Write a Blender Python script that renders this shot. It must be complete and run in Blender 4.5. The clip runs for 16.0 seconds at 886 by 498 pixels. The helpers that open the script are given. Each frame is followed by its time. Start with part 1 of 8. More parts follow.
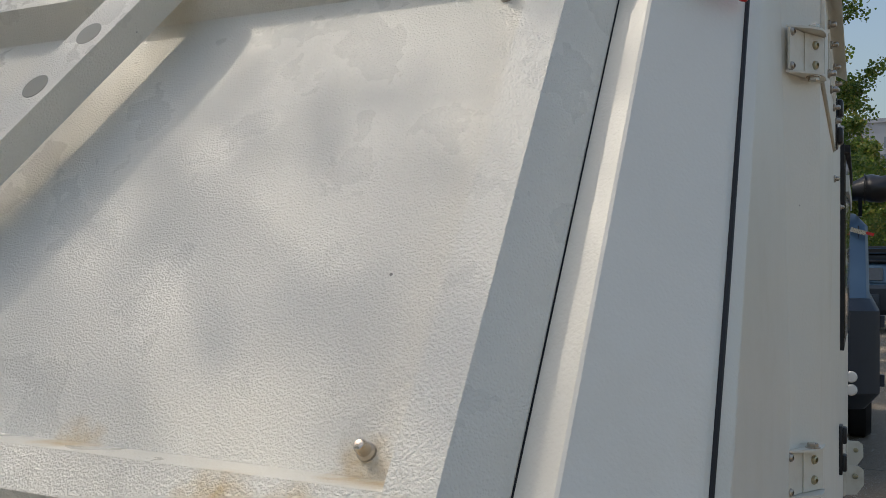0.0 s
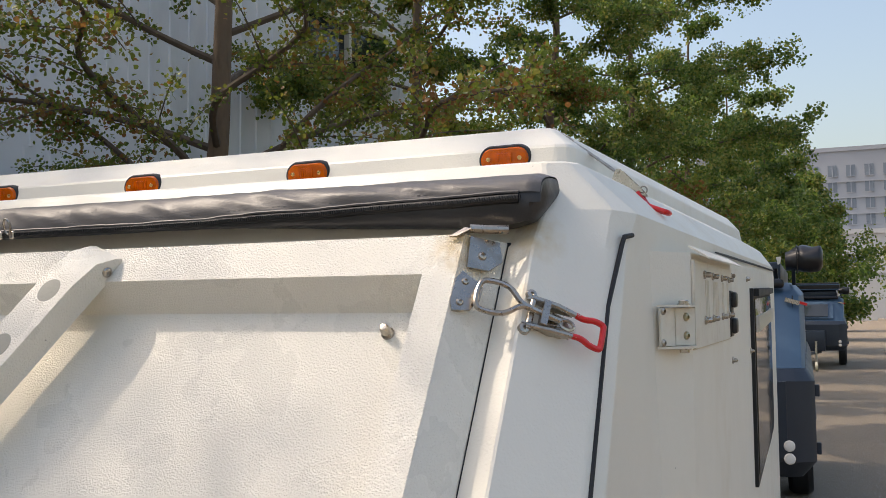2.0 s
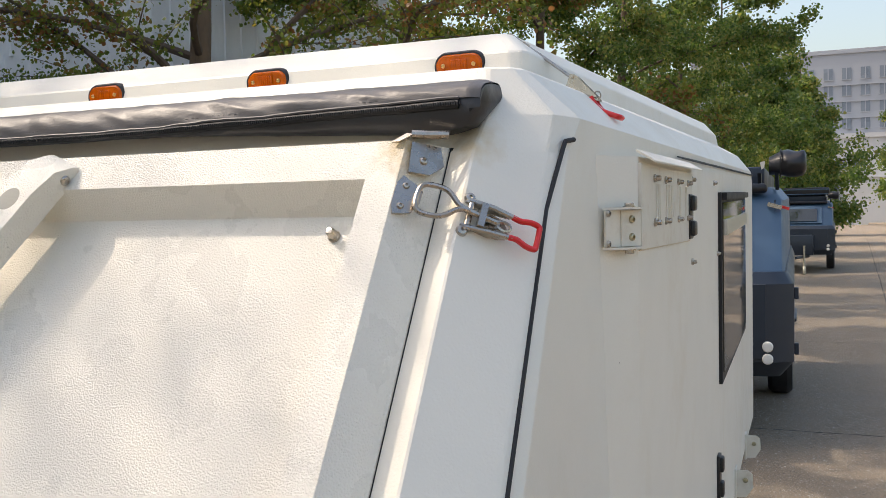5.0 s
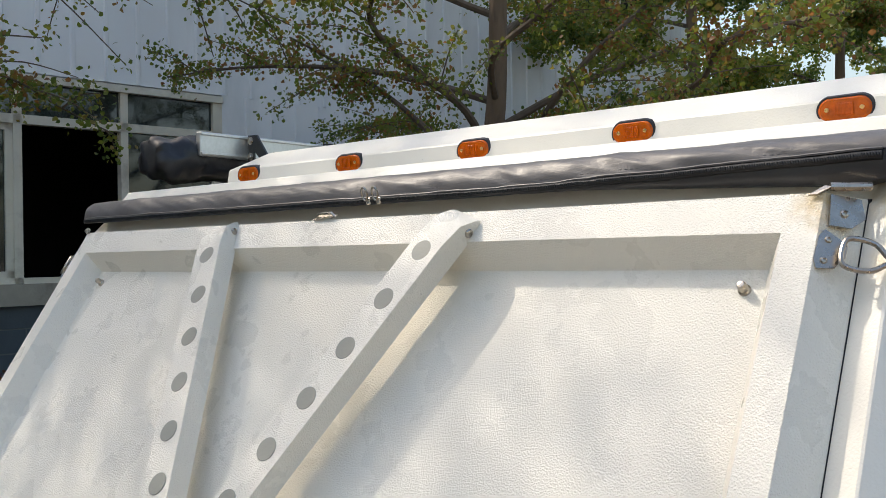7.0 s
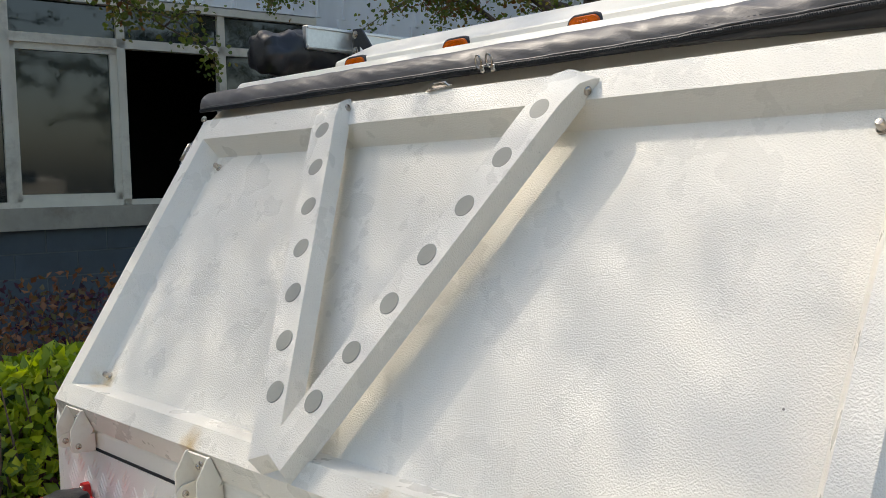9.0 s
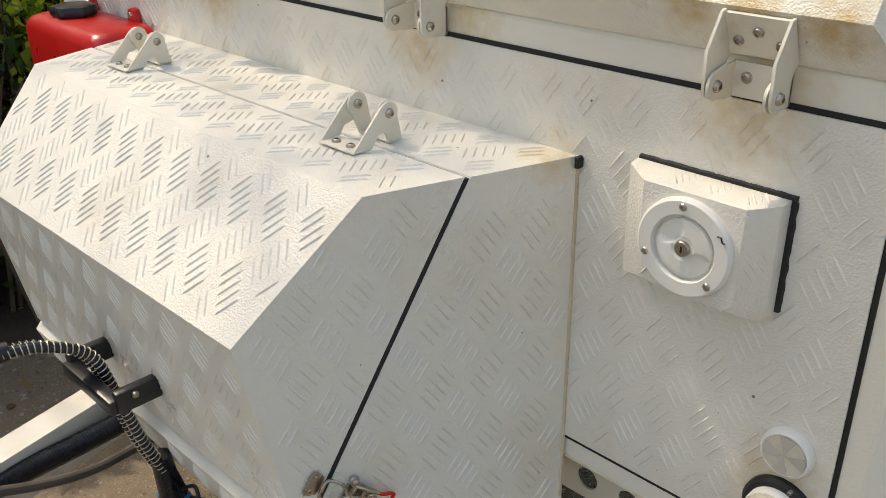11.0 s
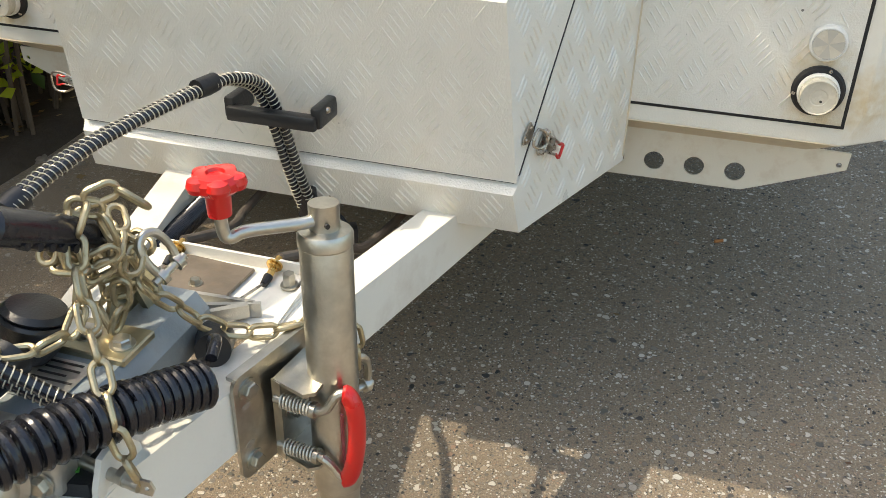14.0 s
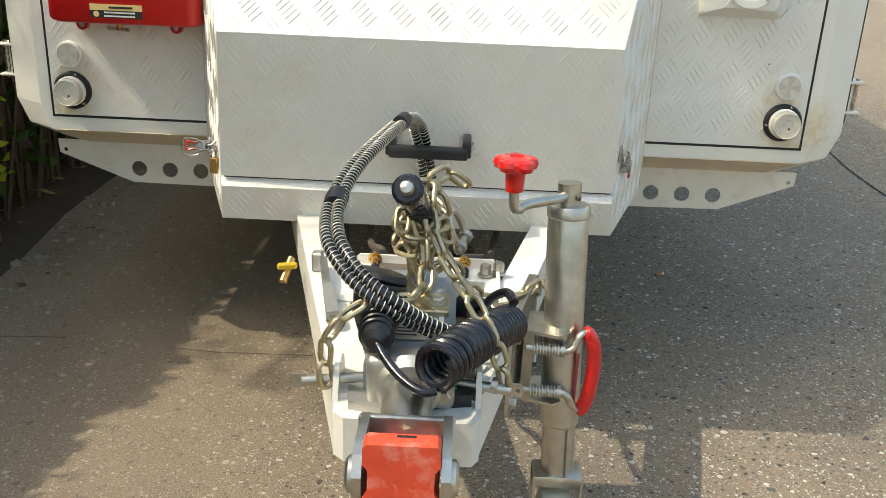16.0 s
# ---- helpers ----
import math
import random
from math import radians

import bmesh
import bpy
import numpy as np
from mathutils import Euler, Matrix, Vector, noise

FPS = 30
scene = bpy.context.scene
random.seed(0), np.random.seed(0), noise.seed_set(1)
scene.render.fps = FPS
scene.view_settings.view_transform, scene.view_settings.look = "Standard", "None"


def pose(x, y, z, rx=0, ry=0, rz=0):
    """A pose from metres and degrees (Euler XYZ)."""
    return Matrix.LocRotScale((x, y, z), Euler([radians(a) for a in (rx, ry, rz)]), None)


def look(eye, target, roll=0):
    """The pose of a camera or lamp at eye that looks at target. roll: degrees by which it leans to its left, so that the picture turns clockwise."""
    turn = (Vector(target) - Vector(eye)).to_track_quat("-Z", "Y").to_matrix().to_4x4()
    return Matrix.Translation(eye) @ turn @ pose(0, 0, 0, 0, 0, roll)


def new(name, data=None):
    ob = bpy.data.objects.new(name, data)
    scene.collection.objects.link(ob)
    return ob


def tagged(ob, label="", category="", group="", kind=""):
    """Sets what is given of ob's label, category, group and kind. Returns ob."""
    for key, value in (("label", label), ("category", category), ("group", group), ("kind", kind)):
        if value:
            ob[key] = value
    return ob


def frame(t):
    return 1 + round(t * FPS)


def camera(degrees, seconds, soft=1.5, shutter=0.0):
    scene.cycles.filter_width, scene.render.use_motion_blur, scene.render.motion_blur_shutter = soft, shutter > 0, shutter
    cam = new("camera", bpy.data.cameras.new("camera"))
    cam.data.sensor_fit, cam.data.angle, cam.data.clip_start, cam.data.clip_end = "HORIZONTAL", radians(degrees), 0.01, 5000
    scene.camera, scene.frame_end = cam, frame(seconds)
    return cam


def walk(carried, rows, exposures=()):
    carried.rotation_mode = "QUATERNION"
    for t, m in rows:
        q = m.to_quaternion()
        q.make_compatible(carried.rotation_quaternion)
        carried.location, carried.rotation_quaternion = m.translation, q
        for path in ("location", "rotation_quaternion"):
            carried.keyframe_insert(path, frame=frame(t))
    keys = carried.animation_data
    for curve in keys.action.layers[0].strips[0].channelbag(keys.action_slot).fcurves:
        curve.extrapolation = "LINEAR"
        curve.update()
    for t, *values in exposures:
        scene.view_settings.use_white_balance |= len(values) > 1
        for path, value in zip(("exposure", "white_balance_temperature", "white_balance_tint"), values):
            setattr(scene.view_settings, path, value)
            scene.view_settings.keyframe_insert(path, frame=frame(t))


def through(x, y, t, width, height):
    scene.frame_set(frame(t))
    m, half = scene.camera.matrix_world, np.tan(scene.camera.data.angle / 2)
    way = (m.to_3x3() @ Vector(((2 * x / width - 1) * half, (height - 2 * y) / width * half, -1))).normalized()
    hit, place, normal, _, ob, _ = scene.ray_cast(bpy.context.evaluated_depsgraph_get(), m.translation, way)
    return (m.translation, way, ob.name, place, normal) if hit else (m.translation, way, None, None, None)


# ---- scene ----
cam = camera(51.9, 16.0, 0.6)
PATH = [
    (0, (1.053, -0.547, 1.324), (0.191, 1.256, 1.379), 0.8),
    (0.1, (1.061, -0.547, 1.353), (0.193, 1.254, 1.404), 0.8),
    (0.3, (1.077, -0.552, 1.412), (0.199, 1.247, 1.441), 0.9),
    (0.5, (1.086, -0.566, 1.467), (0.217, 1.235, 1.471), 0.8),
    (1, (1.109, -0.571, 1.567), (0.288, 1.253, 1.589), 0.5),
    (1.5, (1.145, -0.579, 1.620), (0.360, 1.258, 1.716), 0.0),
    (2, (1.163, -0.599, 1.642), (0.388, 1.241, 1.769), -0.5),
    (2.5, (1.176, -0.612, 1.666), (0.408, 1.23, 1.781), -0.4),
    (3, (1.203, -0.618, 1.653), (0.439, 1.23, 1.687), -0.7),
    (3.5, (1.23, -0.611, 1.635), (0.471, 1.24, 1.615), -0.6),
    (3.7, (1.241, -0.604, 1.631), (0.483, 1.246, 1.6), -0.7),
    (5.8, (1.198, -0.632, 1.649), (0.414, 1.206, 1.571), -1.4),
    (6, (1.177, -0.644, 1.659), (0.345, 1.174, 1.612), -1.4),
    (6.5, (1.142, -0.681, 1.666), (0.067, 1.006, 1.663), -1.3),
    (7, (1.111, -0.719, 1.66), (-0.161, 0.824, 1.673), -1.0),
    (7.5, (1.101, -0.736, 1.653), (-0.263, 0.726, 1.665), -1.0),
    (8, (1.093, -0.747, 1.638), (-0.302, 0.686, 1.642), -1.1),
    (8.2, (1.09, -0.75, 1.628), (-0.311, 0.677, 1.613), -1.1),
    (10.3, (1.084, -0.78, 1.391), (-0.287, 0.559, 0.819), -1.3),
    (10.5, (1.079, -0.789, 1.366), (-0.263, 0.529, 0.688), -1.2),
    (10.8, (1.064, -0.787, 1.345), (-0.224, 0.494, 0.508), -1.5),
    (11, (1.075, -0.808, 1.311), (-0.204, 0.457, 0.436), -0.8),
    (11.5, (1.062, -0.822, 1.277), (-0.171, 0.394, 0.276), -0.4),
    (11.7, (1.043, -0.832, 1.245), (-0.164, 0.368, 0.195), -0.4),
    (12, (0.998, -0.856, 1.216), (-0.114, 0.384, 0.108), 0.6),
    (12.5, (0.938, -0.971, 1.181), (-0.097, 0.326, 0.065), 1.7),
    (13, (0.890, -1.161, 1.151), (-0.025, 0.229, 0.041), 2.2),
    (13.5, (0.746, -1.314, 1.133), (0.152, 0.271, 0.068), 2.7),
    (14, (0.613, -1.527, 1.116), (0.114, 0.13, 0.114), 1.2),
    (14.5, (0.481, -1.751, 1.114), (0.133, -0.003, 0.206), 2.3),
    (15, (0.34, -1.914, 1.097), (0.077, -0.113, 0.269), 1.8),
    (15.5, (0.195, -2.052, 1.091), (0.13, -0.212, 0.311), 2.6),
    (16, (0.073, -1.988, 1.038), (0.052, -0.121, 0.321), 2.5),
]
walk(cam, [(t, look(eye, target, roll)) for t, eye, target, roll in PATH],
     [(0, -0.76, 6400, 10), (1, -0.42, 6600, 12), (2, -0.15, 6850, 14), (3.7, 0.05, 6950, 14), (5.8, 0.07, 6750, 13), (8.2, -0.06, 6450, 9), (10.3, -0.05, 6600, 12),
      (11.5, 0.02, 7500, 9), (12.5, 0.38, 7550, 10), (14, 0.57, 7100, 7), (16, 0.40, 6800, 4)])

# ---- light ----
SUN_TO = Vector((-0.604, -0.117, 0.788))
world = bpy.data.worlds.new("sky")
scene.world = world
world.use_nodes = True
wn = world.node_tree.nodes
sky = wn.new("ShaderNodeTexSky")
sky.sky_type = "NISHITA"
sky.sun_disc = False
sky.sun_elevation = math.asin(SUN_TO.z)
sky.sun_rotation = math.atan2(SUN_TO.x, SUN_TO.y)
sky.air_density, sky.dust_density, sky.ozone_density = 1.45, 4.0, 1.3
wn["Background"].inputs["Strength"].default_value = 0.24
world.node_tree.links.new(sky.outputs[0], wn["Background"].inputs["Color"])
sun_data = bpy.data.lights.new("sun", "SUN")
sun_data.energy, sun_data.angle, sun_data.color = 2.55, radians(0.55), (1.0, 0.91, 0.77)
sun = new("sun", sun_data)
sun.matrix_world = look(SUN_TO * 30, (0, 0, 0))
scene.view_settings.exposure = 0.0

# ---- building tools ----
rng = random.Random(7)


def thing(name, at, label, category, group="", kind=""):
    ob = new(name)
    ob.empty_display_size = 0.1
    ob.location = at
    return tagged(ob, label, category, group, kind)


def part(name, bm, material, parent=None, label="", sharp=32, at=None):
    """Link a bmesh, built in world places, as one mesh object under a thing or a part."""
    bmesh.ops.recalc_face_normals(bm, faces=bm.faces[:])
    me = bpy.data.meshes.new(name)
    bm.to_mesh(me)
    bm.free()
    me.materials.append(material)
    if sharp is not None and len(me.polygons):
        me.polygons.foreach_set("use_smooth", [True] * len(me.polygons))
        me.set_sharp_from_angle(angle=radians(sharp))
    ob = new(name, me)
    if parent is not None:
        ob.parent = parent
        if parent.type == "EMPTY":
            ob.matrix_parent_inverse = Matrix.Translation(-Vector(parent.location))
    if label:
        ob["label"] = label
    return ob


def solid(name, bm, material, label, category, group="", kind=""):
    return tagged(part(name, bm, material), label, category, group, kind)


def soften(bm, width, segments=2, angle=25):
    edges = [e for e in bm.edges if len(e.link_faces) == 2 and e.calc_face_angle(0) > radians(angle)]
    bmesh.ops.bevel(bm, geom=edges, offset=width, segments=segments, profile=0.5, affect="EDGES", clamp_overlap=True)
    return bm


def block(c, size, m=None, bevel=0.0, bm=None, segments=2):
    one = bmesh.new()
    bmesh.ops.create_cube(one, size=1)
    bmesh.ops.scale(one, vec=size, verts=one.verts)
    if bevel:
        soften(one, bevel, segments)
    one.transform(Matrix.Translation(c) @ (m.to_4x4() if m else Matrix()))
    return merge(bm, one)


def merge(bm, one):
    if bm is None:
        return one
    me = bpy.data.meshes.new("tmp")
    one.to_mesh(me)
    one.free()
    bm.from_mesh(me)
    bpy.data.meshes.remove(me)
    return bm


def loft(rings, bm=None, cap=True, closed=True):
    """Faces between rings of the same number of points; rings are loops."""
    bm = bm or bmesh.new()
    vs = [[bm.verts.new(p) for p in r] for r in rings]
    n = len(rings[0])
    for a, b in zip(vs, vs[1:]):
        for i in range(n if closed else n - 1):
            j = (i + 1) % n
            bm.faces.new((a[i], a[j], b[j], b[i]))
    if cap:
        bm.faces.new(vs[0][::-1])
        bm.faces.new(vs[-1])
    return bm


def prism(points, offset, bm=None, bevel=0.0):
    """A polygon of 3D points pushed along offset."""
    one = bmesh.new()
    o = Vector(offset)
    loft([[Vector(p) for p in points], [Vector(p) + o for p in points]], one)
    if bevel:
        soften(one, bevel)
    return merge(bm, one)


def cyl(a, b, r, seg=20, r2=None, bm=None, bevel=0.0):
    a, b = Vector(a), Vector(b)
    q = (b - a).to_track_quat("Z", "Y")
    r2 = r if r2 is None else r2
    one = bmesh.new()
    loft([[p + q @ Vector((k * math.cos(t), k * math.sin(t), 0)) for t in [2 * math.pi * i / seg for i in range(seg)]] for p, k in ((a, r), (b, r2))], one)
    if bevel:
        soften(one, bevel, 2, 50)
    return merge(bm, one)


def lathe(profile, at, axis=(0, 0, 1), seg=28, bm=None):
    """profile: (radius, height) from the base up."""
    q = Vector(axis).to_track_quat("Z", "Y")
    at = Vector(at)
    one = bmesh.new()
    loft([[at + q @ Vector((r * math.cos(t), r * math.sin(t), h)) for t in [2 * math.pi * i / seg for i in range(seg)]] for r, h in profile], one)
    return merge(bm, one)


def smooth_path(pts, per=8, closed=False):
    """Catmull-Rom through the points."""
    pts = [Vector(p) for p in pts]
    n = len(pts)
    out = []
    for i in range(n if closed else n - 1):
        p = [pts[(i + k) % n] if closed else pts[min(max(i + k, 0), n - 1)] for k in (-1, 0, 1, 2)]
        for s in range(per):
            t = s / per
            out.append(0.5 * (2 * p[1] + (p[2] - p[0]) * t + (2 * p[0] - 5 * p[1] + 4 * p[2] - p[3]) * t * t + (3 * p[1] - p[0] - 3 * p[2] + p[3]) * t ** 3))
    if not closed:
        out.append(pts[-1])
    return out


def carry(path, closed=False):
    """Frames (point, side, up) carried along a path without twist."""
    path = [Vector(p) for p in path]
    n = len(path)
    tan = []
    for i in range(n):
        a = path[(i - 1) % n] if closed or i else path[i]
        b = path[(i + 1) % n] if closed or i < n - 1 else path[i]
        tan.append((b - a).normalized())
    u = tan[0].orthogonal().normalized()
    out = []
    for p, t in zip(path, tan):
        u = (u - t * u.dot(t)).normalized()
        out.append((p, u, t.cross(u)))
    return out


def tube(path, r, seg=10, closed=False, bm=None):
    """A round bar along a path; r is a number or one for each point."""
    fr = carry(path, closed)
    rs = r if isinstance(r, (list, tuple)) else [r] * len(fr)
    ang = [2 * math.pi * i / seg for i in range(seg)]
    rings = [[p + (u * math.cos(a) + v * math.sin(a)) * k for a in ang] for (p, u, v), k in zip(fr, rs)]
    one = bmesh.new()
    if closed:
        vs = [[one.verts.new(p) for p in ring] for ring in rings]
        # join the last ring to the first at the nearest turn
        shift = min(range(seg), key=lambda s: (rings[-1][0] - rings[0][s]).length)
        for i in range(len(vs)):
            a, b = vs[i], vs[(i + 1) % len(vs)]
            s = shift if i == len(vs) - 1 else 0
            for j in range(seg):
                one.faces.new((a[j], a[(j + 1) % seg], b[(j + 1 + s) % seg], b[(j + s) % seg]))
    else:
        loft(rings, one)
    return merge(bm, one)


def helix(path, radius, pitch, wire, seg=6, per_turn=12, bm=None):
    """A wire wound round a path."""
    path = [Vector(p) for p in path]
    fr = carry(path)
    d = [0.0]
    for a, b in zip(path, path[1:]):
        d.append(d[-1] + (b - a).length)
    out, k = [], 0
    steps = int(d[-1] / pitch * per_turn)
    for s in range(steps + 1):
        x = d[-1] * s / steps
        while k < len(d) - 2 and d[k + 1] < x:
            k += 1
        f = (x - d[k]) / max(d[k + 1] - d[k], 1e-9)
        p, u, v = (fr[k][i].lerp(fr[k + 1][i], f) for i in range(3))
        a = 2 * math.pi * s / per_turn
        out.append(p + (u * math.cos(a) + v * math.sin(a)) * radius)
    return tube(out, wire, seg, bm=bm)


def plate(outline, holes, thick, frame_of, bm=None, bevel=0.0):
    """A flat sheet with round holes, cut by real edges: outline in (a, b), frame_of maps (a, b, depth) to the world."""
    one = bmesh.new()
    edges = []
    for loop in [outline] + [[(cx + r * math.cos(2 * math.pi * i / 16), cy + r * math.sin(2 * math.pi * i / 16)) for i in range(16)] for cx, cy, r in holes]:
        vs = [one.verts.new((x, y, 0)) for x, y in loop]
        edges += [one.edges.new((vs[i], vs[(i + 1) % len(vs)])) for i in range(len(vs))]
    bmesh.ops.triangle_fill(one, use_beauty=True, edges=edges)
    for cx, cy, r in holes:
        bmesh.ops.delete(one, geom=[f for f in one.faces if (f.calc_center_median().xy - Vector((cx, cy))).length < r * 0.9 and all((v.co.xy - Vector((cx, cy))).length < r * 1.02 for v in f.verts)], context="FACES")
    ex = bmesh.ops.extrude_face_region(one, geom=one.faces[:])
    bmesh.ops.translate(one, vec=(0, 0, thick), verts=[g for g in ex["geom"] if isinstance(g, bmesh.types.BMVert)])
    for v in one.verts:
        v.co = frame_of(*v.co)
    return merge(bm, one)


def inside(p, poly):
    x, y = p
    hit = False
    for (x0, y0), (x1, y1) in zip(poly, poly[1:] + poly[:1]):
        if (y0 > y) != (y1 > y) and x < (x1 - x0) * (y - y0) / (y1 - y0) + x0:
            hit = not hit
    return hit


def tread_bars(out, poly, o, u, v, cell=0.0470, holes=(), stretch=1.38, height=0.0019, width=0.0017):
    """The raised bars of five-bar tread plate over a polygon given in (a, b) along u and v from o."""
    verts, faces = out
    o, u, v = Vector(o), Vector(u).normalized(), Vector(v).normalized()
    n = u.cross(v).normalized()
    xs, ys = [p[0] for p in poly], [p[1] for p in poly]
    cx, cy = round((min(xs) + max(xs)) / 2, 2), round((min(ys) + max(ys)) / 2, 2)
    k = int((max(xs) - min(xs) + max(ys) - min(ys)) / cell * 0.75) + 2
    s = math.sqrt(0.5)
    turned = lambda x, y: (cx + (x - y) * s, cy + (x + y) * s * stretch)
    for i in range(-k, k + 1):
        for j in range(-k, k + 1):
            flip = (i + j) % 2
            for b in range(5):
                off, half = (b - 2) * cell * 0.205, cell * (0.355 - 0.01 * abs(b - 2))
                mid = (i * cell + (0 if flip else off), j * cell + (off if flip else 0))
                step = (half, 0) if flip else (0, half)
                e0, e1 = (turned(mid[0] + q * step[0], mid[1] + q * step[1]) for q in (-1, 1))
                if not (inside(e0, poly) and inside(e1, poly)):
                    continue
                m = ((e0[0] + e1[0]) / 2, (e0[1] + e1[1]) / 2)
                if any(math.hypot(m[0] - hx, m[1] - hy) < hr for hx, hy, hr in holes):
                    continue
                ln = math.hypot(e1[0] - e0[0], e1[1] - e0[1])
                tx, ty = (e1[0] - e0[0]) / ln, (e1[1] - e0[1]) / ln
                w, hl, base = width, ln / 2, len(verts)
                for a, q, h in ((-1, 0, -0.2), (-0.7, -1, -0.2), (0.7, -1, -0.2), (1, 0, -0.2), (0.7, 1, -0.2), (-0.7, 1, -0.2), (-0.62, 0, 1), (0.62, 0, 1)):
                    p = (m[0] + tx * hl * a - ty * w * q, m[1] + ty * hl * a + tx * w * q)
                    verts.append(o + u * p[0] + v * p[1] + n * height * h)
                for f in ((0, 1, 6), (1, 2, 7, 6), (2, 3, 7), (3, 4, 7), (4, 5, 6, 7), (5, 0, 6)):
                    faces.append(tuple(base + q for q in f))


def mesh_part(name, verts, faces, material, parent=None, label="", smooth=False):
    me = bpy.data.meshes.new(name)
    me.from_pydata([tuple(v) for v in verts], [], faces)
    me.materials.append(material)
    if smooth:
        me.polygons.foreach_set("use_smooth", [True] * len(me.polygons))
    me.update()
    ob = new(name, me)
    if parent is not None:
        ob.parent = parent
        if parent.type == "EMPTY":
            ob.matrix_parent_inverse = Matrix.Translation(-Vector(parent.location))
    if label:
        ob["label"] = label
    return ob


def screw(at, normal, r=0.0065, bm=None, h=0.004):
    """A round button head with a hex socket."""
    one = lathe([(r, -0.001), (r, h * 0.3), (r * 0.8, h * 0.8), (r * 0.45, h), (r * 0.42, h * 0.45), (0.0004, h * 0.45)], at, normal, 14)
    return merge(bm, one)


def hex_head(at, normal, r=0.009, h=0.007, bm=None):
    at, q = Vector(at), Vector(normal).to_track_quat("Z", "Y")
    ring = lambda k, z: [at + q @ Vector((k * math.cos(math.pi * i / 3), k * math.sin(math.pi * i / 3), z)) for i in range(6)]
    one = loft([ring(r, 0), ring(r, h * 0.8), ring(r * 0.85, h)])
    one = lathe([(r * 1.35, -0.0015), (r * 1.35, 0.001), (r * 0.5, 0.0012)], at, normal, 18, one)
    return merge(bm, one)

# ---- materials ----
def mat(name, color, rough=0.5, metal=0.0, bump=0.0, bump_scale=200.0, vary=0.06, vary_scale=4.0, stain=None, stain_amount=0.0, stain_scale=6.0, fine=0.0, fine_scale=120.0, coat=0.0, stretch=(1, 1, 1), detail=4.0, spec=0.5):
    """A painted, cast or drawn surface: grain, broad variation, stains and relief, all in object places."""
    m = bpy.data.materials.new(name)
    m.use_nodes = True
    nt = m.node_tree
    bsdf = nt.nodes["Principled BSDF"]
    L = nt.links.new
    N = nt.nodes.new
    tc = N("ShaderNodeTexCoord")
    mp = N("ShaderNodeMapping")
    mp.inputs["Scale"].default_value = stretch
    L(tc.outputs["Object"], mp.inputs["Vector"])
    def noise_at(scale, det=4.0, rough_=0.55):
        n = N("ShaderNodeTexNoise")
        n.inputs["Scale"].default_value, n.inputs["Detail"].default_value, n.inputs["Roughness"].default_value = scale, det, rough_
        L(mp.outputs["Vector"], n.inputs["Vector"])
        return n.outputs["Fac"]
    def ramp(sock, lo, hi, a, b):
        r = N("ShaderNodeMapRange")
        r.inputs["From Min"].default_value, r.inputs["From Max"].default_value = lo, hi
        r.inputs["To Min"].default_value, r.inputs["To Max"].default_value = a, b
        L(sock, r.inputs["Value"])
        return r.outputs["Result"]
    def mixed(fac, a, b, kind="MIX"):
        x = N("ShaderNodeMix")
        x.data_type, x.blend_type = "RGBA", kind
        for sock, val in ((x.inputs["Factor"], fac), (x.inputs["A"], a), (x.inputs["B"], b)):
            if hasattr(val, "links"):
                L(val, sock)
            else:
                sock.default_value = val
        return x.outputs["Result"]
    c = (*color, 1)
    col = mixed(ramp(noise_at(vary_scale), 0.3, 0.7, 0, 1), tuple(v * (1 - vary) for v in color) + (1,), tuple(min(1, v * (1 + vary)) for v in color) + (1,))
    if fine:
        col = mixed(ramp(noise_at(fine_scale, 2.0), 0.35, 0.65, 0, fine), col, tuple(v * 0.55 for v in color) + (1,))
    if stain:
        col = mixed(ramp(noise_at(stain_scale, 6.0, 0.65), 0.52, 0.75, 0, stain_amount), col, (*stain, 1))
    L(col, bsdf.inputs["Base Color"])
    L(ramp(noise_at(vary_scale * 3), 0.3, 0.7, max(0.03, rough - 0.07), min(1, rough + 0.07)), bsdf.inputs["Roughness"])
    bsdf.inputs["Metallic"].default_value = metal
    bsdf.inputs["Specular IOR Level"].default_value = spec
    bsdf.inputs["Coat Weight"].default_value = coat
    bsdf.inputs["Coat Roughness"].default_value = 0.15
    if bump:
        b = N("ShaderNodeBump")
        b.inputs["Strength"].default_value, b.inputs["Distance"].default_value = 1.0, bump
        L(noise_at(bump_scale, detail), b.inputs["Height"])
        L(b.outputs["Normal"], bsdf.inputs["Normal"])
    return m


CREAM = (0.80, 0.77, 0.68)
white_grp = mat("white_fibreglass", CREAM, 0.30, bump=0.0017, bump_scale=430, vary=0.02, stain=(0.62, 0.54, 0.36), stain_amount=0.18, stain_scale=2.2, detail=1.5)
white_smooth = mat("white_paint", CREAM, 0.40, bump=0.0007, bump_scale=300, vary=0.02, stain=(0.6, 0.5, 0.32), stain_amount=0.22, stain_scale=3.0, detail=2)
white_tread = mat("white_tread_plate", (0.80, 0.775, 0.70), 0.34, bump=0.0018, bump_scale=330, vary=0.03, stain=(0.60, 0.48, 0.28), stain_amount=0.35, stain_scale=5, detail=2)
white_metal = mat("white_powder_coat", (0.74, 0.70, 0.60), 0.45, bump=0.0004, bump_scale=300, vary=0.05, stain=(0.45, 0.32, 0.18), stain_amount=0.35, stain_scale=25)
frame_white = mat("drawbar_white_paint", (0.80, 0.77, 0.69), 0.38, bump=0.0005, bump_scale=140, vary=0.04, stain=(0.40, 0.30, 0.2), stain_amount=0.35, stain_scale=9)
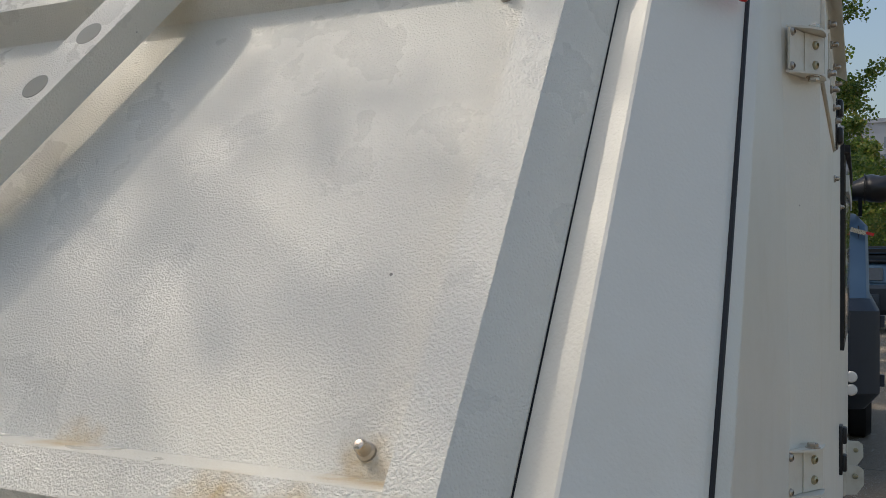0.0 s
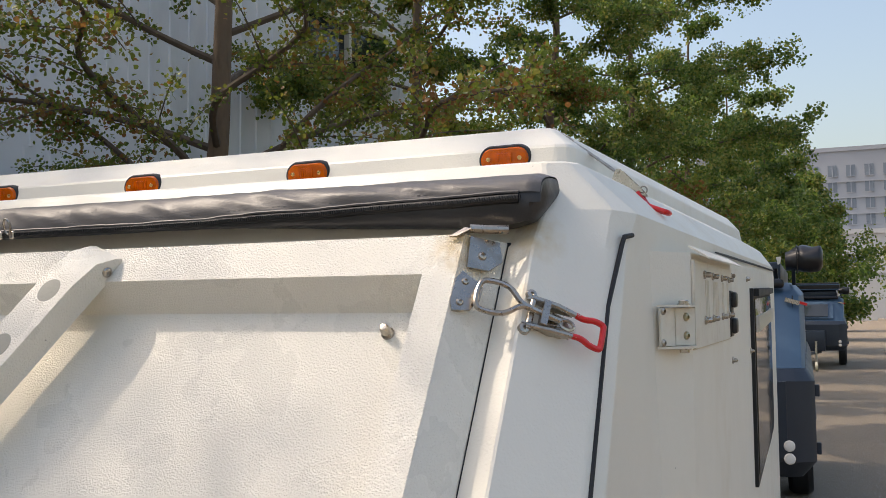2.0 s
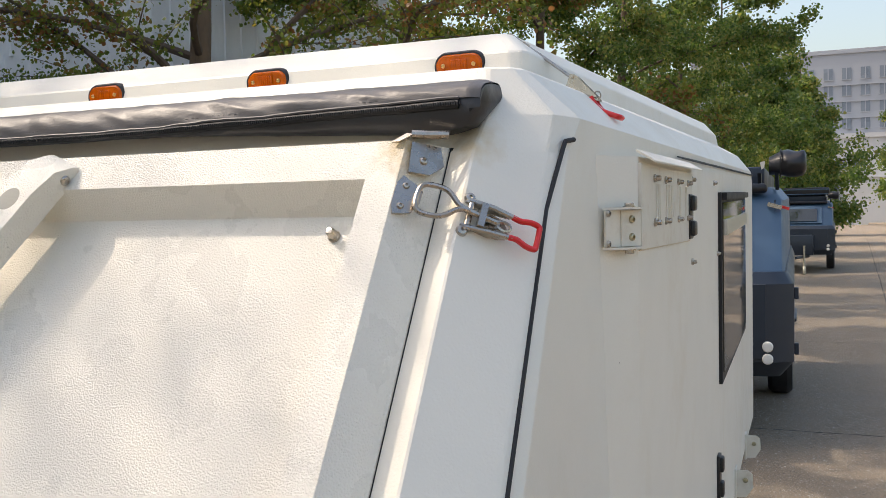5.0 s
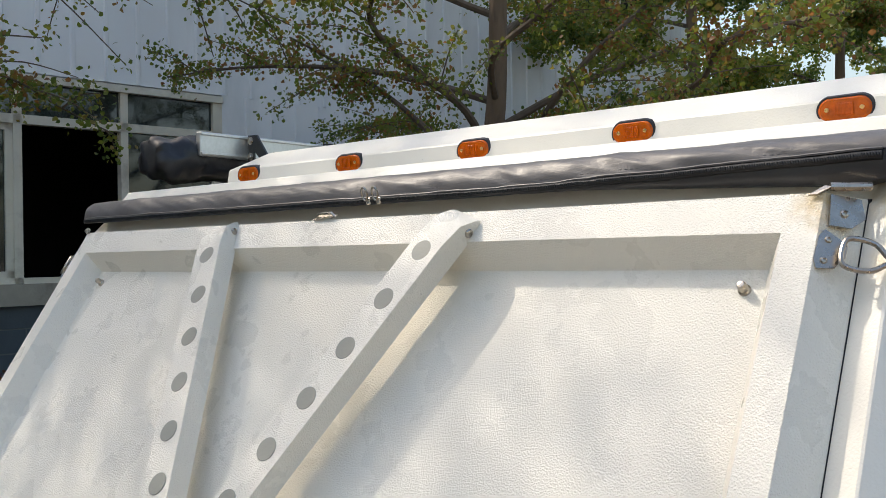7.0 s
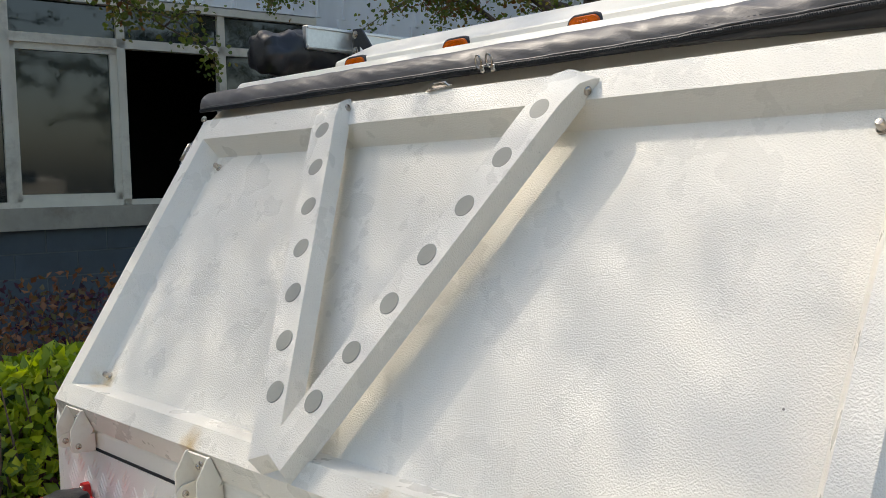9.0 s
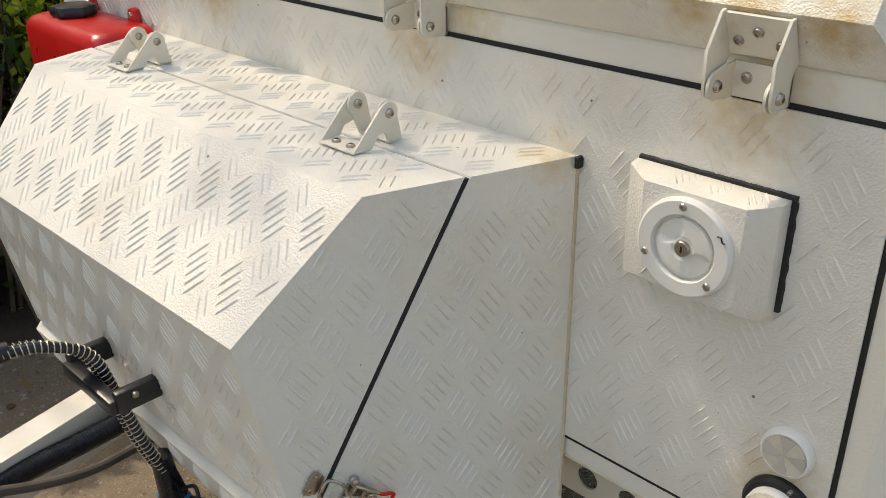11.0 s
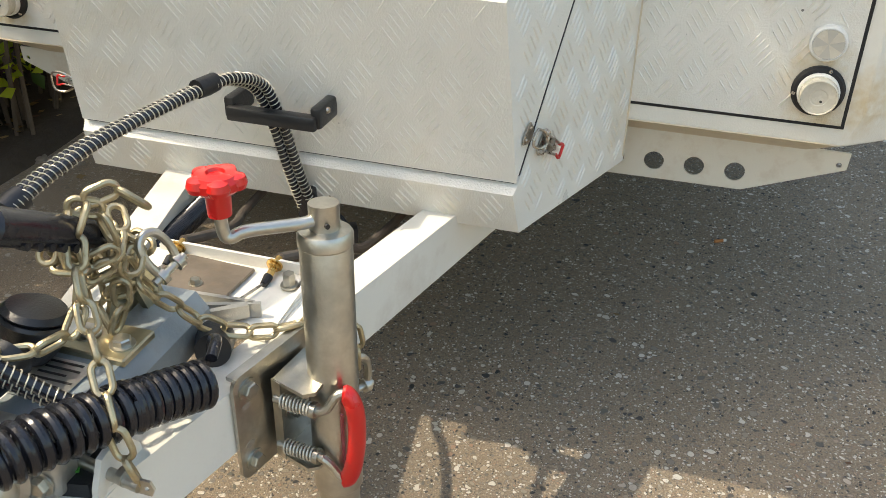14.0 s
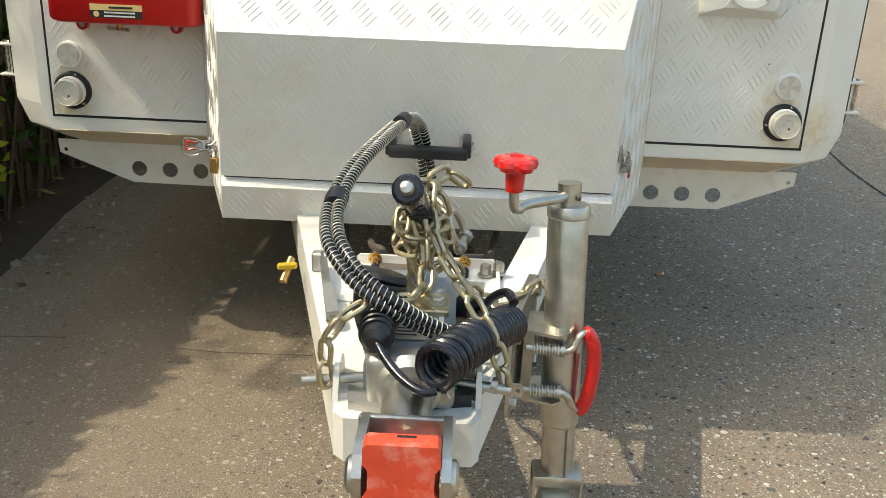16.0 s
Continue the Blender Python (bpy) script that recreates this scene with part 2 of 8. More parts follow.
beige_dirty = mat("dusty_underside_paint", (0.66, 0.57, 0.42), 0.6, bump=0.0008, bump_scale=160, vary=0.10, vary_scale=7, stain=(0.36, 0.28, 0.18), stain_amount=0.5, stain_scale=8)
seal_black = mat("black_rubber", (0.012, 0.012, 0.013), 0.6, bump=0.0006, bump_scale=240)
black_plastic = mat("black_plastic", (0.014, 0.015, 0.017), 0.35, bump=0.0004, bump_scale=300, stain=(0.1, 0.09, 0.08), stain_amount=0.2)
black_gloss = mat("black_cable_sheath", (0.012, 0.013, 0.018), 0.22, bump=0.0003, bump_scale=200, stain=(0.09, 0.085, 0.08), stain_amount=0.25, stain_scale=20)
bag_grey = mat("grey_vinyl", (0.112, 0.106, 0.104), 0.47, bump=0.0014, bump_scale=42, vary=0.10, vary_scale=9, fine=0.15, fine_scale=900, detail=5)
bag_under = mat("dark_vinyl", (0.034, 0.034, 0.036), 0.44, bump=0.0015, bump_scale=32, vary=0.2, vary_scale=14, fine=0.2, fine_scale=600)
bag_black = mat("black_vinyl", (0.011, 0.011, 0.013), 0.36, bump=0.0012, bump_scale=45, fine=0.2, fine_scale=600)
steel = mat("stainless_steel", (0.48, 0.435, 0.375), 0.29, 1.0, vary=0.12, vary_scale=40, stain=(0.20, 0.14, 0.085), stain_amount=0.4, stain_scale=60)
zinc = mat("zinc_plated_steel", (0.55, 0.53, 0.47), 0.36, 1.0, bump=0.0004, bump_scale=160, vary=0.16, vary_scale=14, fine=0.3, fine_scale=60, stain=(0.34, 0.30, 0.23), stain_amount=0.6, stain_scale=10)
chain_metal = mat("yellow_passivated_chain", (0.47, 0.40, 0.26), 0.40, 0.9, bump=0.0005, bump_scale=300, vary=0.2, vary_scale=40, stain=(0.20, 0.15, 0.09), stain_amount=0.5, stain_scale=60)
brass_zinc = mat("yellow_zinc_plate", (0.47, 0.42, 0.28), 0.35, 0.9, vary=0.2, vary_scale=30, stain=(0.2, 0.14, 0.07), stain_amount=0.4, stain_scale=30)
brass = mat("brass", (0.62, 0.40, 0.14), 0.3, 1.0, vary=0.15, vary_scale=50)
cast_alu = mat("cast_alloy", (0.50, 0.49, 0.45), 0.48, 0.85, bump=0.0007, bump_scale=180, vary=0.12, vary_scale=20, stain=(0.2, 0.16, 0.11), stain_amount=0.5, stain_scale=20)
red_grip = mat("red_dipped_plastic", (0.62, 0.012, 0.010), 0.3, bump=0.0003, bump_scale=90, vary=0.06, coat=0.3)
red_can = mat("red_moulded_plastic", (0.50, 0.010, 0.008), 0.34, bump=0.0006, bump_scale=60, vary=0.08, coat=0.15)
red_block = mat("worn_red_polymer", (0.72, 0.075, 0.028), 0.5, bump=0.0010, bump_scale=35, vary=0.14, vary_scale=18, stain=(0.85, 0.55, 0.45), stain_amount=0.45, stain_scale=40)
red_paint_and_reflection = mat("chalky_red_paint_and_reflection", (0.36, 0.08, 0.08), 0.6, vary=0.2, vary_scale=30, stain=(0.42, 0.36, 0.34), stain_amount=0.6, stain_scale=30)
blue_plug = mat("blue_plastic", (0.015, 0.24, 0.66), 0.38, vary=0.06)
grey_plug = mat("grey_green_plug", (0.30, 0.30, 0.26), 0.6, bump=0.0003, bump_scale=200, vary=0.05)
lens_clear = mat("cloudy_lamp_lens", (0.62, 0.58, 0.48), 0.25, bump=0.0004, bump_scale=200, vary=0.1, vary_scale=30, coat=0.6)
reflector = mat("grey_reflector", (0.50, 0.48, 0.42), 0.25, vary=0.06, coat=0.5)
white_plastic = mat("white_plastic", (0.78, 0.77, 0.72), 0.33, vary=0.02, stain=(0.55, 0.47, 0.30), stain_amount=0.25, stain_scale=12)
ivory_nylon = mat("ivory_nylon", (0.66, 0.62, 0.48), 0.45, vary=0.08, vary_scale=20, stain=(0.3, 0.26, 0.18), stain_amount=0.4, stain_scale=25)
pale_wire = mat("pale_spring_wire", (0.60, 0.56, 0.47), 0.38, 0.5, vary=0.1, vary_scale=40)
label_yellow = mat("label_yellow", (0.75, 0.55, 0.22), 0.5, vary=0.03)
label_black = mat("label_black", (0.02, 0.02, 0.02), 0.45, vary=0.05)
label_white = mat("label_white", (0.7, 0.68, 0.62), 0.5, vary=0.03)
alu = mat("brushed_aluminium", (0.62, 0.62, 0.60), 0.35, 0.9, vary=0.06, stretch=(1, 30, 30))


def glow_free_lens(name, color, rough=0.12):
    m = mat(name, color, rough, vary=0.25, vary_scale=90, coat=0.1, spec=0.3)
    b = m.node_tree.nodes["Principled BSDF"]
    b.inputs["Transmission Weight"].default_value = 0.35
    b.inputs["IOR"].default_value = 1.45
    return m


amber = glow_free_lens("amber_lens", (0.72, 0.130, 0.0), 0.2)


def glass(name, tint=(0.03, 0.035, 0.04), rough=0.04):
    m = mat(name, tint, rough, vary=0.05, coat=0.0)
    m.node_tree.nodes["Principled BSDF"].inputs["Specular IOR Level"].default_value = 0.8
    return m


tinted_glass = glass("tinted_acrylic", (0.055, 0.048, 0.032))


def spots(m, places, color, amount=0.8, scale=60.0):
    """Ragged rust and grime stains round given places (x, y, z, radius)."""
    nt = m.node_tree
    N, L = nt.nodes.new, nt.links.new
    bsdf = nt.nodes["Principled BSDF"]
    tc = N("ShaderNodeTexCoord")
    nz = N("ShaderNodeTexNoise")
    nz.inputs["Scale"].default_value, nz.inputs["Detail"].default_value = scale, 5
    L(tc.outputs["Object"], nz.inputs["Vector"])
    total = None
    for x, y, z, r in places:
        d = N("ShaderNodeVectorMath")
        d.operation = "DISTANCE"
        d.inputs[1].default_value = (x, y, z)
        L(tc.outputs["Object"], d.inputs[0])
        f = N("ShaderNodeMapRange")
        f.inputs["From Min"].default_value, f.inputs["From Max"].default_value = r, 0.0
        L(d.outputs["Value"], f.inputs["Value"])
        if total is None:
            total = f.outputs["Result"]
        else:
            mx = N("ShaderNodeMath")
            mx.operation = "MAXIMUM"
            L(total, mx.inputs[0])
            L(f.outputs["Result"], mx.inputs[1])
            total = mx.outputs[0]
    s = N("ShaderNodeMath")
    s.operation = "MULTIPLY"
    L(total, s.inputs[0])
    L(nz.outputs["Fac"], s.inputs[1])
    ramp = N("ShaderNodeMapRange")
    ramp.inputs["From Min"].default_value, ramp.inputs["From Max"].default_value = 0.12, 0.5
    ramp.inputs["To Max"].default_value = amount
    L(s.outputs[0], ramp.inputs["Value"])
    mix = N("ShaderNodeMix")
    mix.data_type = "RGBA"
    L(ramp.outputs["Result"], mix.inputs["Factor"])
    L(bsdf.inputs["Base Color"].links[0].from_socket, mix.inputs["A"])
    mix.inputs["B"].default_value = (*color, 1)
    L(mix.outputs["Result"], bsdf.inputs["Base Color"])


RUST = (0.55, 0.38, 0.14)
spots(white_grp, [(0.705, 0.034, 1.185, 0.045), (0.735, 0.030, 1.178, 0.04), (0.42, 0.030, 1.168, 0.05), (-0.704, 0.034, 1.190, 0.05), (0.684, -0.03, 1.150, 0.05),
                  (0.224, -0.03, 1.150, 0.05), (-0.25, -0.03, 1.150, 0.05), (0.80, 0.335, 1.715, 0.07), (0.76, -0.02, 1.140, 0.06), (0.62, -0.02, 1.145, 0.06)], RUST, 0.85)
spots(white_smooth, [(0.85, 0.40, 1.720, 0.06), (0.85, 0.33, 1.655, 0.04), (0.946, 0.72, 1.08, 0.04), (0.86, 0.0, 0.60, 0.10), (0.30, -0.01, 1.09, 0.10), (0.70, -0.01, 1.09, 0.10), (-0.7, -0.01, 1.09, 0.1)], (0.62, 0.46, 0.22), 0.7)
spots(white_tread, [(0.777, 0.0, 0.640, 0.09), (-0.777, 0.0, 0.640, 0.09), (0.684, 0.0, 1.04, 0.10), (0.224, 0.0, 1.04, 0.09), (-0.25, 0.0, 1.04, 0.09), (0.46, -0.03, 0.953, 0.06), (0.80, 0.0, 0.57, 0.09), (-0.80, 0.0, 0.57, 0.09)], (0.62, 0.47, 0.24), 0.7)


def specks(m, scale, size, share, color=(0.05, 0.035, 0.02)):
    """Scattered tiny chips and dirt specks."""
    nt = m.node_tree
    N, L = nt.nodes.new, nt.links.new
    bsdf = nt.nodes["Principled BSDF"]
    tc = N("ShaderNodeTexCoord")
    v = N("ShaderNodeTexVoronoi")
    v.inputs["Scale"].default_value = scale
    L(tc.outputs["Object"], v.inputs["Vector"])
    sep = N("ShaderNodeSeparateColor")
    L(v.outputs["Color"], sep.inputs["Color"])
    big = N("ShaderNodeMapRange")
    big.inputs["From Min"].default_value, big.inputs["From Max"].default_value = 1 - share, 1.0
    big.inputs["To Max"].default_value = size
    L(sep.outputs["Red"], big.inputs["Value"])
    inn = N("ShaderNodeMath")
    inn.operation = "GREATER_THAN"
    L(big.outputs["Result"], inn.inputs[0])
    L(v.outputs["Distance"], inn.inputs[1])
    mul = N("ShaderNodeMath")
    mul.operation = "MULTIPLY"
    mul.inputs[1].default_value = 0.75
    L(inn.outputs[0], mul.inputs[0])
    mix = N("ShaderNodeMix")
    mix.data_type = "RGBA"
    L(mul.outputs[0], mix.inputs["Factor"])
    L(bsdf.inputs["Base Color"].links[0].from_socket, mix.inputs["A"])
    mix.inputs["B"].default_value = (*color, 1)
    L(mix.outputs["Result"], bsdf.inputs["Base Color"])


specks(white_grp, 34, 0.055, 0.16)
specks(white_smooth, 30, 0.06, 0.22)
specks(white_tread, 30, 0.07, 0.20)


def ground_material():
    """Worn concrete with its stones showing: mortar, pebbles of two sizes, dust and stains."""
    m = mat("exposed_aggregate_concrete", (0.362, 0.278, 0.188), 0.80, vary=0.14, vary_scale=0.9, stain=(0.15, 0.135, 0.118), stain_amount=0.45, stain_scale=0.7, fine=0.85, fine_scale=300)
    nt = m.node_tree
    N, L = nt.nodes.new, nt.links.new
    bsdf = nt.nodes["Principled BSDF"]
    base = bsdf.inputs["Base Color"].links[0].from_socket
    tc = N("ShaderNodeTexCoord")
    warp = N("ShaderNodeTexNoise")
    warp.inputs["Scale"].default_value = 30
    L(tc.outputs["Object"], warp.inputs["Vector"])
    add = N("ShaderNodeVectorMath")
    add.operation = "MULTIPLY_ADD"
    add.inputs[1].default_value = (0.022, 0.022, 0.022)
    L(warp.outputs["Color"], add.inputs[0])
    L(tc.outputs["Object"], add.inputs[2])
    last, heights = base, []
    for scale, edge, strength, least in ((220, 0.46, 0.95, -0.6), (120, 0.48, 0.95, -0.25), (60, 0.46, 0.95, 0.50)):
        v = N("ShaderNodeTexVoronoi")
        v.inputs["Scale"].default_value, v.inputs["Randomness"].default_value = scale, 1.0
        L(add.outputs[0], v.inputs["Vector"])
        sep = N("ShaderNodeSeparateColor")
        L(v.outputs["Color"], sep.inputs["Color"])
        size = N("ShaderNodeMapRange")
        size.inputs["From Min"].default_value, size.inputs["From Max"].default_value = least, 1.0
        size.inputs["To Min"].default_value, size.inputs["To Max"].default_value = 0.0, edge
        L(sep.outputs["Green"], size.inputs["Value"])
        inside_ = N("ShaderNodeMath")
        inside_.operation = "SUBTRACT"
        L(size.outputs["Result"], inside_.inputs[0])
        L(v.outputs["Distance"], inside_.inputs[1])
        mask = N("ShaderNodeMapRange")
        mask.inputs["From Min"].default_value, mask.inputs["From Max"].default_value = 0.0, 0.05
        mask.inputs["To Max"].default_value = strength
        L(inside_.outputs[0], mask.inputs["Value"])
        tone = N("ShaderNodeValToRGB")
        e = tone.color_ramp.elements
        e[0].position, e[0].color = 0.0, (0.028, 0.028, 0.028, 1)
        e[1].position, e[1].color = 1.0, (0.74, 0.69, 0.60, 1)
        for pos, c in ((0.10, (0.090, 0.085, 0.078, 1)), (0.30, (0.25, 0.222, 0.180, 1)), (0.50, (0.43, 0.350, 0.250, 1)), (0.62, (0.36, 0.225, 0.145, 1)), (0.74, (0.66, 0.60, 0.50, 1))):
            tone.color_ramp.elements.new(pos).color = c
        L(sep.outputs["Red"], tone.inputs["Fac"])
        rim = N("ShaderNodeMapRange")
        rim.inputs["From Min"].default_value, rim.inputs["From Max"].default_value = -0.10, 0.02
        rim.inputs["To Max"].default_value = 0.62
        L(inside_.outputs[0], rim.inputs["Value"])
        ring = N("ShaderNodeMix")
        ring.data_type = "RGBA"
        L(rim.outputs["Result"], ring.inputs["Factor"])
        L(last, ring.inputs["A"])
        ring.inputs["B"].default_value = (0.120, 0.106, 0.088, 1)
        last = ring.outputs["Result"]
        mix = N("ShaderNodeMix")
        mix.data_type = "RGBA"
        L(mask.outputs["Result"], mix.inputs["Factor"])
        L(last, mix.inputs["A"])
        L(tone.outputs["Color"], mix.inputs["B"])
        last = mix.outputs["Result"]
        heights.append(mask.outputs["Result"])
    # a smoother cement skin near the planting bed
    sepx = N("ShaderNodeSeparateXYZ")
    L(add.outputs[0], sepx.inputs["Vector"])
    skin = N("ShaderNodeMapRange")
    skin.inputs["From Min"].default_value, skin.inputs["From Max"].default_value = -0.10, -0.42
    skin.inputs["To Max"].default_value = 0.60
    L(sepx.outputs["X"], skin.inputs["Value"])
    mix = N("ShaderNodeMix")
    mix.data_type = "RGBA"
    L(skin.outputs["Result"], mix.inputs["Factor"])
    L(last, mix.inputs["A"])
    L(base, mix.inputs["B"])
    L(mix.outputs["Result"], bsdf.inputs["Base Color"])
    h = N("ShaderNodeMath")
    L(heights[2], h.inputs[0])
    L(heights[1], h.inputs[1])
    grit = N("ShaderNodeTexNoise")
    grit.inputs["Scale"].default_value, grit.inputs["Detail"].default_value = 380, 3
    L(tc.outputs["Object"], grit.inputs["Vector"])
    h2 = N("ShaderNodeMath")
    L(h.outputs[0], h2.inputs[0])
    L(grit.outputs["Fac"], h2.inputs[1])
    b = N("ShaderNodeBump")
    b.inputs["Strength"].default_value, b.inputs["Distance"].default_value = 1.0, 0.0046
    L(h2.outputs[0], b.inputs["Height"])
    L(b.outputs["Normal"], bsdf.inputs["Normal"])
    return m


def leaf_material(name, colors, through=0.35, rough=0.5):
    """Leaves that differ one from the next, and let some light through."""
    m = bpy.data.materials.new(name)
    m.use_nodes = True
    nt = m.node_tree
    N, L = nt.nodes.new, nt.links.new
    bsdf, outp = nt.nodes["Principled BSDF"], nt.nodes["Material Output"]
    geo = N("ShaderNodeNewGeometry")
    ramp = N("ShaderNodeValToRGB")
    els = ramp.color_ramp.elements
    els[0].color, els[1].color = (*colors[0], 1), (*colors[-1], 1)
    for i, c in enumerate(colors[1:-1]):
        els.new((i + 1) / (len(colors) - 1)).color = (*c, 1)
    tc = N("ShaderNodeTexCoord")
    nz = N("ShaderNodeTexNoise")
    nz.inputs["Scale"].default_value = 0.7
    L(tc.outputs["Object"], nz.inputs["Vector"])
    mr = N("ShaderNodeMapRange")
    mr.inputs["From Min"].default_value, mr.inputs["From Max"].default_value = 0.3, 0.7
    mr.inputs["To Min"].default_value, mr.inputs["To Max"].default_value = -0.3, 0.3
    L(nz.outputs["Fac"], mr.inputs["Value"])
    s = N("ShaderNodeMath")
    L(geo.outputs["Random Per Island"], s.inputs[0])
    L(mr.outputs["Result"], s.inputs[1])
    L(s.outputs[0], ramp.inputs["Fac"])
    L(ramp.outputs["Color"], bsdf.inputs["Base Color"])
    bsdf.inputs["Roughness"].default_value = rough
    tr = N("ShaderNodeBsdfTranslucent")
    hs = N("ShaderNodeHueSaturation")
    hs.inputs["Value"].default_value, hs.inputs["Saturation"].default_value = 1.5, 1.1
    L(ramp.outputs["Color"], hs.inputs["Color"])
    L(hs.outputs["Color"], tr.inputs["Color"])
    mx = N("ShaderNodeMixShader")
    mx.inputs["Fac"].default_value = through
    L(bsdf.outputs[0], mx.inputs[1])
    L(tr.outputs[0], mx.inputs[2])
    L(mx.outputs[0], outp.inputs["Surface"])
    return m


ground_mat = ground_material()
ginkgo = leaf_material("ginkgo_leaves", [(0.068, 0.104, 0.022), (0.105, 0.150, 0.030), (0.150, 0.190, 0.036), (0.165, 0.190, 0.040), (0.215, 0.195, 0.046), (0.235, 0.115, 0.045)], 0.46)
ginkgo_far = leaf_material("far_tree_leaves", [(0.058, 0.100, 0.026), (0.085, 0.140, 0.034), (0.115, 0.170, 0.042), (0.160, 0.200, 0.050), (0.230, 0.225, 0.064)], 0.50)
lime_leaf = leaf_material("lime_privet_leaves", [(0.125, 0.200, 0.019), (0.250, 0.338, 0.025), (0.400, 0.475, 0.037), (0.525, 0.550, 0.050)])
purple_leaf = leaf_material("purple_shrub_leaves", [(0.035, 0.019, 0.032), (0.072, 0.029, 0.051), (0.120, 0.042, 0.072), (0.064, 0.056, 0.032)])
rust_leaf = leaf_material("russet_shrub_leaves", [(0.095, 0.042, 0.023), (0.209, 0.085, 0.038), (0.323, 0.142, 0.057), (0.133, 0.114, 0.038)])
green_leaf = leaf_material("dark_green_shrub_leaves", [(0.023, 0.052, 0.016), (0.039, 0.085, 0.023), (0.065, 0.117, 0.026)])
hedge_far = leaf_material("yellow_hedge_leaves", [(0.10, 0.15, 0.015), (0.2, 0.24, 0.02), (0.3, 0.32, 0.03)])
bark = mat("grey_brown_bark", (0.15, 0.105, 0.068), 0.85, bump=0.012, bump_scale=24, vary=0.25, vary_scale=5, stain=(0.06, 0.045, 0.035), stain_amount=0.6, stain_scale=12, stretch=(1, 1, 0.25))
twig_mat = mat("twig_bark", (0.12, 0.09, 0.065), 0.85, vary=0.2, vary_scale=10)
soil = mat("dark_planting_soil", (0.055, 0.042, 0.03), 0.95, bump=0.02, bump_scale=18, vary=0.3, vary_scale=3, detail=8)
litter = leaf_material("fallen_leaves", [(0.16, 0.09, 0.03), (0.26, 0.17, 0.06), (0.33, 0.24, 0.10), (0.12, 0.06, 0.03)], 0.1, 0.8)
cladding = mat("pale_grey_steel_cladding", (0.86, 0.87, 0.88), 0.5, 0.0, vary=0.05, vary_scale=0.5, stain=(0.36, 0.36, 0.35), stain_amount=0.4, stain_scale=0.6, stretch=(1, 1, 0.3))
win_frame = mat("cream_window_frame", (0.74, 0.69, 0.57), 0.55, vary=0.07, vary_scale=4, stain=(0.26, 0.2, 0.13), stain_amount=0.6, stain_scale=3)
sill_stone = mat("weathered_sill", (0.40, 0.36, 0.29), 0.8, bump=0.003, bump_scale=30, vary=0.15, vary_scale=3, stain=(0.13, 0.10, 0.07), stain_amount=0.7, stain_scale=2.5)
plinth_mat = mat("blue_grey_block", (0.085, 0.105, 0.120), 0.7, bump=0.002, bump_scale=40, vary=0.15, vary_scale=1.2, stain=(0.05, 0.055, 0.055), stain_amount=0.5, stain_scale=1.5)
plinth_joint = mat("mortar_joint", (0.16, 0.17, 0.17), 0.9, vary=0.1)
window_glass = glass("window_glass", (0.016, 0.024, 0.026), 0.012)
window_glass.node_tree.nodes["Principled BSDF"].inputs["IOR"].default_value = 1.55
# near-black on every surface puts the room's lack of light into its colour
dark_room = mat("unlit_interior_black", (0.010, 0.009, 0.009), 0.9, vary=0.3, vary_scale=2)
slate_blue = mat("slate_blue_paint", (0.062, 0.118, 0.190), 0.42, vary=0.05, vary_scale=2, bump=0.0004, bump_scale=160)
slate_dark = mat("dark_slate_paint", (0.022, 0.032, 0.048), 0.4, vary=0.08, vary_scale=2)
# distance haze is mixed into these three base colours
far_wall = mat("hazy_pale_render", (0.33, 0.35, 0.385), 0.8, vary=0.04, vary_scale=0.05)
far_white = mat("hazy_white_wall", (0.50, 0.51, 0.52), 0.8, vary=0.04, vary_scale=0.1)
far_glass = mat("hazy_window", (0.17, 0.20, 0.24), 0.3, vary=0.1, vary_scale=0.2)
worn_joint_fill = mat("worn_joint_fill", (0.12, 0.095, 0.070), 0.9, vary=0.5, vary_scale=40)
tar = mat("tar_joint", (0.03, 0.028, 0.026), 0.9, vary=0.3, vary_scale=6)

# ---- the camper trailer ----
def hp(x, v, w):
    """A place on the sloping front hatch: across, up the slope, out of it."""
    return Vector((x, 0.543 * v - 0.840 * w, 0.840 * v + 0.543 * w))


HN, HD = Vector((0, -0.840, 0.543)), Vector((0, 0.543, 0.840))


def rise(y):
    """The trailer stands slightly nose-down: its rear is higher."""
    return 0.018 * max(0.0, y - 0.73)


def hull_ring(z, pts):
    return [Vector((x, y, z + rise(y))) for x, y in pts] + [Vector((-x, y, z + rise(y))) for x, y in pts[::-1]]


trailer = thing("camper_trailer", (0, 2.0, 0), "white fibreglass camper trailer with sloping front hatch", "trailer")
fy = lambda z: max(0.0, (z - 1.09) * 0.646)
ridge = lambda z: 0.020 if 1.12 < z < 1.72 else 0.0
lean_ = lambda z: -0.030 * max(0.0, z - 1.15)
col = lambda z: [(0.818, fy(z)), (0.860, fy(z) - ridge(z)), (0.942 + lean_(z), fy(z) + 0.062), (0.958 + lean_(z), fy(z) + 0.098), (0.930, 4.0)]
body_bm = loft([hull_ring(0.470, [(0.79, 0.092), (0.80, 0.092), (0.865, 0.13), (0.875, 0.17), (0.85, 3.95)]),
                hull_ring(0.520, [(0.835, 0), (0.842, 0), (0.915, 0.055), (0.925, 0.085), (0.90, 4.0)]),
                hull_ring(0.575, col(0.575)), hull_ring(1.09, col(1.09)), hull_ring(1.13, col(1.13)), hull_ring(1.40, col(1.40)), hull_ring(1.71, col(1.71)),
                hull_ring(1.757, [(0.843, 0.432), (0.860, 0.432), (0.928, 0.487), (0.945, 0.550), (0.926, 4.0)])])
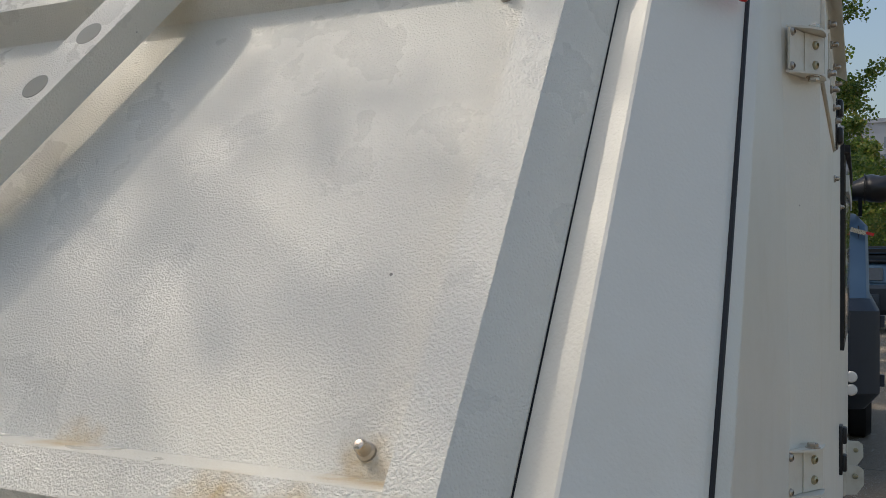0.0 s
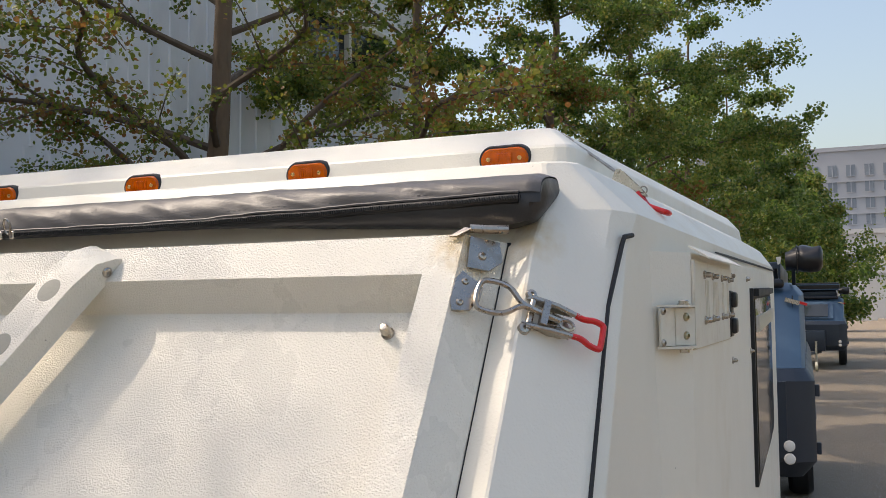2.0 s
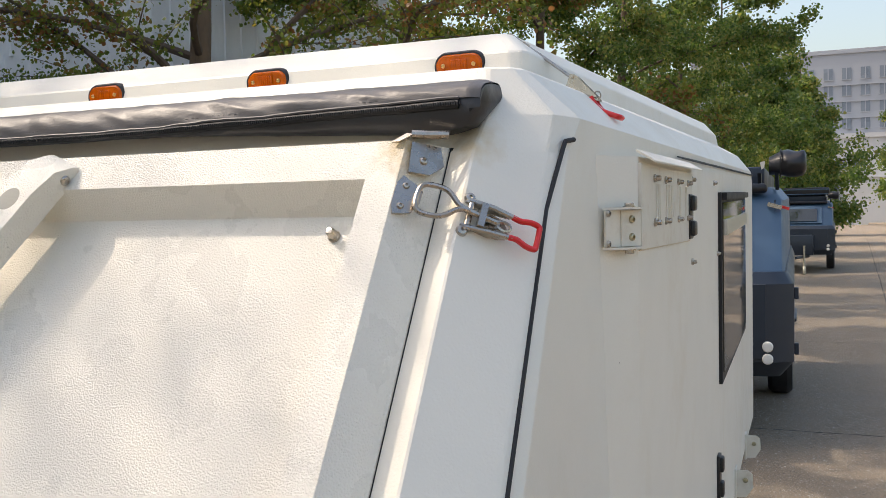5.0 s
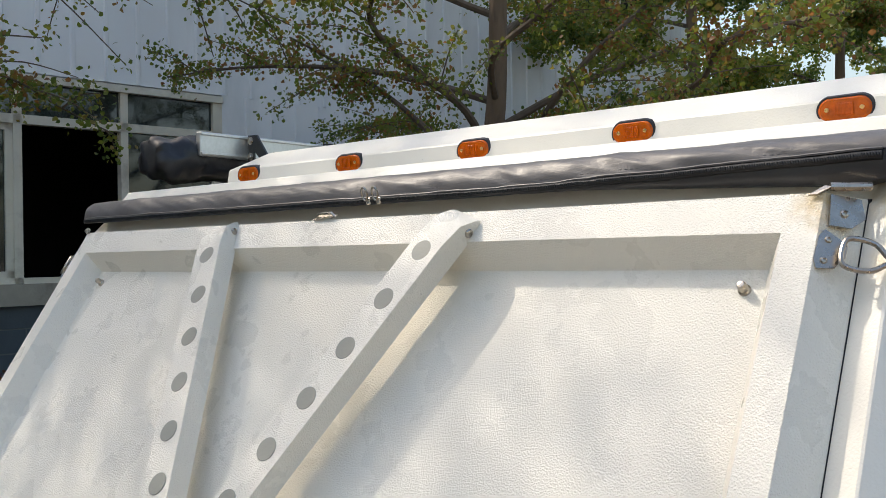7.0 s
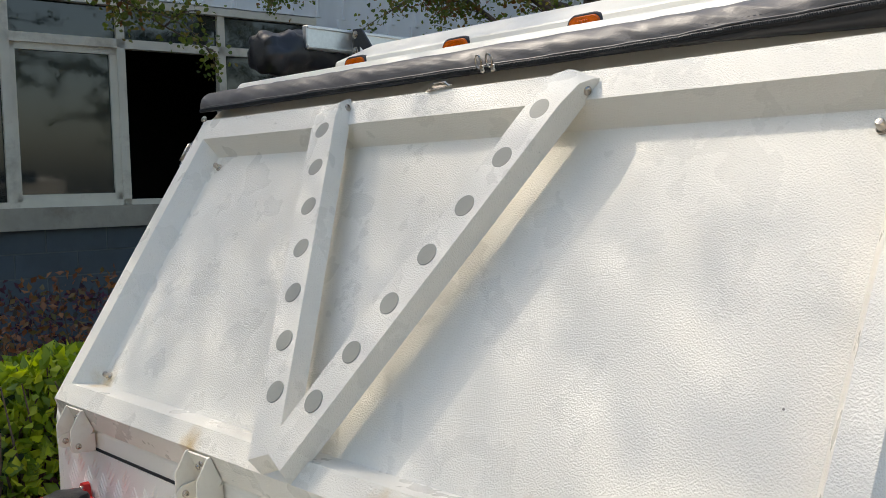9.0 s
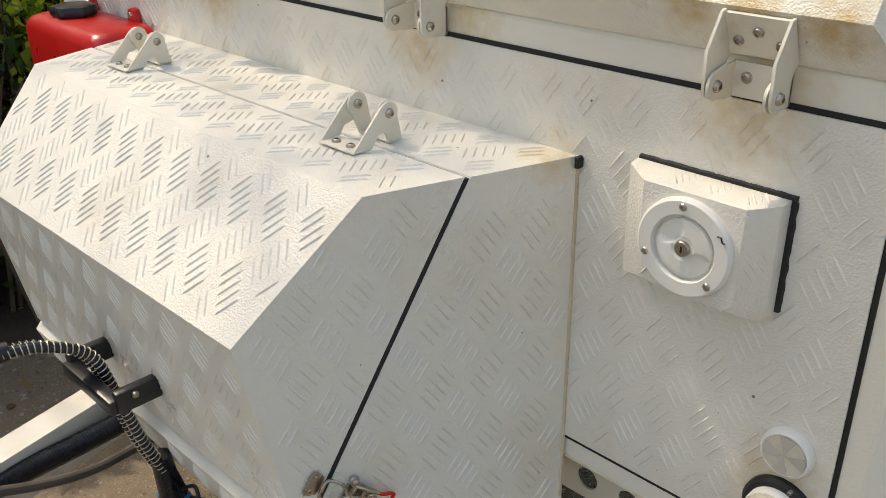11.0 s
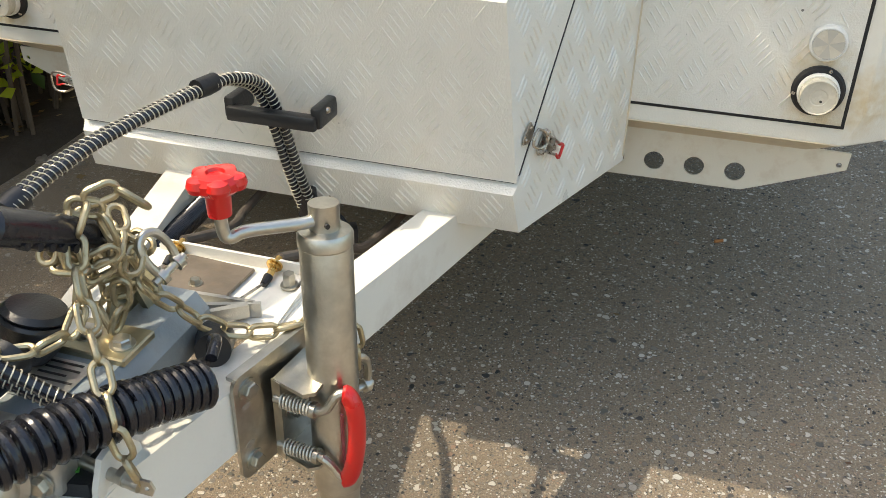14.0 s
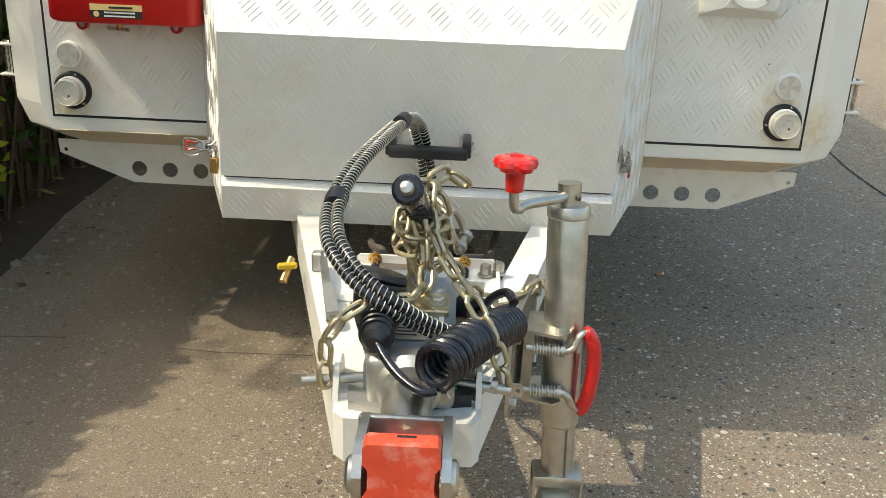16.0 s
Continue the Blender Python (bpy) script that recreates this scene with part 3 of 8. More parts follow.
# shell and roof meet in one joint without a groove
body_bm.normal_update()
bmesh.ops.delete(body_bm, geom=[f for f in body_bm.faces if f.normal.z > 0.9 and f.calc_center_median().z > 1.70], context="FACES_ONLY")
soften(body_bm, 0.002, 1, 14)
hull = part("body_shell", body_bm, white_smooth, trailer, sharp=4)
roof_bm = loft([hull_ring(1.757, [(0.860, 0.432), (0.928, 0.487), (0.945, 0.550), (0.926, 4.0)]),
                hull_ring(1.821, [(0.845, 0.480), (0.870, 0.492), (0.881, 0.515), (0.896, 3.62)]),
                hull_ring(1.846, [(0.79, 0.728), (0.808, 0.738), (0.814, 0.762), (0.858, 3.16)]),
                hull_ring(1.887, [(0.788, 0.736), (0.806, 0.744), (0.812, 0.766), (0.852, 3.14)]),
                hull_ring(1.932, [(0.738, 0.826), (0.752, 0.832), (0.758, 0.850), (0.816, 3.05)])])
roof_bm.normal_update()
bmesh.ops.delete(roof_bm, geom=[f for f in roof_bm.faces if f.normal.z < -0.9], context="FACES_ONLY")
soften(roof_bm, 0.003, 1, 15)
part("roof", roof_bm, white_smooth, trailer, "white stepped pop-top roof", sharp=4)
# dusty lower chamfer
part("front_sill", prism([(-0.795, 0.090, 0.470), (0.795, 0.090, 0.470), (0.836, -0.0015, 0.519), (-0.836, -0.0015, 0.519)], (0, 0.004, 0.003)), beige_dirty, trailer, "dusty beige chamfer under the front wall")
# side skins with their forward edge
for s in (1, -1):
    sk = bmesh.new()
    flank = ((0.925, 0.652), (0.9475, 0.652), (0.9500, 0.656), (0.9640, 0.692), (0.9850, 0.730), (0.9300, 3.985), (0.90, 3.985))
    loft([[Vector((s * (x + (lean_(z) * 0.4 if y < 0.72 else 0)), y, z + rise(y))) for x, y in flank] for z in (0.60, 1.15, 1.716)], sk)
    soften(sk, 0.003, 2, 20)
    part("side_panel", sk, white_smooth, trailer)
# black rubber seals
for s in (1, -1):
    pts = [(0.9470 + lean_(z), fy(z) + 0.074, z) for z in (0.60, 0.85, 1.09, 1.30, 1.50, 1.640)] + [(0.9385, 0.488, 1.716), (0.9400, 0.494, 1.7245), (0.9450, 0.516, 1.7275)]
    part("rubber_seal", tube([(s * x, y, z) for x, y, z in pts], 0.0031, 8), seal_black, trailer)
    part("roof_seal", tube([(s * 0.9455, y, 1.7410 + rise(y)) if y < 1.5 else (s * (0.9445 - 0.0050 * (y - 1.5)), y, 1.7410 + rise(y)) for y in (1.42, 1.6, 2.2, 3.0, 3.98)], [0.0018, 0.0030, 0.0034, 0.0036, 0.0038], 6), seal_black, trailer)
# the tread-plate front wall in its black joint
SX, S0, S1 = 0.829, 0.555, 1.053
part("wall_joint", prism([(-SX - 0.006, 0, S0 - 0.006), (SX + 0.006, 0, S0 - 0.006), (SX + 0.006, 0, S1 + 0.006), (-SX - 0.006, 0, S1 + 0.006)], (0, -0.0012, 0)), seal_black, trailer)
front_wall = part("front_wall", soften(prism([(-SX, 0, S0), (SX, 0, S0), (SX, 0, S1), (-SX, 0, S1)], (0, -0.0035, 0)), 0.001, 1), white_tread, trailer, "white tread-plate front wall")
LAMPS = [(s * 0.782, 0.611) for s in (1, -1)]
DISCS = [(s * 0.781, 0.690) for s in (1, -1)]
out = ([], [])
keep_off = [(x, z, 0.05) for x, z in LAMPS] + [(x, z, 0.034) for x, z in DISCS] + [(0.655, 0.907, 0.07), (0.60, 0.88, 0.05), (0.70, 0.88, 0.06), (0.70, 0.94, 0.06), (0.61, 0.945, 0.05)]
for a, b in ((-SX, -0.46), (-0.5, 0.5), (0.46, SX)):
    z0 = 0.93 if abs(a) == 0.5 else S0
    xa, xb = (a + 0.004, b) if a > -0.6 and b < 0.6 else (a + 0.006, b - 0.004)
    tread_bars(out, [(xa, z0 + 0.004), (xb, z0 + 0.004), (xb, S1 - 0.004), (xa, S1 - 0.004)], (0, -0.0035, 0), (1, 0, 0), (0, 0, 1), holes=keep_off)
tagged(mesh_part("tread_pattern", out[0], out[1], white_tread, front_wall), kind="stuff")
# perforated outriggers below
for s in (1, -1):
    part("outrigger", plate([(s * 0.30, 0.370), (s * 0.699, 0.374), (s * 0.870, 0.440), (s * 0.872, 0.472), (s * 0.30, 0.480)],
                            [(s * (0.463 + 0.0735 * k), 0.408, 0.0185) for k in range(4)] + [(s * 0.856, 0.447, 0.005)], 0.004,
                            lambda a, b, d: Vector((a, 0.092 + d, b))), white_metal, trailer, "cream steel plate with round holes")
# chassis and running gear
for s in (1, -1):
    part("chassis_rail", block((s * 0.42, 2.0, 0.43), (0.05, 3.7, 0.08), bevel=0.004), seal_black, trailer)
part("axle", cyl((-0.75, 2.4, 0.36), (0.75, 2.4, 0.36), 0.035), seal_black, trailer)
for s in (1, -1):
    wheel = part("wheel", lathe([(0.12, -0.07), (0.20, -0.085), (0.21, 0), (0.20, 0.085), (0.12, 0.07)], (s * 0.72, 2.4, 0.36), (1, 0, 0)), steel, trailer)
    part("tyre", lathe([(0.205, -0.09), (0.31, -0.1), (0.352, -0.08), (0.36, -0.03), (0.36, 0.03), (0.352, 0.08), (0.31, 0.1), (0.205, 0.09)], (s * 0.72, 2.4, 0.36), (1, 0, 0), 40), seal_black, wheel)

# marker lamps and reflectors of the front wall
for x, z in LAMPS:
    lamp = part("marker_lamp", lathe([(0.0415, -0.003), (0.0415, 0.006), (0.0380, 0.0105), (0.030, 0.0115)], (x, -0.003, z), (0, -1, 0), 36), seal_black, trailer, "round marker lamp on a black rubber base")
    part("lamp_ring", lathe([(0.0325, 0.009), (0.0325, 0.019), (0.0310, 0.022), (0.024, 0.022)], (x, -0.003, z), (0, -1, 0), 36), white_plastic, lamp, "cream plastic ring under the lens")
    part("lens", lathe([(0.0298, 0.020), (0.0298, 0.036), (0.0285, 0.040), (0.0272, 0.0405), (0.0265, 0.0375), (0.014, 0.0375), (0.0125, 0.0365), (0.006, 0.0368), (0.001, 0.0370)], (x, -0.003, z), (0, -1, 0), 36), lens_clear, lamp)
    part("lens_speck", cyl((x + 0.004, -0.0402, z - 0.006), (x + 0.004, -0.0412, z - 0.006), 0.0022, 10), label_black, lamp)
    for a in (1.25, -0.85, 3.3):
        part("screw", screw((x + 0.0372 * math.cos(a), -0.0125, z + 0.0372 * math.sin(a)), (0, -1, 0), 0.0030), steel, lamp)
for x, z in DISCS:
    disc = part("reflector", lathe([(0.0290, -0.001), (0.0290, 0.007), (0.0276, 0.0105), (0.0250, 0.0120), (0.0238, 0.0112), (0.001, 0.0112)], (x, -0.0035, z), (0, -1, 0), 36), white_plastic, trailer, "round pale reflector with pie-cut face")
    # two tones alternate to paint the lighter and darker look of tilted sectors
    for k in range(8):
        a0 = math.pi / 4 * k + 0.3
        lift = 0.0012 if k % 2 else 0.0
        rim = [(x + 0.0236 * math.cos(a0 + math.pi / 16 * q), -0.0150 - lift * (q / 4), z + 0.0236 * math.sin(a0 + math.pi / 16 * q)) for q in range(5)]
        part("facet", prism([(x, -0.0152, z)] + rim, (0, -0.0008, 0)), reflector if k % 2 else lens_clear, disc)

# water filler
def filler_ring_at(y, x0, x1, z0, z1, cut):
    return [Vector(p) for p in ((x0, y, z0 + cut), (x0 + cut * 0.5, y, z0 + cut * 0.25), (x1 - 0.010, y, z0), (x1, y, z0 + 0.010), (x1, y, z1), (x0, y, z1))]
filler = part("water_filler", soften(loft([filler_ring_at(-0.003, 0.566, 0.741, 0.830, 0.968, 0.004), filler_ring_at(-0.026, 0.570, 0.741, 0.838, 0.9675, 0.006),
                                           filler_ring_at(-0.050, 0.603, 0.717, 0.851, 0.9640, 0.014)]), 0.004, 3, 15),
              white_tread, trailer, "white tread-plate water filler housing with chamfered sides")
out = ([], [])
tread_bars(out, [(0.605, 0.854), (0.716, 0.854), (0.716, 0.962), (0.605, 0.962)], (0, -0.0505, 0), (1, 0, 0), (0, 0, 1), holes=[(0.658, 0.906, 0.050)])
side_u = Vector((0.022, 0.024, 0)).normalized()
tread_bars(out, [(0.001, 0.006), (0.032, 0.006), (0.032, 0.108), (0.001, 0.108)], (0.717, -0.0500, 0.846), side_u, (0, 0, 1), cell=0.030)
tread_bars(out, [(0.004, 0.004), (0.130, 0.004), (0.130, 0.042), (0.004, 0.042)], (0.602, -0.0460, 0.9663), (1, 0, 0), (0, 1, 0.03), cell=0.028)
tagged(mesh_part("tread_pattern", out[0], out[1], white_tread, filler), kind="stuff")
ragged = lambda q: 0.0012 * noise.noise(Vector((q * 90, 2, 5)))
gk = bmesh.new()
loft([[Vector((x, -0.0036, 0.967)), Vector((x, -0.0076, 0.967)), Vector((x, -0.0076, 0.9715 + ragged(x))), Vector((x, -0.0036, 0.9725 + ragged(x)))] for x in [0.568 + 0.178 * k / 40 for k in range(41)]], gk)
loft([[Vector((0.740, -0.0036, z)), Vector((0.740, -0.0076, z)), Vector((0.7458 + ragged(z), -0.0076, z)), Vector((0.7468 + ragged(z), -0.0036, z))] for z in [0.846 + 0.120 * k / 30 for k in range(31)]], gk)
part("gasket", gk, seal_black, filler, "ragged black sealant")
FC = (0.658, -0.0505, 0.906)
part("filler_ring", lathe([(0.054, -0.002), (0.054, 0.004), (0.051, 0.0068), (0.037, 0.0065), (0.0355, 0.004), (0.0355, -0.004), (0.002, -0.004)], FC, (0, -1, 0), 40), white_plastic, filler)
part("cap_gap", lathe([(0.0356, -0.0041), (0.0356, -0.0012), (0.002, -0.0012)], FC, (0, -1, 0), 36), seal_black, filler)
cap_bm = bmesh.new()
levels = []
for rr, hh in ((0.0318, -0.004), (0.0318, 0.002), (0.0306, 0.0042), (0.028, 0.005), (0.025, 0.0052), (0.021, 0.0052), (0.017, 0.0052), (0.0135, 0.0052), (0.0115, 0.0040), (0.0100, 0.0038)):
    ring = []
    for k in range(48):
        a = 2 * math.pi * k / 48
        x, z = rr * math.cos(a), rr * math.sin(a)
        dent = min(math.hypot(x - 0.0195, z + 0.0195), math.hypot(x + 0.0195, z - 0.0195))
        low = 0.0030 * max(0.0, min(1.0, (0.0185 - dent) / 0.0025)) if rr < 0.0312 else 0.0
        ring.append(Vector((FC[0] + x, FC[1] - hh + low, FC[2] + z)))
    levels.append(ring)
loft(levels, cap_bm)
part("filler_cap", cap_bm, white_plastic, filler, "white cap with two finger dents", sharp=25)
lock = part("lock", lathe([(0.0085, 0), (0.0085, 0.007), (0.0075, 0.008), (0.001, 0.0078)], FC, (0, -1, 0), 18), steel, filler)
part("keyhole", block((FC[0], FC[1] - 0.0082, FC[2]), (0.0016, 0.001, 0.007)), seal_black, lock)
for a in (1.65, 3.5, 5.5):
    part("screw", screw((FC[0] + 0.045 * math.cos(a), FC[1] - 0.0065, FC[2] + 0.045 * math.sin(a)), (0, -1, 0), 0.0042, h=0.002), steel, filler)
part("tap_mark", tube([(FC[0] + 0.037, FC[1] - 0.0071, FC[2] + 0.026), (FC[0] + 0.041, FC[1] - 0.0071, FC[2] + 0.026), (FC[0] + 0.043, FC[1] - 0.0071, FC[2] + 0.021), (FC[0] + 0.046, FC[1] - 0.0071, FC[2] + 0.0205)], 0.0009, 6), label_black, filler)

# ---- the front hatch ----
hatch_bm = bmesh.new()
def hrect(x, v0, v1, w):
    return [hp(-x, v0, w), hp(x, v0, w), hp(x, v1, w), hp(-x, v1, w)]
loft([hrect(0.822, 0.920, 1.652, 0.586), hrect(0.824, 0.918, 1.655, 0.598), hrect(0.792, 0.946, 1.634, 0.645), hrect(0.752, 0.984, 1.581, 0.645), hrect(0.729, 1.006, 1.558, 0.602)], hatch_bm)
soften(hatch_bm, 0.0035, 2, 14)
hatch = part("front_hatch", hatch_bm, white_grp, trailer, "white orange-peel fibreglass hatch with sunken panel")
part("hatch_gap", loft([hrect(0.8275, 0.926, 1.658, 0.5860), hrect(0.8275, 0.926, 1.658, 0.5945)]), seal_black, hatch)
for x in (0.706, -0.703):
    for v in (1.026, 1.530):
        part("stud", lathe([(0.0078, -0.002), (0.0078, 0.003), (0.0058, 0.005), (0.0056, 0.013), (0.0040, 0.0155), (0.0008, 0.016)], hp(x, v, 0.602), HN, 16), steel, hatch)
# two perforated stays in a V
for s in (1, -1):
    a, b = Vector((s * 0.008, 0.957)), Vector((s * 0.288, 1.626))
    ax = (b - a).normalized()
    sd = Vector((ax.y, -ax.x)) * 0.030
    prof = [(0.0, 0.645), (0.012, 0.676), (0.655, 0.678), (0.695, 0.672), (0.716, 0.656), (0.722, 0.648), (0.716, 0.643), (0.69, 0.640), (0.0, 0.640)]
    L_ = (b - a).length
    ring0 = [hp(*((a + ax * (t * L_ / 0.722)) - sd), w) for t, w in prof]
    ring1 = [hp(*((a + ax * (t * L_ / 0.722)) + sd), w) for t, w in prof]
    stay = part("stay", soften(loft([ring0, ring1]), 0.0045, 2, 20), white_grp, hatch, "white perforated stay across the hatch")
    for i in range(7):
        p = Vector((s * (0.2545 - 0.0345 * i), 1.547 - 0.0808 * i))
        part("hole_plug", lathe([(0.0175, -0.002), (0.0175, 0.0008), (0.0168, 0.0012), (0.001, 0.0012)], hp(p.x, p.y, 0.6768), HN, 28), grey_plug, stay, sharp=12)
    e = a + ax * (L_ * 0.965)
    for side in (1, -1):
        part("bolt", screw(hp(*(e + sd * side * 1.0), 0.652), hp(*(sd * side), 0).normalized(), 0.007), steel, stay)
# hatch hinges
def ear(x, pts, t):
    return prism([(x, y, z) for y, z in pts], (t, 0, 0), bevel=0.0012)
def arc(cy, cz, r, a0, a1, n=6):
    return [(cy + r * math.cos(radians(a0 + (a1 - a0) * k / n)), cz + r * math.sin(radians(a0 + (a1 - a0) * k / n))) for k in range(n + 1)]
for hx in (-0.690, -0.216, 0.246, 0.692):
    hg = part("hinge", soften(prism([(hx - 0.034, -0.0085, 1.1000), (hx + 0.034, -0.0085, 1.1000), (hx + 0.034, -0.0275, 1.1400), (hx - 0.034, -0.0275, 1.1400)], (0, -0.0030, -0.0014)), 0.001), white_metal, hatch, "cream powder-coated steel hinge")
    for s in (-1, 1):
        x0 = hx + s * 0.0335 - 0.0015
        part("hinge_ear", ear(x0, [(-0.0280, 1.1415), (-0.0335, 1.1400), (-0.0535, 1.1060)] + arc(-0.0400, 1.0720, 0.0135, 175, 340) + [(-0.0190, 1.0860), (-0.0090, 1.0985)], 0.003), white_metal, hg)
        x1 = hx + s * 0.0285 - 0.0015
        part("hinge_ear", ear(x1, [(-0.0045, 1.0900), (-0.0240, 1.0890)] + arc(-0.0400, 1.0720, 0.0145, 110, 290) + [(-0.0220, 1.0560), (-0.0045, 1.0560)], 0.003), white_metal, hg)
        part("hinge_bolt", screw((x1 + (0.003 if s < 0 else 0.0), -0.0400, 1.0720), (-s, 0, 0), 0.0062, h=0.005), steel, hg)
        part("hinge_bolt", screw((x0 + (0.003 if s > 0 else 0.0), -0.0400, 1.0720), (s, 0, 0), 0.0062, h=0.005), steel, hg)
    for dx, v in ((-0.021, 0.35), (0.0, 0.62), (0.021, 0.35)):
        part("hinge_bolt", screw((hx + dx, -0.0115 - 0.0190 * v, 1.0988 + 0.0400 * v), (0, -0.90, -0.43), 0.0055), steel, hg)
    part("hinge_leaf", soften(prism([(hx - 0.030, -0.0040, 1.0560), (hx + 0.030, -0.0040, 1.0560), (hx + 0.030, -0.0040, 1.0905), (hx - 0.030, -0.0040, 1.0905)], (0, -0.003, 0)), 0.0008, 1), white_metal, hg)
    for dx in (-0.014, 0.016):
        part("hinge_bolt", screw((hx + dx, -0.0070, 1.0760), (0, -1, 0), 0.0058), steel, hg)

# amber roof markers
for i in range(5):
    x = 0.708 - 0.355 * i
    oval = lambda a, b, y, n=28: [Vector((x + (a if math.cos(2 * math.pi * k / n) > 0 else -a) + b * math.cos(2 * math.pi * k / n), y, 1.870 + b * math.sin(2 * math.pi * k / n))) for k in range(n)]
    lamp = part("roof_marker_lamp", loft([oval(0.021, 0.0235, 0.760), oval(0.021, 0.0235, 0.736), oval(0.021, 0.0205, 0.7305)]), seal_black, trailer, "amber oblong marker lamp in black surround")
    part("lens", soften(loft([oval(0.021, 0.0180, 0.741), oval(0.021, 0.0180, 0.7305), oval(0.020, 0.0155, 0.727)]), 0.001, 1), amber, lamp)
    for k in (-1, 1):
        part("screw", screw((x + k * 0.0255, 0.7255, 1.870), (0, -1, 0), 0.0035, h=0.002), brass, lamp)
    part("diode_block", soften(block((x, 0.7270, 1.870), (0.026, 0.004, 0.018)), 0.0012, 1), amber, lamp)
    for k in range(-3, 4):
        part("lens_rib", block((x + k * 0.0042, 0.7248, 1.870), (0.0012, 0.0012, 0.020)), amber, lamp)

# ---- latches, shared ----
def toggle_latch(parent, eye, tip, normal, size=1.0, plate_side=True):
    """An adjustable toggle latch: keeper plate, wire loop, base, and a red-dipped bail. eye: the keeper, tip: the end of the bail."""
    eye, tip, n = Vector(eye), Vector(tip), Vector(normal).normalized()
    ax = (tip - eye)
    ax = (ax - n * ax.dot(n))
    L_ = ax.length
    ax.normalize()
    sd = n.cross(ax)
    P = lambda a, b, h: eye + ax * (a * L_) + sd * (b * L_) + n * (h * L_)
    latch = part("latch", prism([P(-0.10, -0.17, 0.002), P(0.03, -0.12, 0.002), P(0.07, 0, 0.002), P(0.03, 0.12, 0.002), P(-0.10, 0.17, 0.002), P(-0.13, 0.10, 0.002), P(-0.13, -0.10, 0.002)], n * 0.02 * L_), steel, parent, "stainless toggle latch with red-dipped bail")
    for b in (-0.09, 0.09):
        part("screw", screw(P(-0.06, b, 0.02), n, 0.028 * L_, h=0.02 * L_), steel, latch)
    part("keeper_hook", tube([P(0.05, -0.05, 0.02), P(0.06, -0.05, 0.07), P(0.06, 0.05, 0.07), P(0.05, 0.05, 0.02)], 0.012 * L_, 8), steel, latch)
    part("wire_loop", tube(smooth_path([P(0.44, 0.0, 0.13), P(0.35, 0.02, 0.13), P(0.24, 0.115, 0.115), P(0.09, 0.125, 0.085), P(0.04, 0.07, 0.08), P(0.04, -0.07, 0.08), P(0.09, -0.125, 0.085), P(0.24, -0.115, 0.115), P(0.35, -0.02, 0.13), P(0.44, 0.0, 0.13)], 4), 0.021 * L_, 8), steel, latch)
    part("threaded_rod", tube([P(0.38, 0, 0.13), P(0.66, 0, 0.10)], 0.024 * L_, 8), steel, latch)
    part("latch_base", soften(prism([P(0.38, -0.10, 0.003), P(0.41, -0.135, 0.003), P(0.72, -0.085, 0.003), P(0.78, 0, 0.003), P(0.72, 0.085, 0.003), P(0.41, 0.135, 0.003), P(0.38, 0.10, 0.003)], n * 0.014 * L_), 0.004 * L_, 1), steel, latch)
    for b in (-0.095, 0.095):
        part("cheek", prism([P(0.39, b, 0.01), P(0.40, b, 0.085), P(0.50, b, 0.11), P(0.74, b * 0.9, 0.085), P(0.76, b * 0.9, 0.055), P(0.62, b, 0.02)], sd * 0.014 * L_ * (1 if b > 0 else -1)), steel, latch)
    part("cross_pin", cyl(P(0.45, -0.14, 0.075), P(0.45, 0.14, 0.075), 0.026 * L_, 12), steel, latch)
    part("saddle", soften(prism([P(0.515, -0.10, 0.07), P(0.565, -0.10, 0.07), P(0.565, -0.10, 0.150), P(0.515, -0.10, 0.150)], sd * 0.20 * L_), 0.010 * L_, 2), steel, latch)
    for b in (-0.145, 0.145):
        part("rivet", lathe([(r * L_, h * L_) for r, h in ((0.060, 0.0), (0.060, 0.02), (0.050, 0.035), (0.046, 0.036), (0.046, 0.055), (0.036, 0.075), (0.014, 0.082), (0.012, 0.066), (0.001, 0.066))], P(0.425, b, 0.012), n, 20), steel, latch)
    part("locking_tab", tube([P(0.725 + 0.055 * math.cos(a), 0.036 * math.sin(a), 0.075) for a in [2 * math.pi * k / 16 for k in range(17)]], 0.014 * L_, 6), steel, latch)
    part("lever_tongue", prism([P(0.57, -0.05, 0.05), P(0.69, -0.035, 0.07), P(0.69, 0.035, 0.07), P(0.57, 0.05, 0.05)], n * 0.012 * L_), steel, latch)
    arm = [P(0.43, 0.115, 0.085), P(0.62, 0.105, 0.11), P(0.80, 0.085, 0.10)]
    for s in (1, -1):
        part("bail_arm", tube([eye + (p - eye) - sd * (p - eye).dot(sd) * (1 - s) for p in arm], 0.021 * L_, 8), steel, latch)
    part("bail", tube(smooth_path([P(0.77, 0.088, 0.10), P(0.84, 0.082, 0.095), P(0.92, 0.105, 0.085), P(0.99, 0.10, 0.075), P(1.0, 0.06, 0.075), P(1.0, -0.06, 0.075), P(0.99, -0.10, 0.075), P(0.92, -0.105, 0.085), P(0.84, -0.082, 0.095), P(0.77, -0.088, 0.10)], 5), 0.023 * L_, 10), red_grip, latch, "red-dipped bail")
    return latch


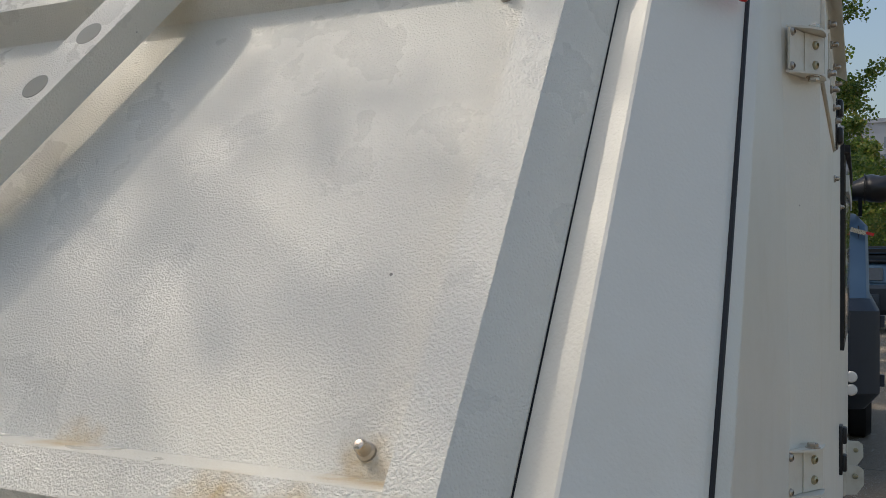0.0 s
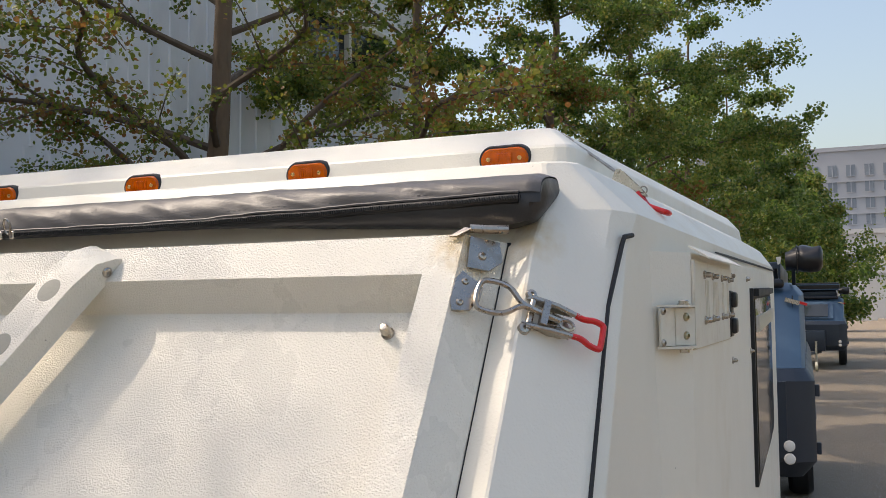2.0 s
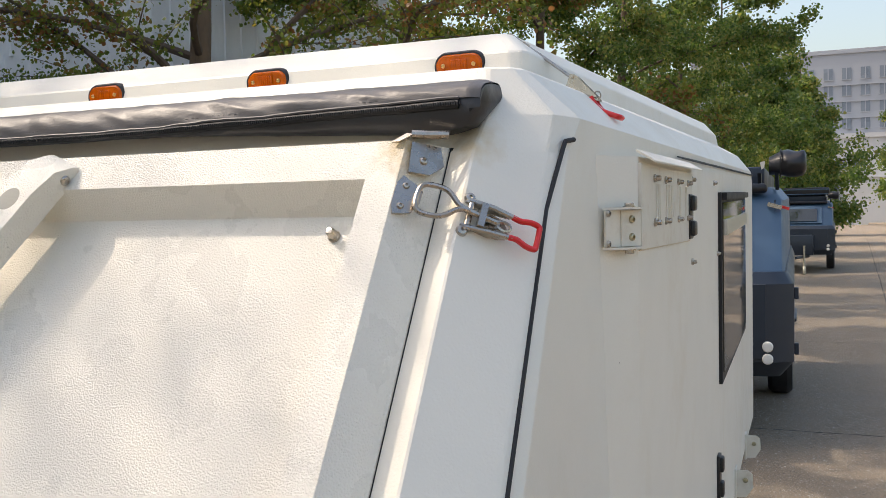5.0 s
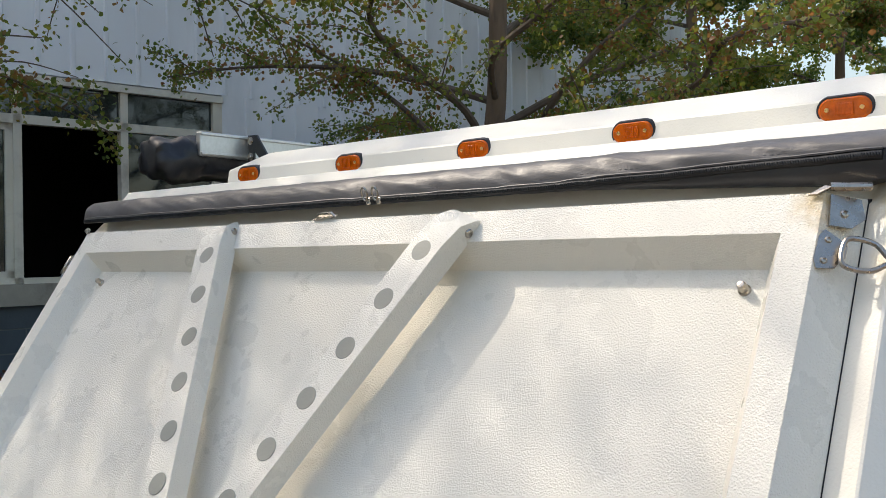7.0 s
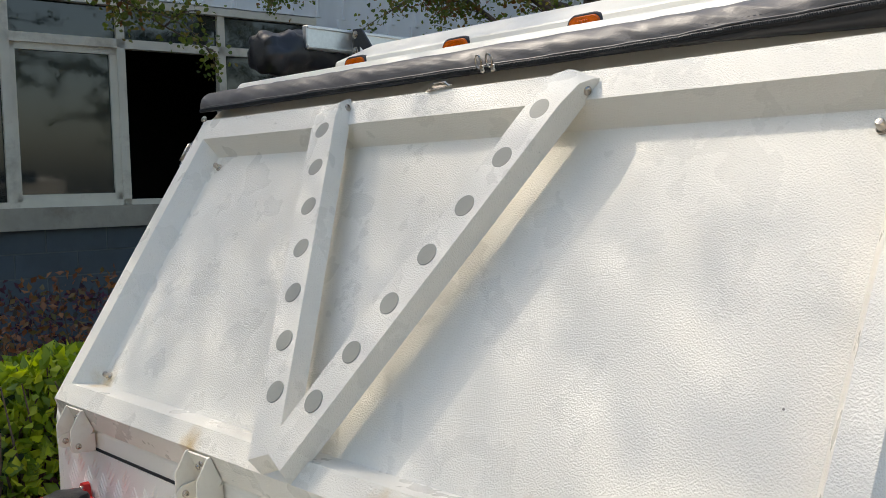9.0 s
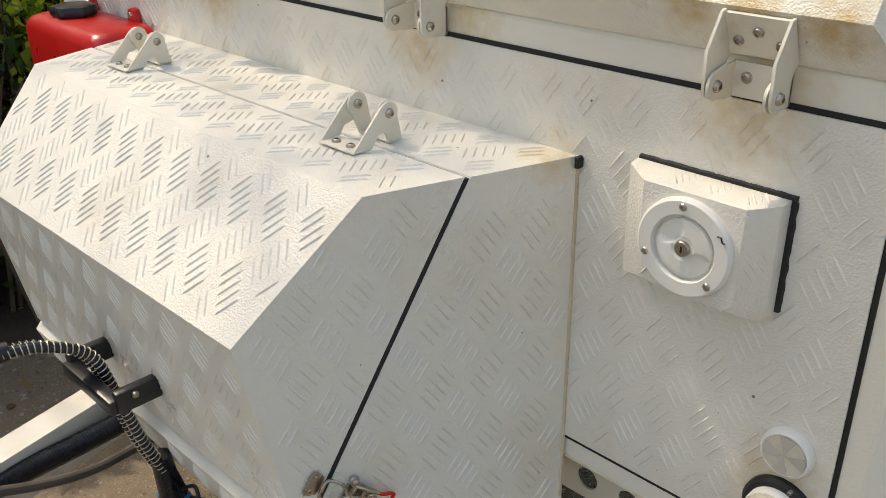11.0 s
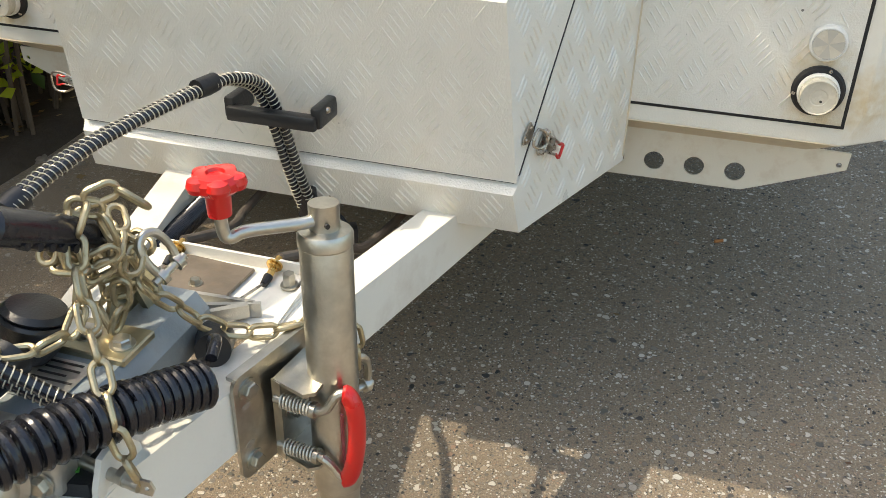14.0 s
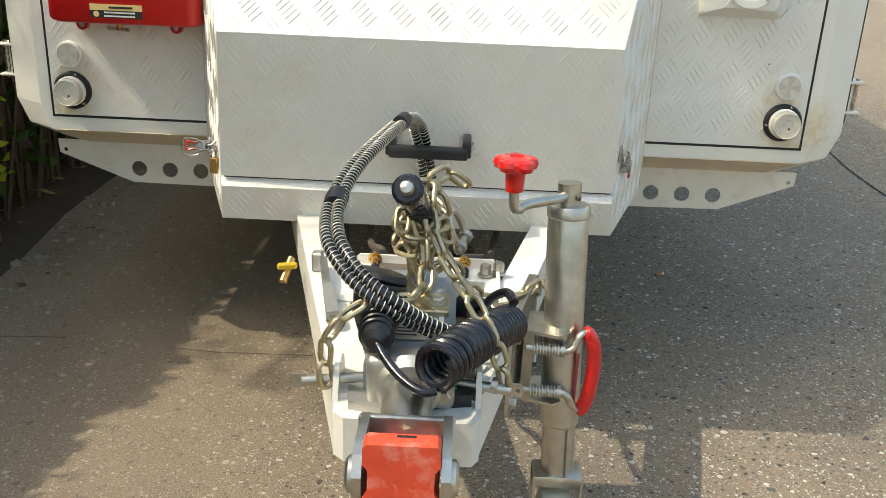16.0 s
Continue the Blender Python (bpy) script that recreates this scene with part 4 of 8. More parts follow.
# hatch clamps on the pillars, lid catches, roof toggles
for s in (1, -1):
    toggle_latch(hatch, hp(s * 0.808, 1.560, 0.632), (s * 0.936, 0.378, 1.606), (s * 0.56, -0.68, 0.44))
    br = part("corner_catch", prism([hp(s * 0.800, 1.593, 0.638), hp(s * 0.818, 1.600, 0.6195), hp(s * 0.828, 1.618, 0.6095), hp(s * 0.822, 1.641, 0.6155), hp(s * 0.797, 1.633, 0.641)], hp(s * 0.6, 0, 0.8) * 0.0025), steel, hatch, "stainless corner catch on the hatch rim")
    part("screw", screw(hp(s * 0.811, 1.614, 0.629), hp(s * 0.6, 0, 0.8), 0.0052), steel, br)
    part("catch_roller", tube([hp(s * 0.797, 1.641, 0.646), hp(s * 0.815, 1.645, 0.638), hp(s * 0.836, 1.650, 0.630)], 0.0050, 10), steel, br)
    part("catch_tongue", prism([hp(s * 0.776, 1.628, 0.648), hp(s * 0.786, 1.628, 0.648), hp(s * 0.800, 1.640, 0.645), hp(s * 0.792, 1.641, 0.646)], HN * 0.003), steel, br)
    # roof hold-down toggle on the shoulder
    T = lambda x, y, z: Vector((s * x, 0.860 + y, z))
    hold = part("roof_toggle", soften(prism([T(0.838, -0.014, 1.8385), T(0.838, 0.014, 1.8385), T(0.902, 0.014, 1.8150), T(0.902, -0.014, 1.8150)], (0, 0, 0.004)), 0.001, 1), steel, trailer, "stainless roof toggle with wire hook and red-dipped bail")
    part("roof_hook", soften(prism([T(0.752, -0.012, 1.9340), T(0.752, 0.012, 1.9340), T(0.786, 0.012, 1.9070), T(0.786, -0.012, 1.9070)], (s * 0.002, 0, 0.004)), 0.001, 1), steel, hold)
    part("hook_pin", cyl(T(0.778, -0.013, 1.9175), T(0.778, 0.013, 1.9175), 0.0032, 10), steel, hold)
    for q in (-1, 1):
        part("wire_loop", tube([T(0.774, q * 0.009, 1.9185), T(0.800, q * 0.009, 1.9000), T(0.830, q * 0.008, 1.8770), T(0.856, q * 0.007, 1.8565)], 0.0024, 8), steel, hold)
        part("cheek", prism([T(0.848, q * 0.012, 1.8400), T(0.856, q * 0.012, 1.8600), T(0.864, q * 0.012, 1.8600), T(0.898, q * 0.012, 1.8240), T(0.900, q * 0.012, 1.8180)], (0, q * 0.002, 0)), steel, hold)
        part("lever_arm", tube([T(0.857, q * 0.0105, 1.8560), T(0.878, q * 0.0105, 1.8370), T(0.892, q * 0.0110, 1.8200)], 0.0026, 8), steel, hold)
    part("cross_pin", cyl(T(0.859, -0.017, 1.8570), T(0.859, 0.017, 1.8570), 0.0034, 12), steel, hold)
    part("locking_ring", tube([T(0.897 + 0.0062 * math.cos(a), 0.0, 1.8255 + 0.0062 * math.sin(a)) for a in [2 * math.pi * k / 16 for k in range(16)]], 0.0013, 6, closed=True), steel, hold)
    part("bail", tube(smooth_path([T(0.890, 0.0115, 1.8220), T(0.899, 0.0125, 1.8060), T(0.907, 0.0130, 1.7985), T(0.930, 0.0120, 1.7890), T(0.936, 0.0060, 1.7870), T(0.936, -0.0060, 1.7870), T(0.930, -0.0120, 1.7890), T(0.907, -0.0130, 1.7985), T(0.899, -0.0125, 1.8060), T(0.890, -0.0115, 1.8220)], 4), 0.0044, 10), red_grip, hold, "red-dipped bail")
mid = part("middle_catch", prism([hp(-0.050, 1.632, 0.647), hp(-0.008, 1.634, 0.647), hp(0.0, 1.644, 0.642), hp(-0.042, 1.645, 0.642)], HN * 0.003), steel, hatch, "stainless middle catch on the hatch rim")
part("catch_loop", tube([hp(-0.045, 1.638, 0.648), hp(-0.035, 1.641, 0.654), hp(-0.006, 1.642, 0.654), hp(0.002, 1.637, 0.648)], 0.0022, 8), steel, mid)

# ---- tread-plate tool box on the drawbar ----
hw = lambda y: 0.4875 + 0.338 * y
box = thing("tool_box", (0, -0.2, 0.44), "white tread-plate tool box with hinged lid", "tool box")
def yz_solid(poly, inset=0.0):
    return loft([[Vector((hw(y) - inset, y, z)) for y, z in poly], [Vector((-hw(y) + inset, y, z)) for y, z in poly]])
base_poly = [(-0.002, 0.441), (-0.336, 0.447), (-0.3600, 0.519), (-0.349, 0.529), (-0.137, 0.949), (-0.002, 0.949)]
lid_poly = [(-0.1440, 0.950), (-0.257, 0.950), (-0.403, 0.810), (-0.3530, 0.5370)]
box_body = part("box_body", soften(yz_solid(base_poly), 0.002, 2, 12), white_tread, box)
box_lid = part("box_lid", soften(yz_solid(lid_poly), 0.0035, 2, 12), white_tread, box, "white tread-plate lid")
# black strip drawn as the shadow line under the overhanging lid
part("lid_gap_shade", prism([(-0.364, -0.3470, 0.5280), (0.364, -0.3470, 0.5280), (0.364, -0.3470, 0.5385), (-0.364, -0.3470, 0.5385)], (0, 0.006, 0)), seal_black, box)
part("lid_seal", yz_solid([(-0.330, 0.545), (-0.352, 0.545), (-0.148, 0.947), (-0.132, 0.947)], 0.0012), seal_black, box)
for s in (1, -1):
    part("box_seal", prism([(s * 0.4850, -0.0075, 0.452), (s * 0.4878, -0.0075, 0.452), (s * 0.4878, -0.0075, 0.946), (s * 0.4850, -0.0075, 0.946)], (0, 0.004, 0)), beige_dirty, box)
part("seal_end", soften(block((0.4895, -0.008, 0.943), (0.006, 0.011, 0.014)), 0.001, 1), seal_black, box, "black end of the rubber seal")
def face_bars(poly3, target, height=0.0018, width=0.0017):
    """Tread bars over a flat face; its first edge gives the direction across."""
    p = [Vector(q) for q in poly3]
    n = (p[1] - p[0]).cross(p[-1] - p[0]).normalized()
    u = (p[1] - p[0]).normalized()
    v = n.cross(u)
    c = sum(p, Vector()) / len(p)
    flat = [((c + (q - c) * 0.985 - p[0]).dot(u), (c + (q - c) * 0.985 - p[0]).dot(v)) for q in p]
    tread_bars(target, flat, p[0], u, v, height=height, width=width)
def span(y0, z0, y1, z1):
    return [(-hw(y0), y0, z0), (hw(y0), y0, z0), (hw(y1), y1, z1), (-hw(y1), y1, z1)]
o_lid, o_body = ([], []), ([], [])
face_bars(span(-0.353, 0.5370, -0.403, 0.810), o_lid, 0.0012, 0.0012)
face_bars(span(-0.403, 0.810, -0.257, 0.950), o_lid)
face_bars(span(-0.257, 0.950, -0.1425, 0.950), o_lid)
face_bars(span(-0.139, 0.949, -0.002, 0.949), o_body)
face_bars(span(-0.336, 0.447, -0.3600, 0.519), o_body)
for s in (1, -1):
    for poly, o in ((lid_poly, o_lid), (base_poly, o_body)):
        pts = [(s * hw(y), y, z) for y, z in poly]
        c = sum((Vector(q) for q in pts), Vector()) / len(pts)
        # across the face, front to back on the right, back to front on the left
        u = Vector((s * 0.338, 1, 0)).normalized() * s
        v = Vector((0, 0, 1))
        flat = [((c + (Vector(q) - c) * 0.96 - c).dot(u), (c + (Vector(q) - c) * 0.96 - c).dot(v)) for q in pts]
        tread_bars(o, flat, c, u, v)
tagged(mesh_part("tread_pattern", o_lid[0], o_lid[1], white_tread, box_lid), kind="stuff")
tagged(mesh_part("tread_pattern", o_body[0], o_body[1], white_tread, box_body), kind="stuff")
# lid hinges
for hx in (0.270, -0.266):
    hg = part("lid_hinge", soften(block((hx, -0.172, 0.9535), (0.064, 0.030, 0.003)), 0.001, 1), white_metal, box_lid, "cream steel lid hinge with two ears")
    for s in (-1, 1):
        part("hinge_ear", ear(hx + s * 0.0305 - 0.0015, [(-0.1870, 0.9525), (-0.1400, 0.9985)] + arc(-0.1290, 0.9890, 0.0140, 120, -40) + [(-0.1330, 0.9690), (-0.1480, 0.9655), (-0.1570, 0.9525)], 0.003), white_metal, hg)
        part("hinge_ear", ear(hx + s * 0.0265 - 0.0015, [(-0.1060, 0.9510), (-0.1130, 0.9840)] + arc(-0.1290, 0.9890, 0.0148, 10, 200) + [(-0.1380, 0.9780), (-0.1270, 0.9510)], 0.003), white_metal, hg)
        part("hinge_bolt", screw((hx + s * 0.0320, -0.1290, 0.9890), (s, 0, 0), 0.0060, h=0.005), steel, hg)
        part("hinge_bolt", screw((hx + s * 0.0250, -0.1290, 0.9890), (-s, 0, 0), 0.0060, h=0.005), steel, hg)
        part("hinge_bolt", screw((hx + s * 0.013, -0.174, 0.9550), (0, 0, 1), 0.0058), steel, hg)
    part("hinge_leaf", soften(block((hx, -0.117, 0.9525), (0.056, 0.022, 0.003)), 0.001, 1), white_metal, hg)
# lid catches on the sides
toggle_latch(box_body, (0.3780, -0.330, 0.605), (0.4060, -0.247, 0.551), (1, -0.338, 0))
# the other one stands open, with a small brass padlock through it
left_latch = toggle_latch(box_body, (-0.368, -0.300, 0.580), (-0.444, -0.302, 0.577), (0, -0.92, 0.38))
part("swing_loop", tube(smooth_path([(-0.398, -0.306, 0.586), (-0.412, -0.308, 0.587), (-0.428, -0.310, 0.594), (-0.447, -0.311, 0.593), (-0.4515, -0.311, 0.578), (-0.447, -0.311, 0.563), (-0.428, -0.310, 0.561), (-0.412, -0.308, 0.569), (-0.398, -0.306, 0.571)], 4), 0.0019, 8), steel, left_latch, "loose steel wire loop")
lockp = thing("padlock", (-0.394, -0.306, 0.55), "small brass padlock hanging from the open latch", "padlock")
part("lock_shackle", tube([(-0.399, -0.303, 0.556), (-0.399, -0.303, 0.576), (-0.396, -0.303, 0.581), (-0.392, -0.303, 0.581), (-0.389, -0.303, 0.576), (-0.389, -0.303, 0.556)], 0.0017, 8), steel, lockp)
part("lock_body", soften(block((-0.394, -0.303, 0.541), (0.015, 0.010, 0.031)), 0.0015, 1), brass, lockp)
for q in range(4):
    part("lock_wheel", cyl((-0.386, -0.303, 0.530 + 0.0072 * q), (-0.386, -0.303, 0.5345 + 0.0072 * q), 0.0042, 12), brass, lockp)
# cable bar
bar = part("cable_bar", soften(block((0.022, -0.428, 0.620), (0.140, 0.020, 0.022)), 0.004, 2), black_plastic, box_lid, "black pull handle")
for x in (-0.046, 0.090):
    part("bar_foot", soften(block((x, -0.398, 0.627), (0.016, 0.064, 0.032)), 0.004, 2), black_plastic, bar)
    part("bar_screw", screw((x + (0.0085 if x > 0 else -0.0085), -0.405, 0.633), (1 if x > 0 else -1, 0, 0), 0.005), steel, bar)

# ---- red can beside the box ----
can = thing("fuel_can", (-0.615, -0.07, 0.775), "red plastic fuel can bolted to the front wall", "can")
def can_ring(z, inset):
    """Rounded outline of the can, deeper in front."""
    pts = []
    for cx, cy, r, a0 in ((-0.465, -0.016, 0.008, 0), (-0.768, -0.016, 0.008, 90), (-0.742, -0.102, 0.028, 180), (-0.486, -0.102, 0.028, 270)):
        for k in range(6):
            a = radians(a0 + 18 * k)
            rr = max(0.003, r - inset * 0.3)
            pts.append(Vector((cx + rr * math.cos(a) - math.copysign(inset * 0.7, cx + 0.615), cy + rr * math.sin(a) + (inset * 0.7 if cy < -0.05 else 0), z)))
    return pts
part("can_body", loft([can_ring(0.774, 0.012), can_ring(0.777, 0.005), can_ring(0.784, 0.0), can_ring(0.860, 0.0), can_ring(0.938, 0.0), can_ring(0.948, 0.004), can_ring(0.957, 0.012), can_ring(0.962, 0.028)]), red_can, can, sharp=50)
for x, z, up in ((-0.742, 0.770, -1), (-0.540, 0.770, -1), (-0.700, 0.960, 1), (-0.530, 0.960, 1)):
    lug = part("lug", soften(prism([(x - 0.016, -0.006, z - up * 0.004), (x + 0.016, -0.006, z - up * 0.004), (x + 0.012, -0.006, z + up * 0.014), (x + 0.008, -0.006, z + up * 0.022), (x, -0.006, z + up * 0.025), (x - 0.008, -0.006, z + up * 0.022), (x - 0.012, -0.006, z + up * 0.014)], (0, -0.013, 0)), 0.004, 2), red_can, can, "tapering moulded lug")
    part("lug_screw", screw((x, -0.0195, z + up * 0.013), (0, -1, 0), 0.006), steel, lug)
cap_b = bmesh.new()
loft([[Vector((-0.664 + (r + l * 0.0035 * math.cos(6 * a)) * math.cos(a), -0.066 + (r + l * 0.0035 * math.cos(6 * a)) * math.sin(a), z)) for a in [2 * math.pi * k / 48 for k in range(48)]] for r, l, z in ((0.034, 0, 0.958), (0.037, 0.6, 0.962), (0.040, 1, 0.967), (0.040, 1, 0.976), (0.037, 1, 0.981), (0.028, 0.4, 0.983), (0.010, 0, 0.9835))], cap_b)
part("cap", cap_b, black_plastic, can, "wide lobed black screw cap")
tape = part("warning_label", block((-0.624, -0.1308, 0.8085), (0.105, 0.0014, 0.012)), label_yellow, can)
part("label_panel", block((-0.624, -0.1308, 0.7950), (0.105, 0.0014, 0.015)), label_black, can)
part("label_sign", cyl((-0.664, -0.1312, 0.795), (-0.664, -0.1322, 0.795), 0.0058, 18), label_yellow, can)
for i, (w, dz) in enumerate(((0.062, 0.7985), (0.062, 0.7915))):
    part("label_line", block((-0.617, -0.1318, dz), (w, 0.0008, 0.0030)), label_white, can)
part("label_line", block((-0.614, -0.1318, 0.8085), (0.048, 0.0008, 0.004)), label_black, can)
tap = part("drain_tap", cyl((-0.642, -0.07, 0.776), (-0.642, -0.07, 0.756), 0.006, 12), brass, can)
part("tap_lever", cyl((-0.666, -0.075, 0.760), (-0.620, -0.075, 0.757), 0.0035, 10), steel, tap)

# ---- fittings on the flanks ----
sx = lambda y: 0.985 - (y - 0.730) * 0.055 / 3.255
def on_flank(s, y, z, out=0.0):
    return Vector((s * (sx(y) + out), y, z + rise(y)))
for s in (1, -1):
    for z0 in (1.612, 1.082):
        hg = part("door_hinge", soften(prism([(s * 0.9660, 0.690, z0 - 0.026), (s * 0.9865, 0.728, z0 - 0.026), (s * 0.9865, 0.728, z0 + 0.026), (s * 0.9660, 0.690, z0 + 0.026)], (s * 0.0030, -0.0016, 0)), 0.0008, 1), white_metal, trailer, "cream steel door hinge")
        part("hinge_leaf", soften(prism([(s * 0.9510, 0.655, z0 - 0.026), (s * 0.9645, 0.690, z0 - 0.026), (s * 0.9645, 0.690, z0 + 0.026), (s * 0.9510, 0.655, z0 + 0.026)], (s * 0.0030, -0.0012, 0)), 0.0008, 1), white_metal, hg)
        for dz in (0.0285, -0.0285):
            part("hinge_ear", soften(prism([(s * x, y, z0 + dz - 0.0015) for x, y in ((0.9490, 0.654), (0.9640, 0.665), (0.9800, 0.678), (0.9890, 0.690), (0.9920, 0.704), (0.9925, 0.728), (0.9850, 0.730), (0.9640, 0.692))], (0, 0, 0.003)), 0.0007, 1), white_metal, hg)
            k = 1 if dz > 0 else -1
            part("hinge_pin", hex_head((s * 0.9790, 0.694, z0 + dz + k * 0.002), (0, 0, k), 0.0068, 0.006), steel, hg)
            part("hinge_bolt", screw((s * 0.9790, 0.7085, z0 + dz * 0.45), (s * 0.87, -0.49, 0), 0.0060, h=0.005), brass_zinc, hg)
            part("hinge_bolt", screw((s * 0.9545, 0.6600, z0 + dz * 0.75), (s * 0.94, -0.34, 0), 0.0055, h=0.005), steel, hg)
    # folded vent cover on eight studs
    vent = part("vent_cover", soften(prism([on_flank(s, 0.731, 1.580, 0.0005), on_flank(s, 1.372, 1.562, 0.0005), on_flank(s, 1.400, 1.702, 0.0005), on_flank(s, 0.731, 1.706, 0.0005)], (s * 0.0045, 0, 0)), 0.001, 1), white_metal, trailer, "cream louvred vent cover on eight studs")
    lip = bmesh.new()
    loft([[on_flank(s, y, 1.7275, -0.004), on_flank(s, y, 1.7100, 0.024), on_flank(s, y, 1.7070, 0.024), on_flank(s, y, 1.7245, -0.004)] for y in (0.742, 1.08, 1.430)], lip)
    part("vent_lip", soften(lip, 0.0008, 1), white_metal, vent, "folded top flange")
    part("vent_gap", prism([on_flank(s, 0.731, 1.5775, 0.0), on_flank(s, 1.372, 1.5595, 0.0), on_flank(s, 1.372, 1.5615, 0.0), on_flank(s, 0.731, 1.5795, 0.0)], (s * 0.0022, 0, 0)), beige_dirty, vent)
    for y in (0.855, 0.980, 1.151, 1.304):
        for z in (1.687, 1.617):
            part("stud", lathe([(0.0066, 0), (0.0066, 0.003), (0.0046, 0.0042), (0.0044, 0.0095), (0.0034, 0.0115), (0.001, 0.012)], on_flank(s, y, z - rise(y) * 0.6, 0.005), (s, 0, 0), 12), steel, vent)
    for y0, n in ((0.875, 3), (0.995, 5), (1.170, 2), (1.270, 2)):
        for k in range(n):
            y = y0 + 0.021 * k
            part("slot", block(on_flank(s, y, 1.650 - rise(y) * 0.6, 0.0050), (0.0030, 0.0065, 0.058)), white_metal, vent)
    for z, y, h in ((1.612, 1.352, 0.094), (0.865, 2.02, 0.125)):
        c = on_flank(s, y, z)
        hd = part("door_handle", soften(block(c + Vector((s * 0.004, 0, 0)), (0.010, 0.050, h)), 0.003, 2), black_plastic, trailer, "black plastic door handle")
        for dz in (0.30, -0.26):
            part("handle_grip", soften(block(c + Vector((s * 0.012, -0.004, h * dz)), (0.014, 0.034, h * 0.34)), 0.005, 2), black_plastic, hd)
    # hopper window with its blind
    Y0, Y1, Z0, Z1 = 2.09, 3.24, 1.112, 1.662
    win = part("side_window", bmesh.new(), seal_black, trailer, "dark-framed acrylic side window")
    bow = lambda u: 0.006 * (1 - (1 - 2 * u) ** 2)
    fr = bmesh.new()
    for a, b_, c, d in ((Y0, Y1, Z1 - 0.040, Z1), (Y0, Y1, Z0, Z0 + 0.040), (Y0, Y0 + 0.050, Z0 + 0.04, Z1 - 0.04), (Y1 - 0.050, Y1, Z0 + 0.04, Z1 - 0.04)):
        prism([on_flank(s, a, c, -0.002), on_flank(s, b_, c, -0.002), on_flank(s, b_, d, -0.002), on_flank(s, a, d, -0.002)], (s * 0.012, 0, 0), fr)
    fr.to_mesh(win.data)
    fr.free()
    pane = [[on_flank(s, Y0 + 0.030 + (Y1 - Y0 - 0.06) * u, 0.0, 0.008 + bow(u) + d) for d in (0.0, 0.005)] for u in [k / 16 for k in range(17)]]
    part("window_pane", loft([[Vector((a.x, a.y, a.z + Z0 + 0.03)), Vector((b_.x, b_.y, b_.z + Z0 + 0.03)), Vector((b_.x, b_.y, b_.z + Z1 - 0.03)), Vector((a.x, a.y, a.z + Z1 - 0.03))] for a, b_ in pane]), tinted_glass, win, "bowed tinted acrylic pane", sharp=30)
    part("blind_rail", soften(prism([on_flank(s, Y0 + 0.06, Z1 - 0.125, 0.012), on_flank(s, Y1 - 0.06, Z1 - 0.125, 0.012), on_flank(s, Y1 - 0.06, Z1 - 0.080, 0.012), on_flank(s, Y0 + 0.06, Z1 - 0.080, 0.012)], (s * 0.009, 0, 0)), 0.002, 1), alu, win, "pale blind rail across the pane")
    part("window_hinge", soften(prism([on_flank(s, Y0 + 0.02, Z1 - 0.022, 0.004), on_flank(s, Y1 - 0.02, Z1 - 0.022, 0.004), on_flank(s, Y1 - 0.02, Z1 - 0.002, 0.004), on_flank(s, Y0 + 0.02, Z1 - 0.002, 0.004)], (s * 0.020, 0, 0)), 0.004, 2), seal_black, win)
    for y, z in ((1.420, 1.512), (1.960, 1.687), (2.050, 1.490), (1.425, 1.690)):
        part("press_stud", lathe([(0.0075, 0), (0.0075, 0.003), (0.0048, 0.0045), (0.0045, 0.010), (0.001, 0.0115)], on_flank(s, y, z), (s, 0, 0), 12), steel, trailer)
    # cream brackets low on the flank
    for y, z in ((2.72, 0.640), (3.33, 0.610)):
        base_ = on_flank(s, y, z)
        lug = part("side_lug", soften(block(base_ + Vector((s * 0.003, 0, 0)), (0.008, 0.060, 0.105)), 0.002, 1), white_metal, trailer, "cream steel bracket on the flank")
        plate_ = [base_ + Vector((s * a, -0.020, b)) for a, b in ((0.0, 0.048), (0.045, 0.048), (0.060, 0.036), (0.062, -0.010), (0.040, -0.044), (0.0, -0.050))]
        part("lug_ear", soften(prism(plate_, (0, 0.005, 0)), 0.001, 1), white_metal, lug)
        part("lug_bolt", screw(base_ + Vector((s * 0.036, -0.0205, 0.014)), (0, -1, 0), 0.009, h=0.006), brass_zinc, lug)
    lug = part("side_lug", soften(block((s * 0.950, 0.10, 0.658), (0.022, 0.030, 0.075)), 0.004, 2), white_metal, trailer, "cream steel lug on the flank")
    for dz in (0.034, -0.034):
        part("lug_ear", soften(block((s * 0.958, 0.09, 0.658 + dz), (0.040, 0.046, 0.006)), 0.002, 1), white_metal, lug)
    part("lug_bolt", cyl((s * 0.966, 0.086, 0.616), (s * 0.966, 0.086, 0.700), 0.005, 10), steel, lug)

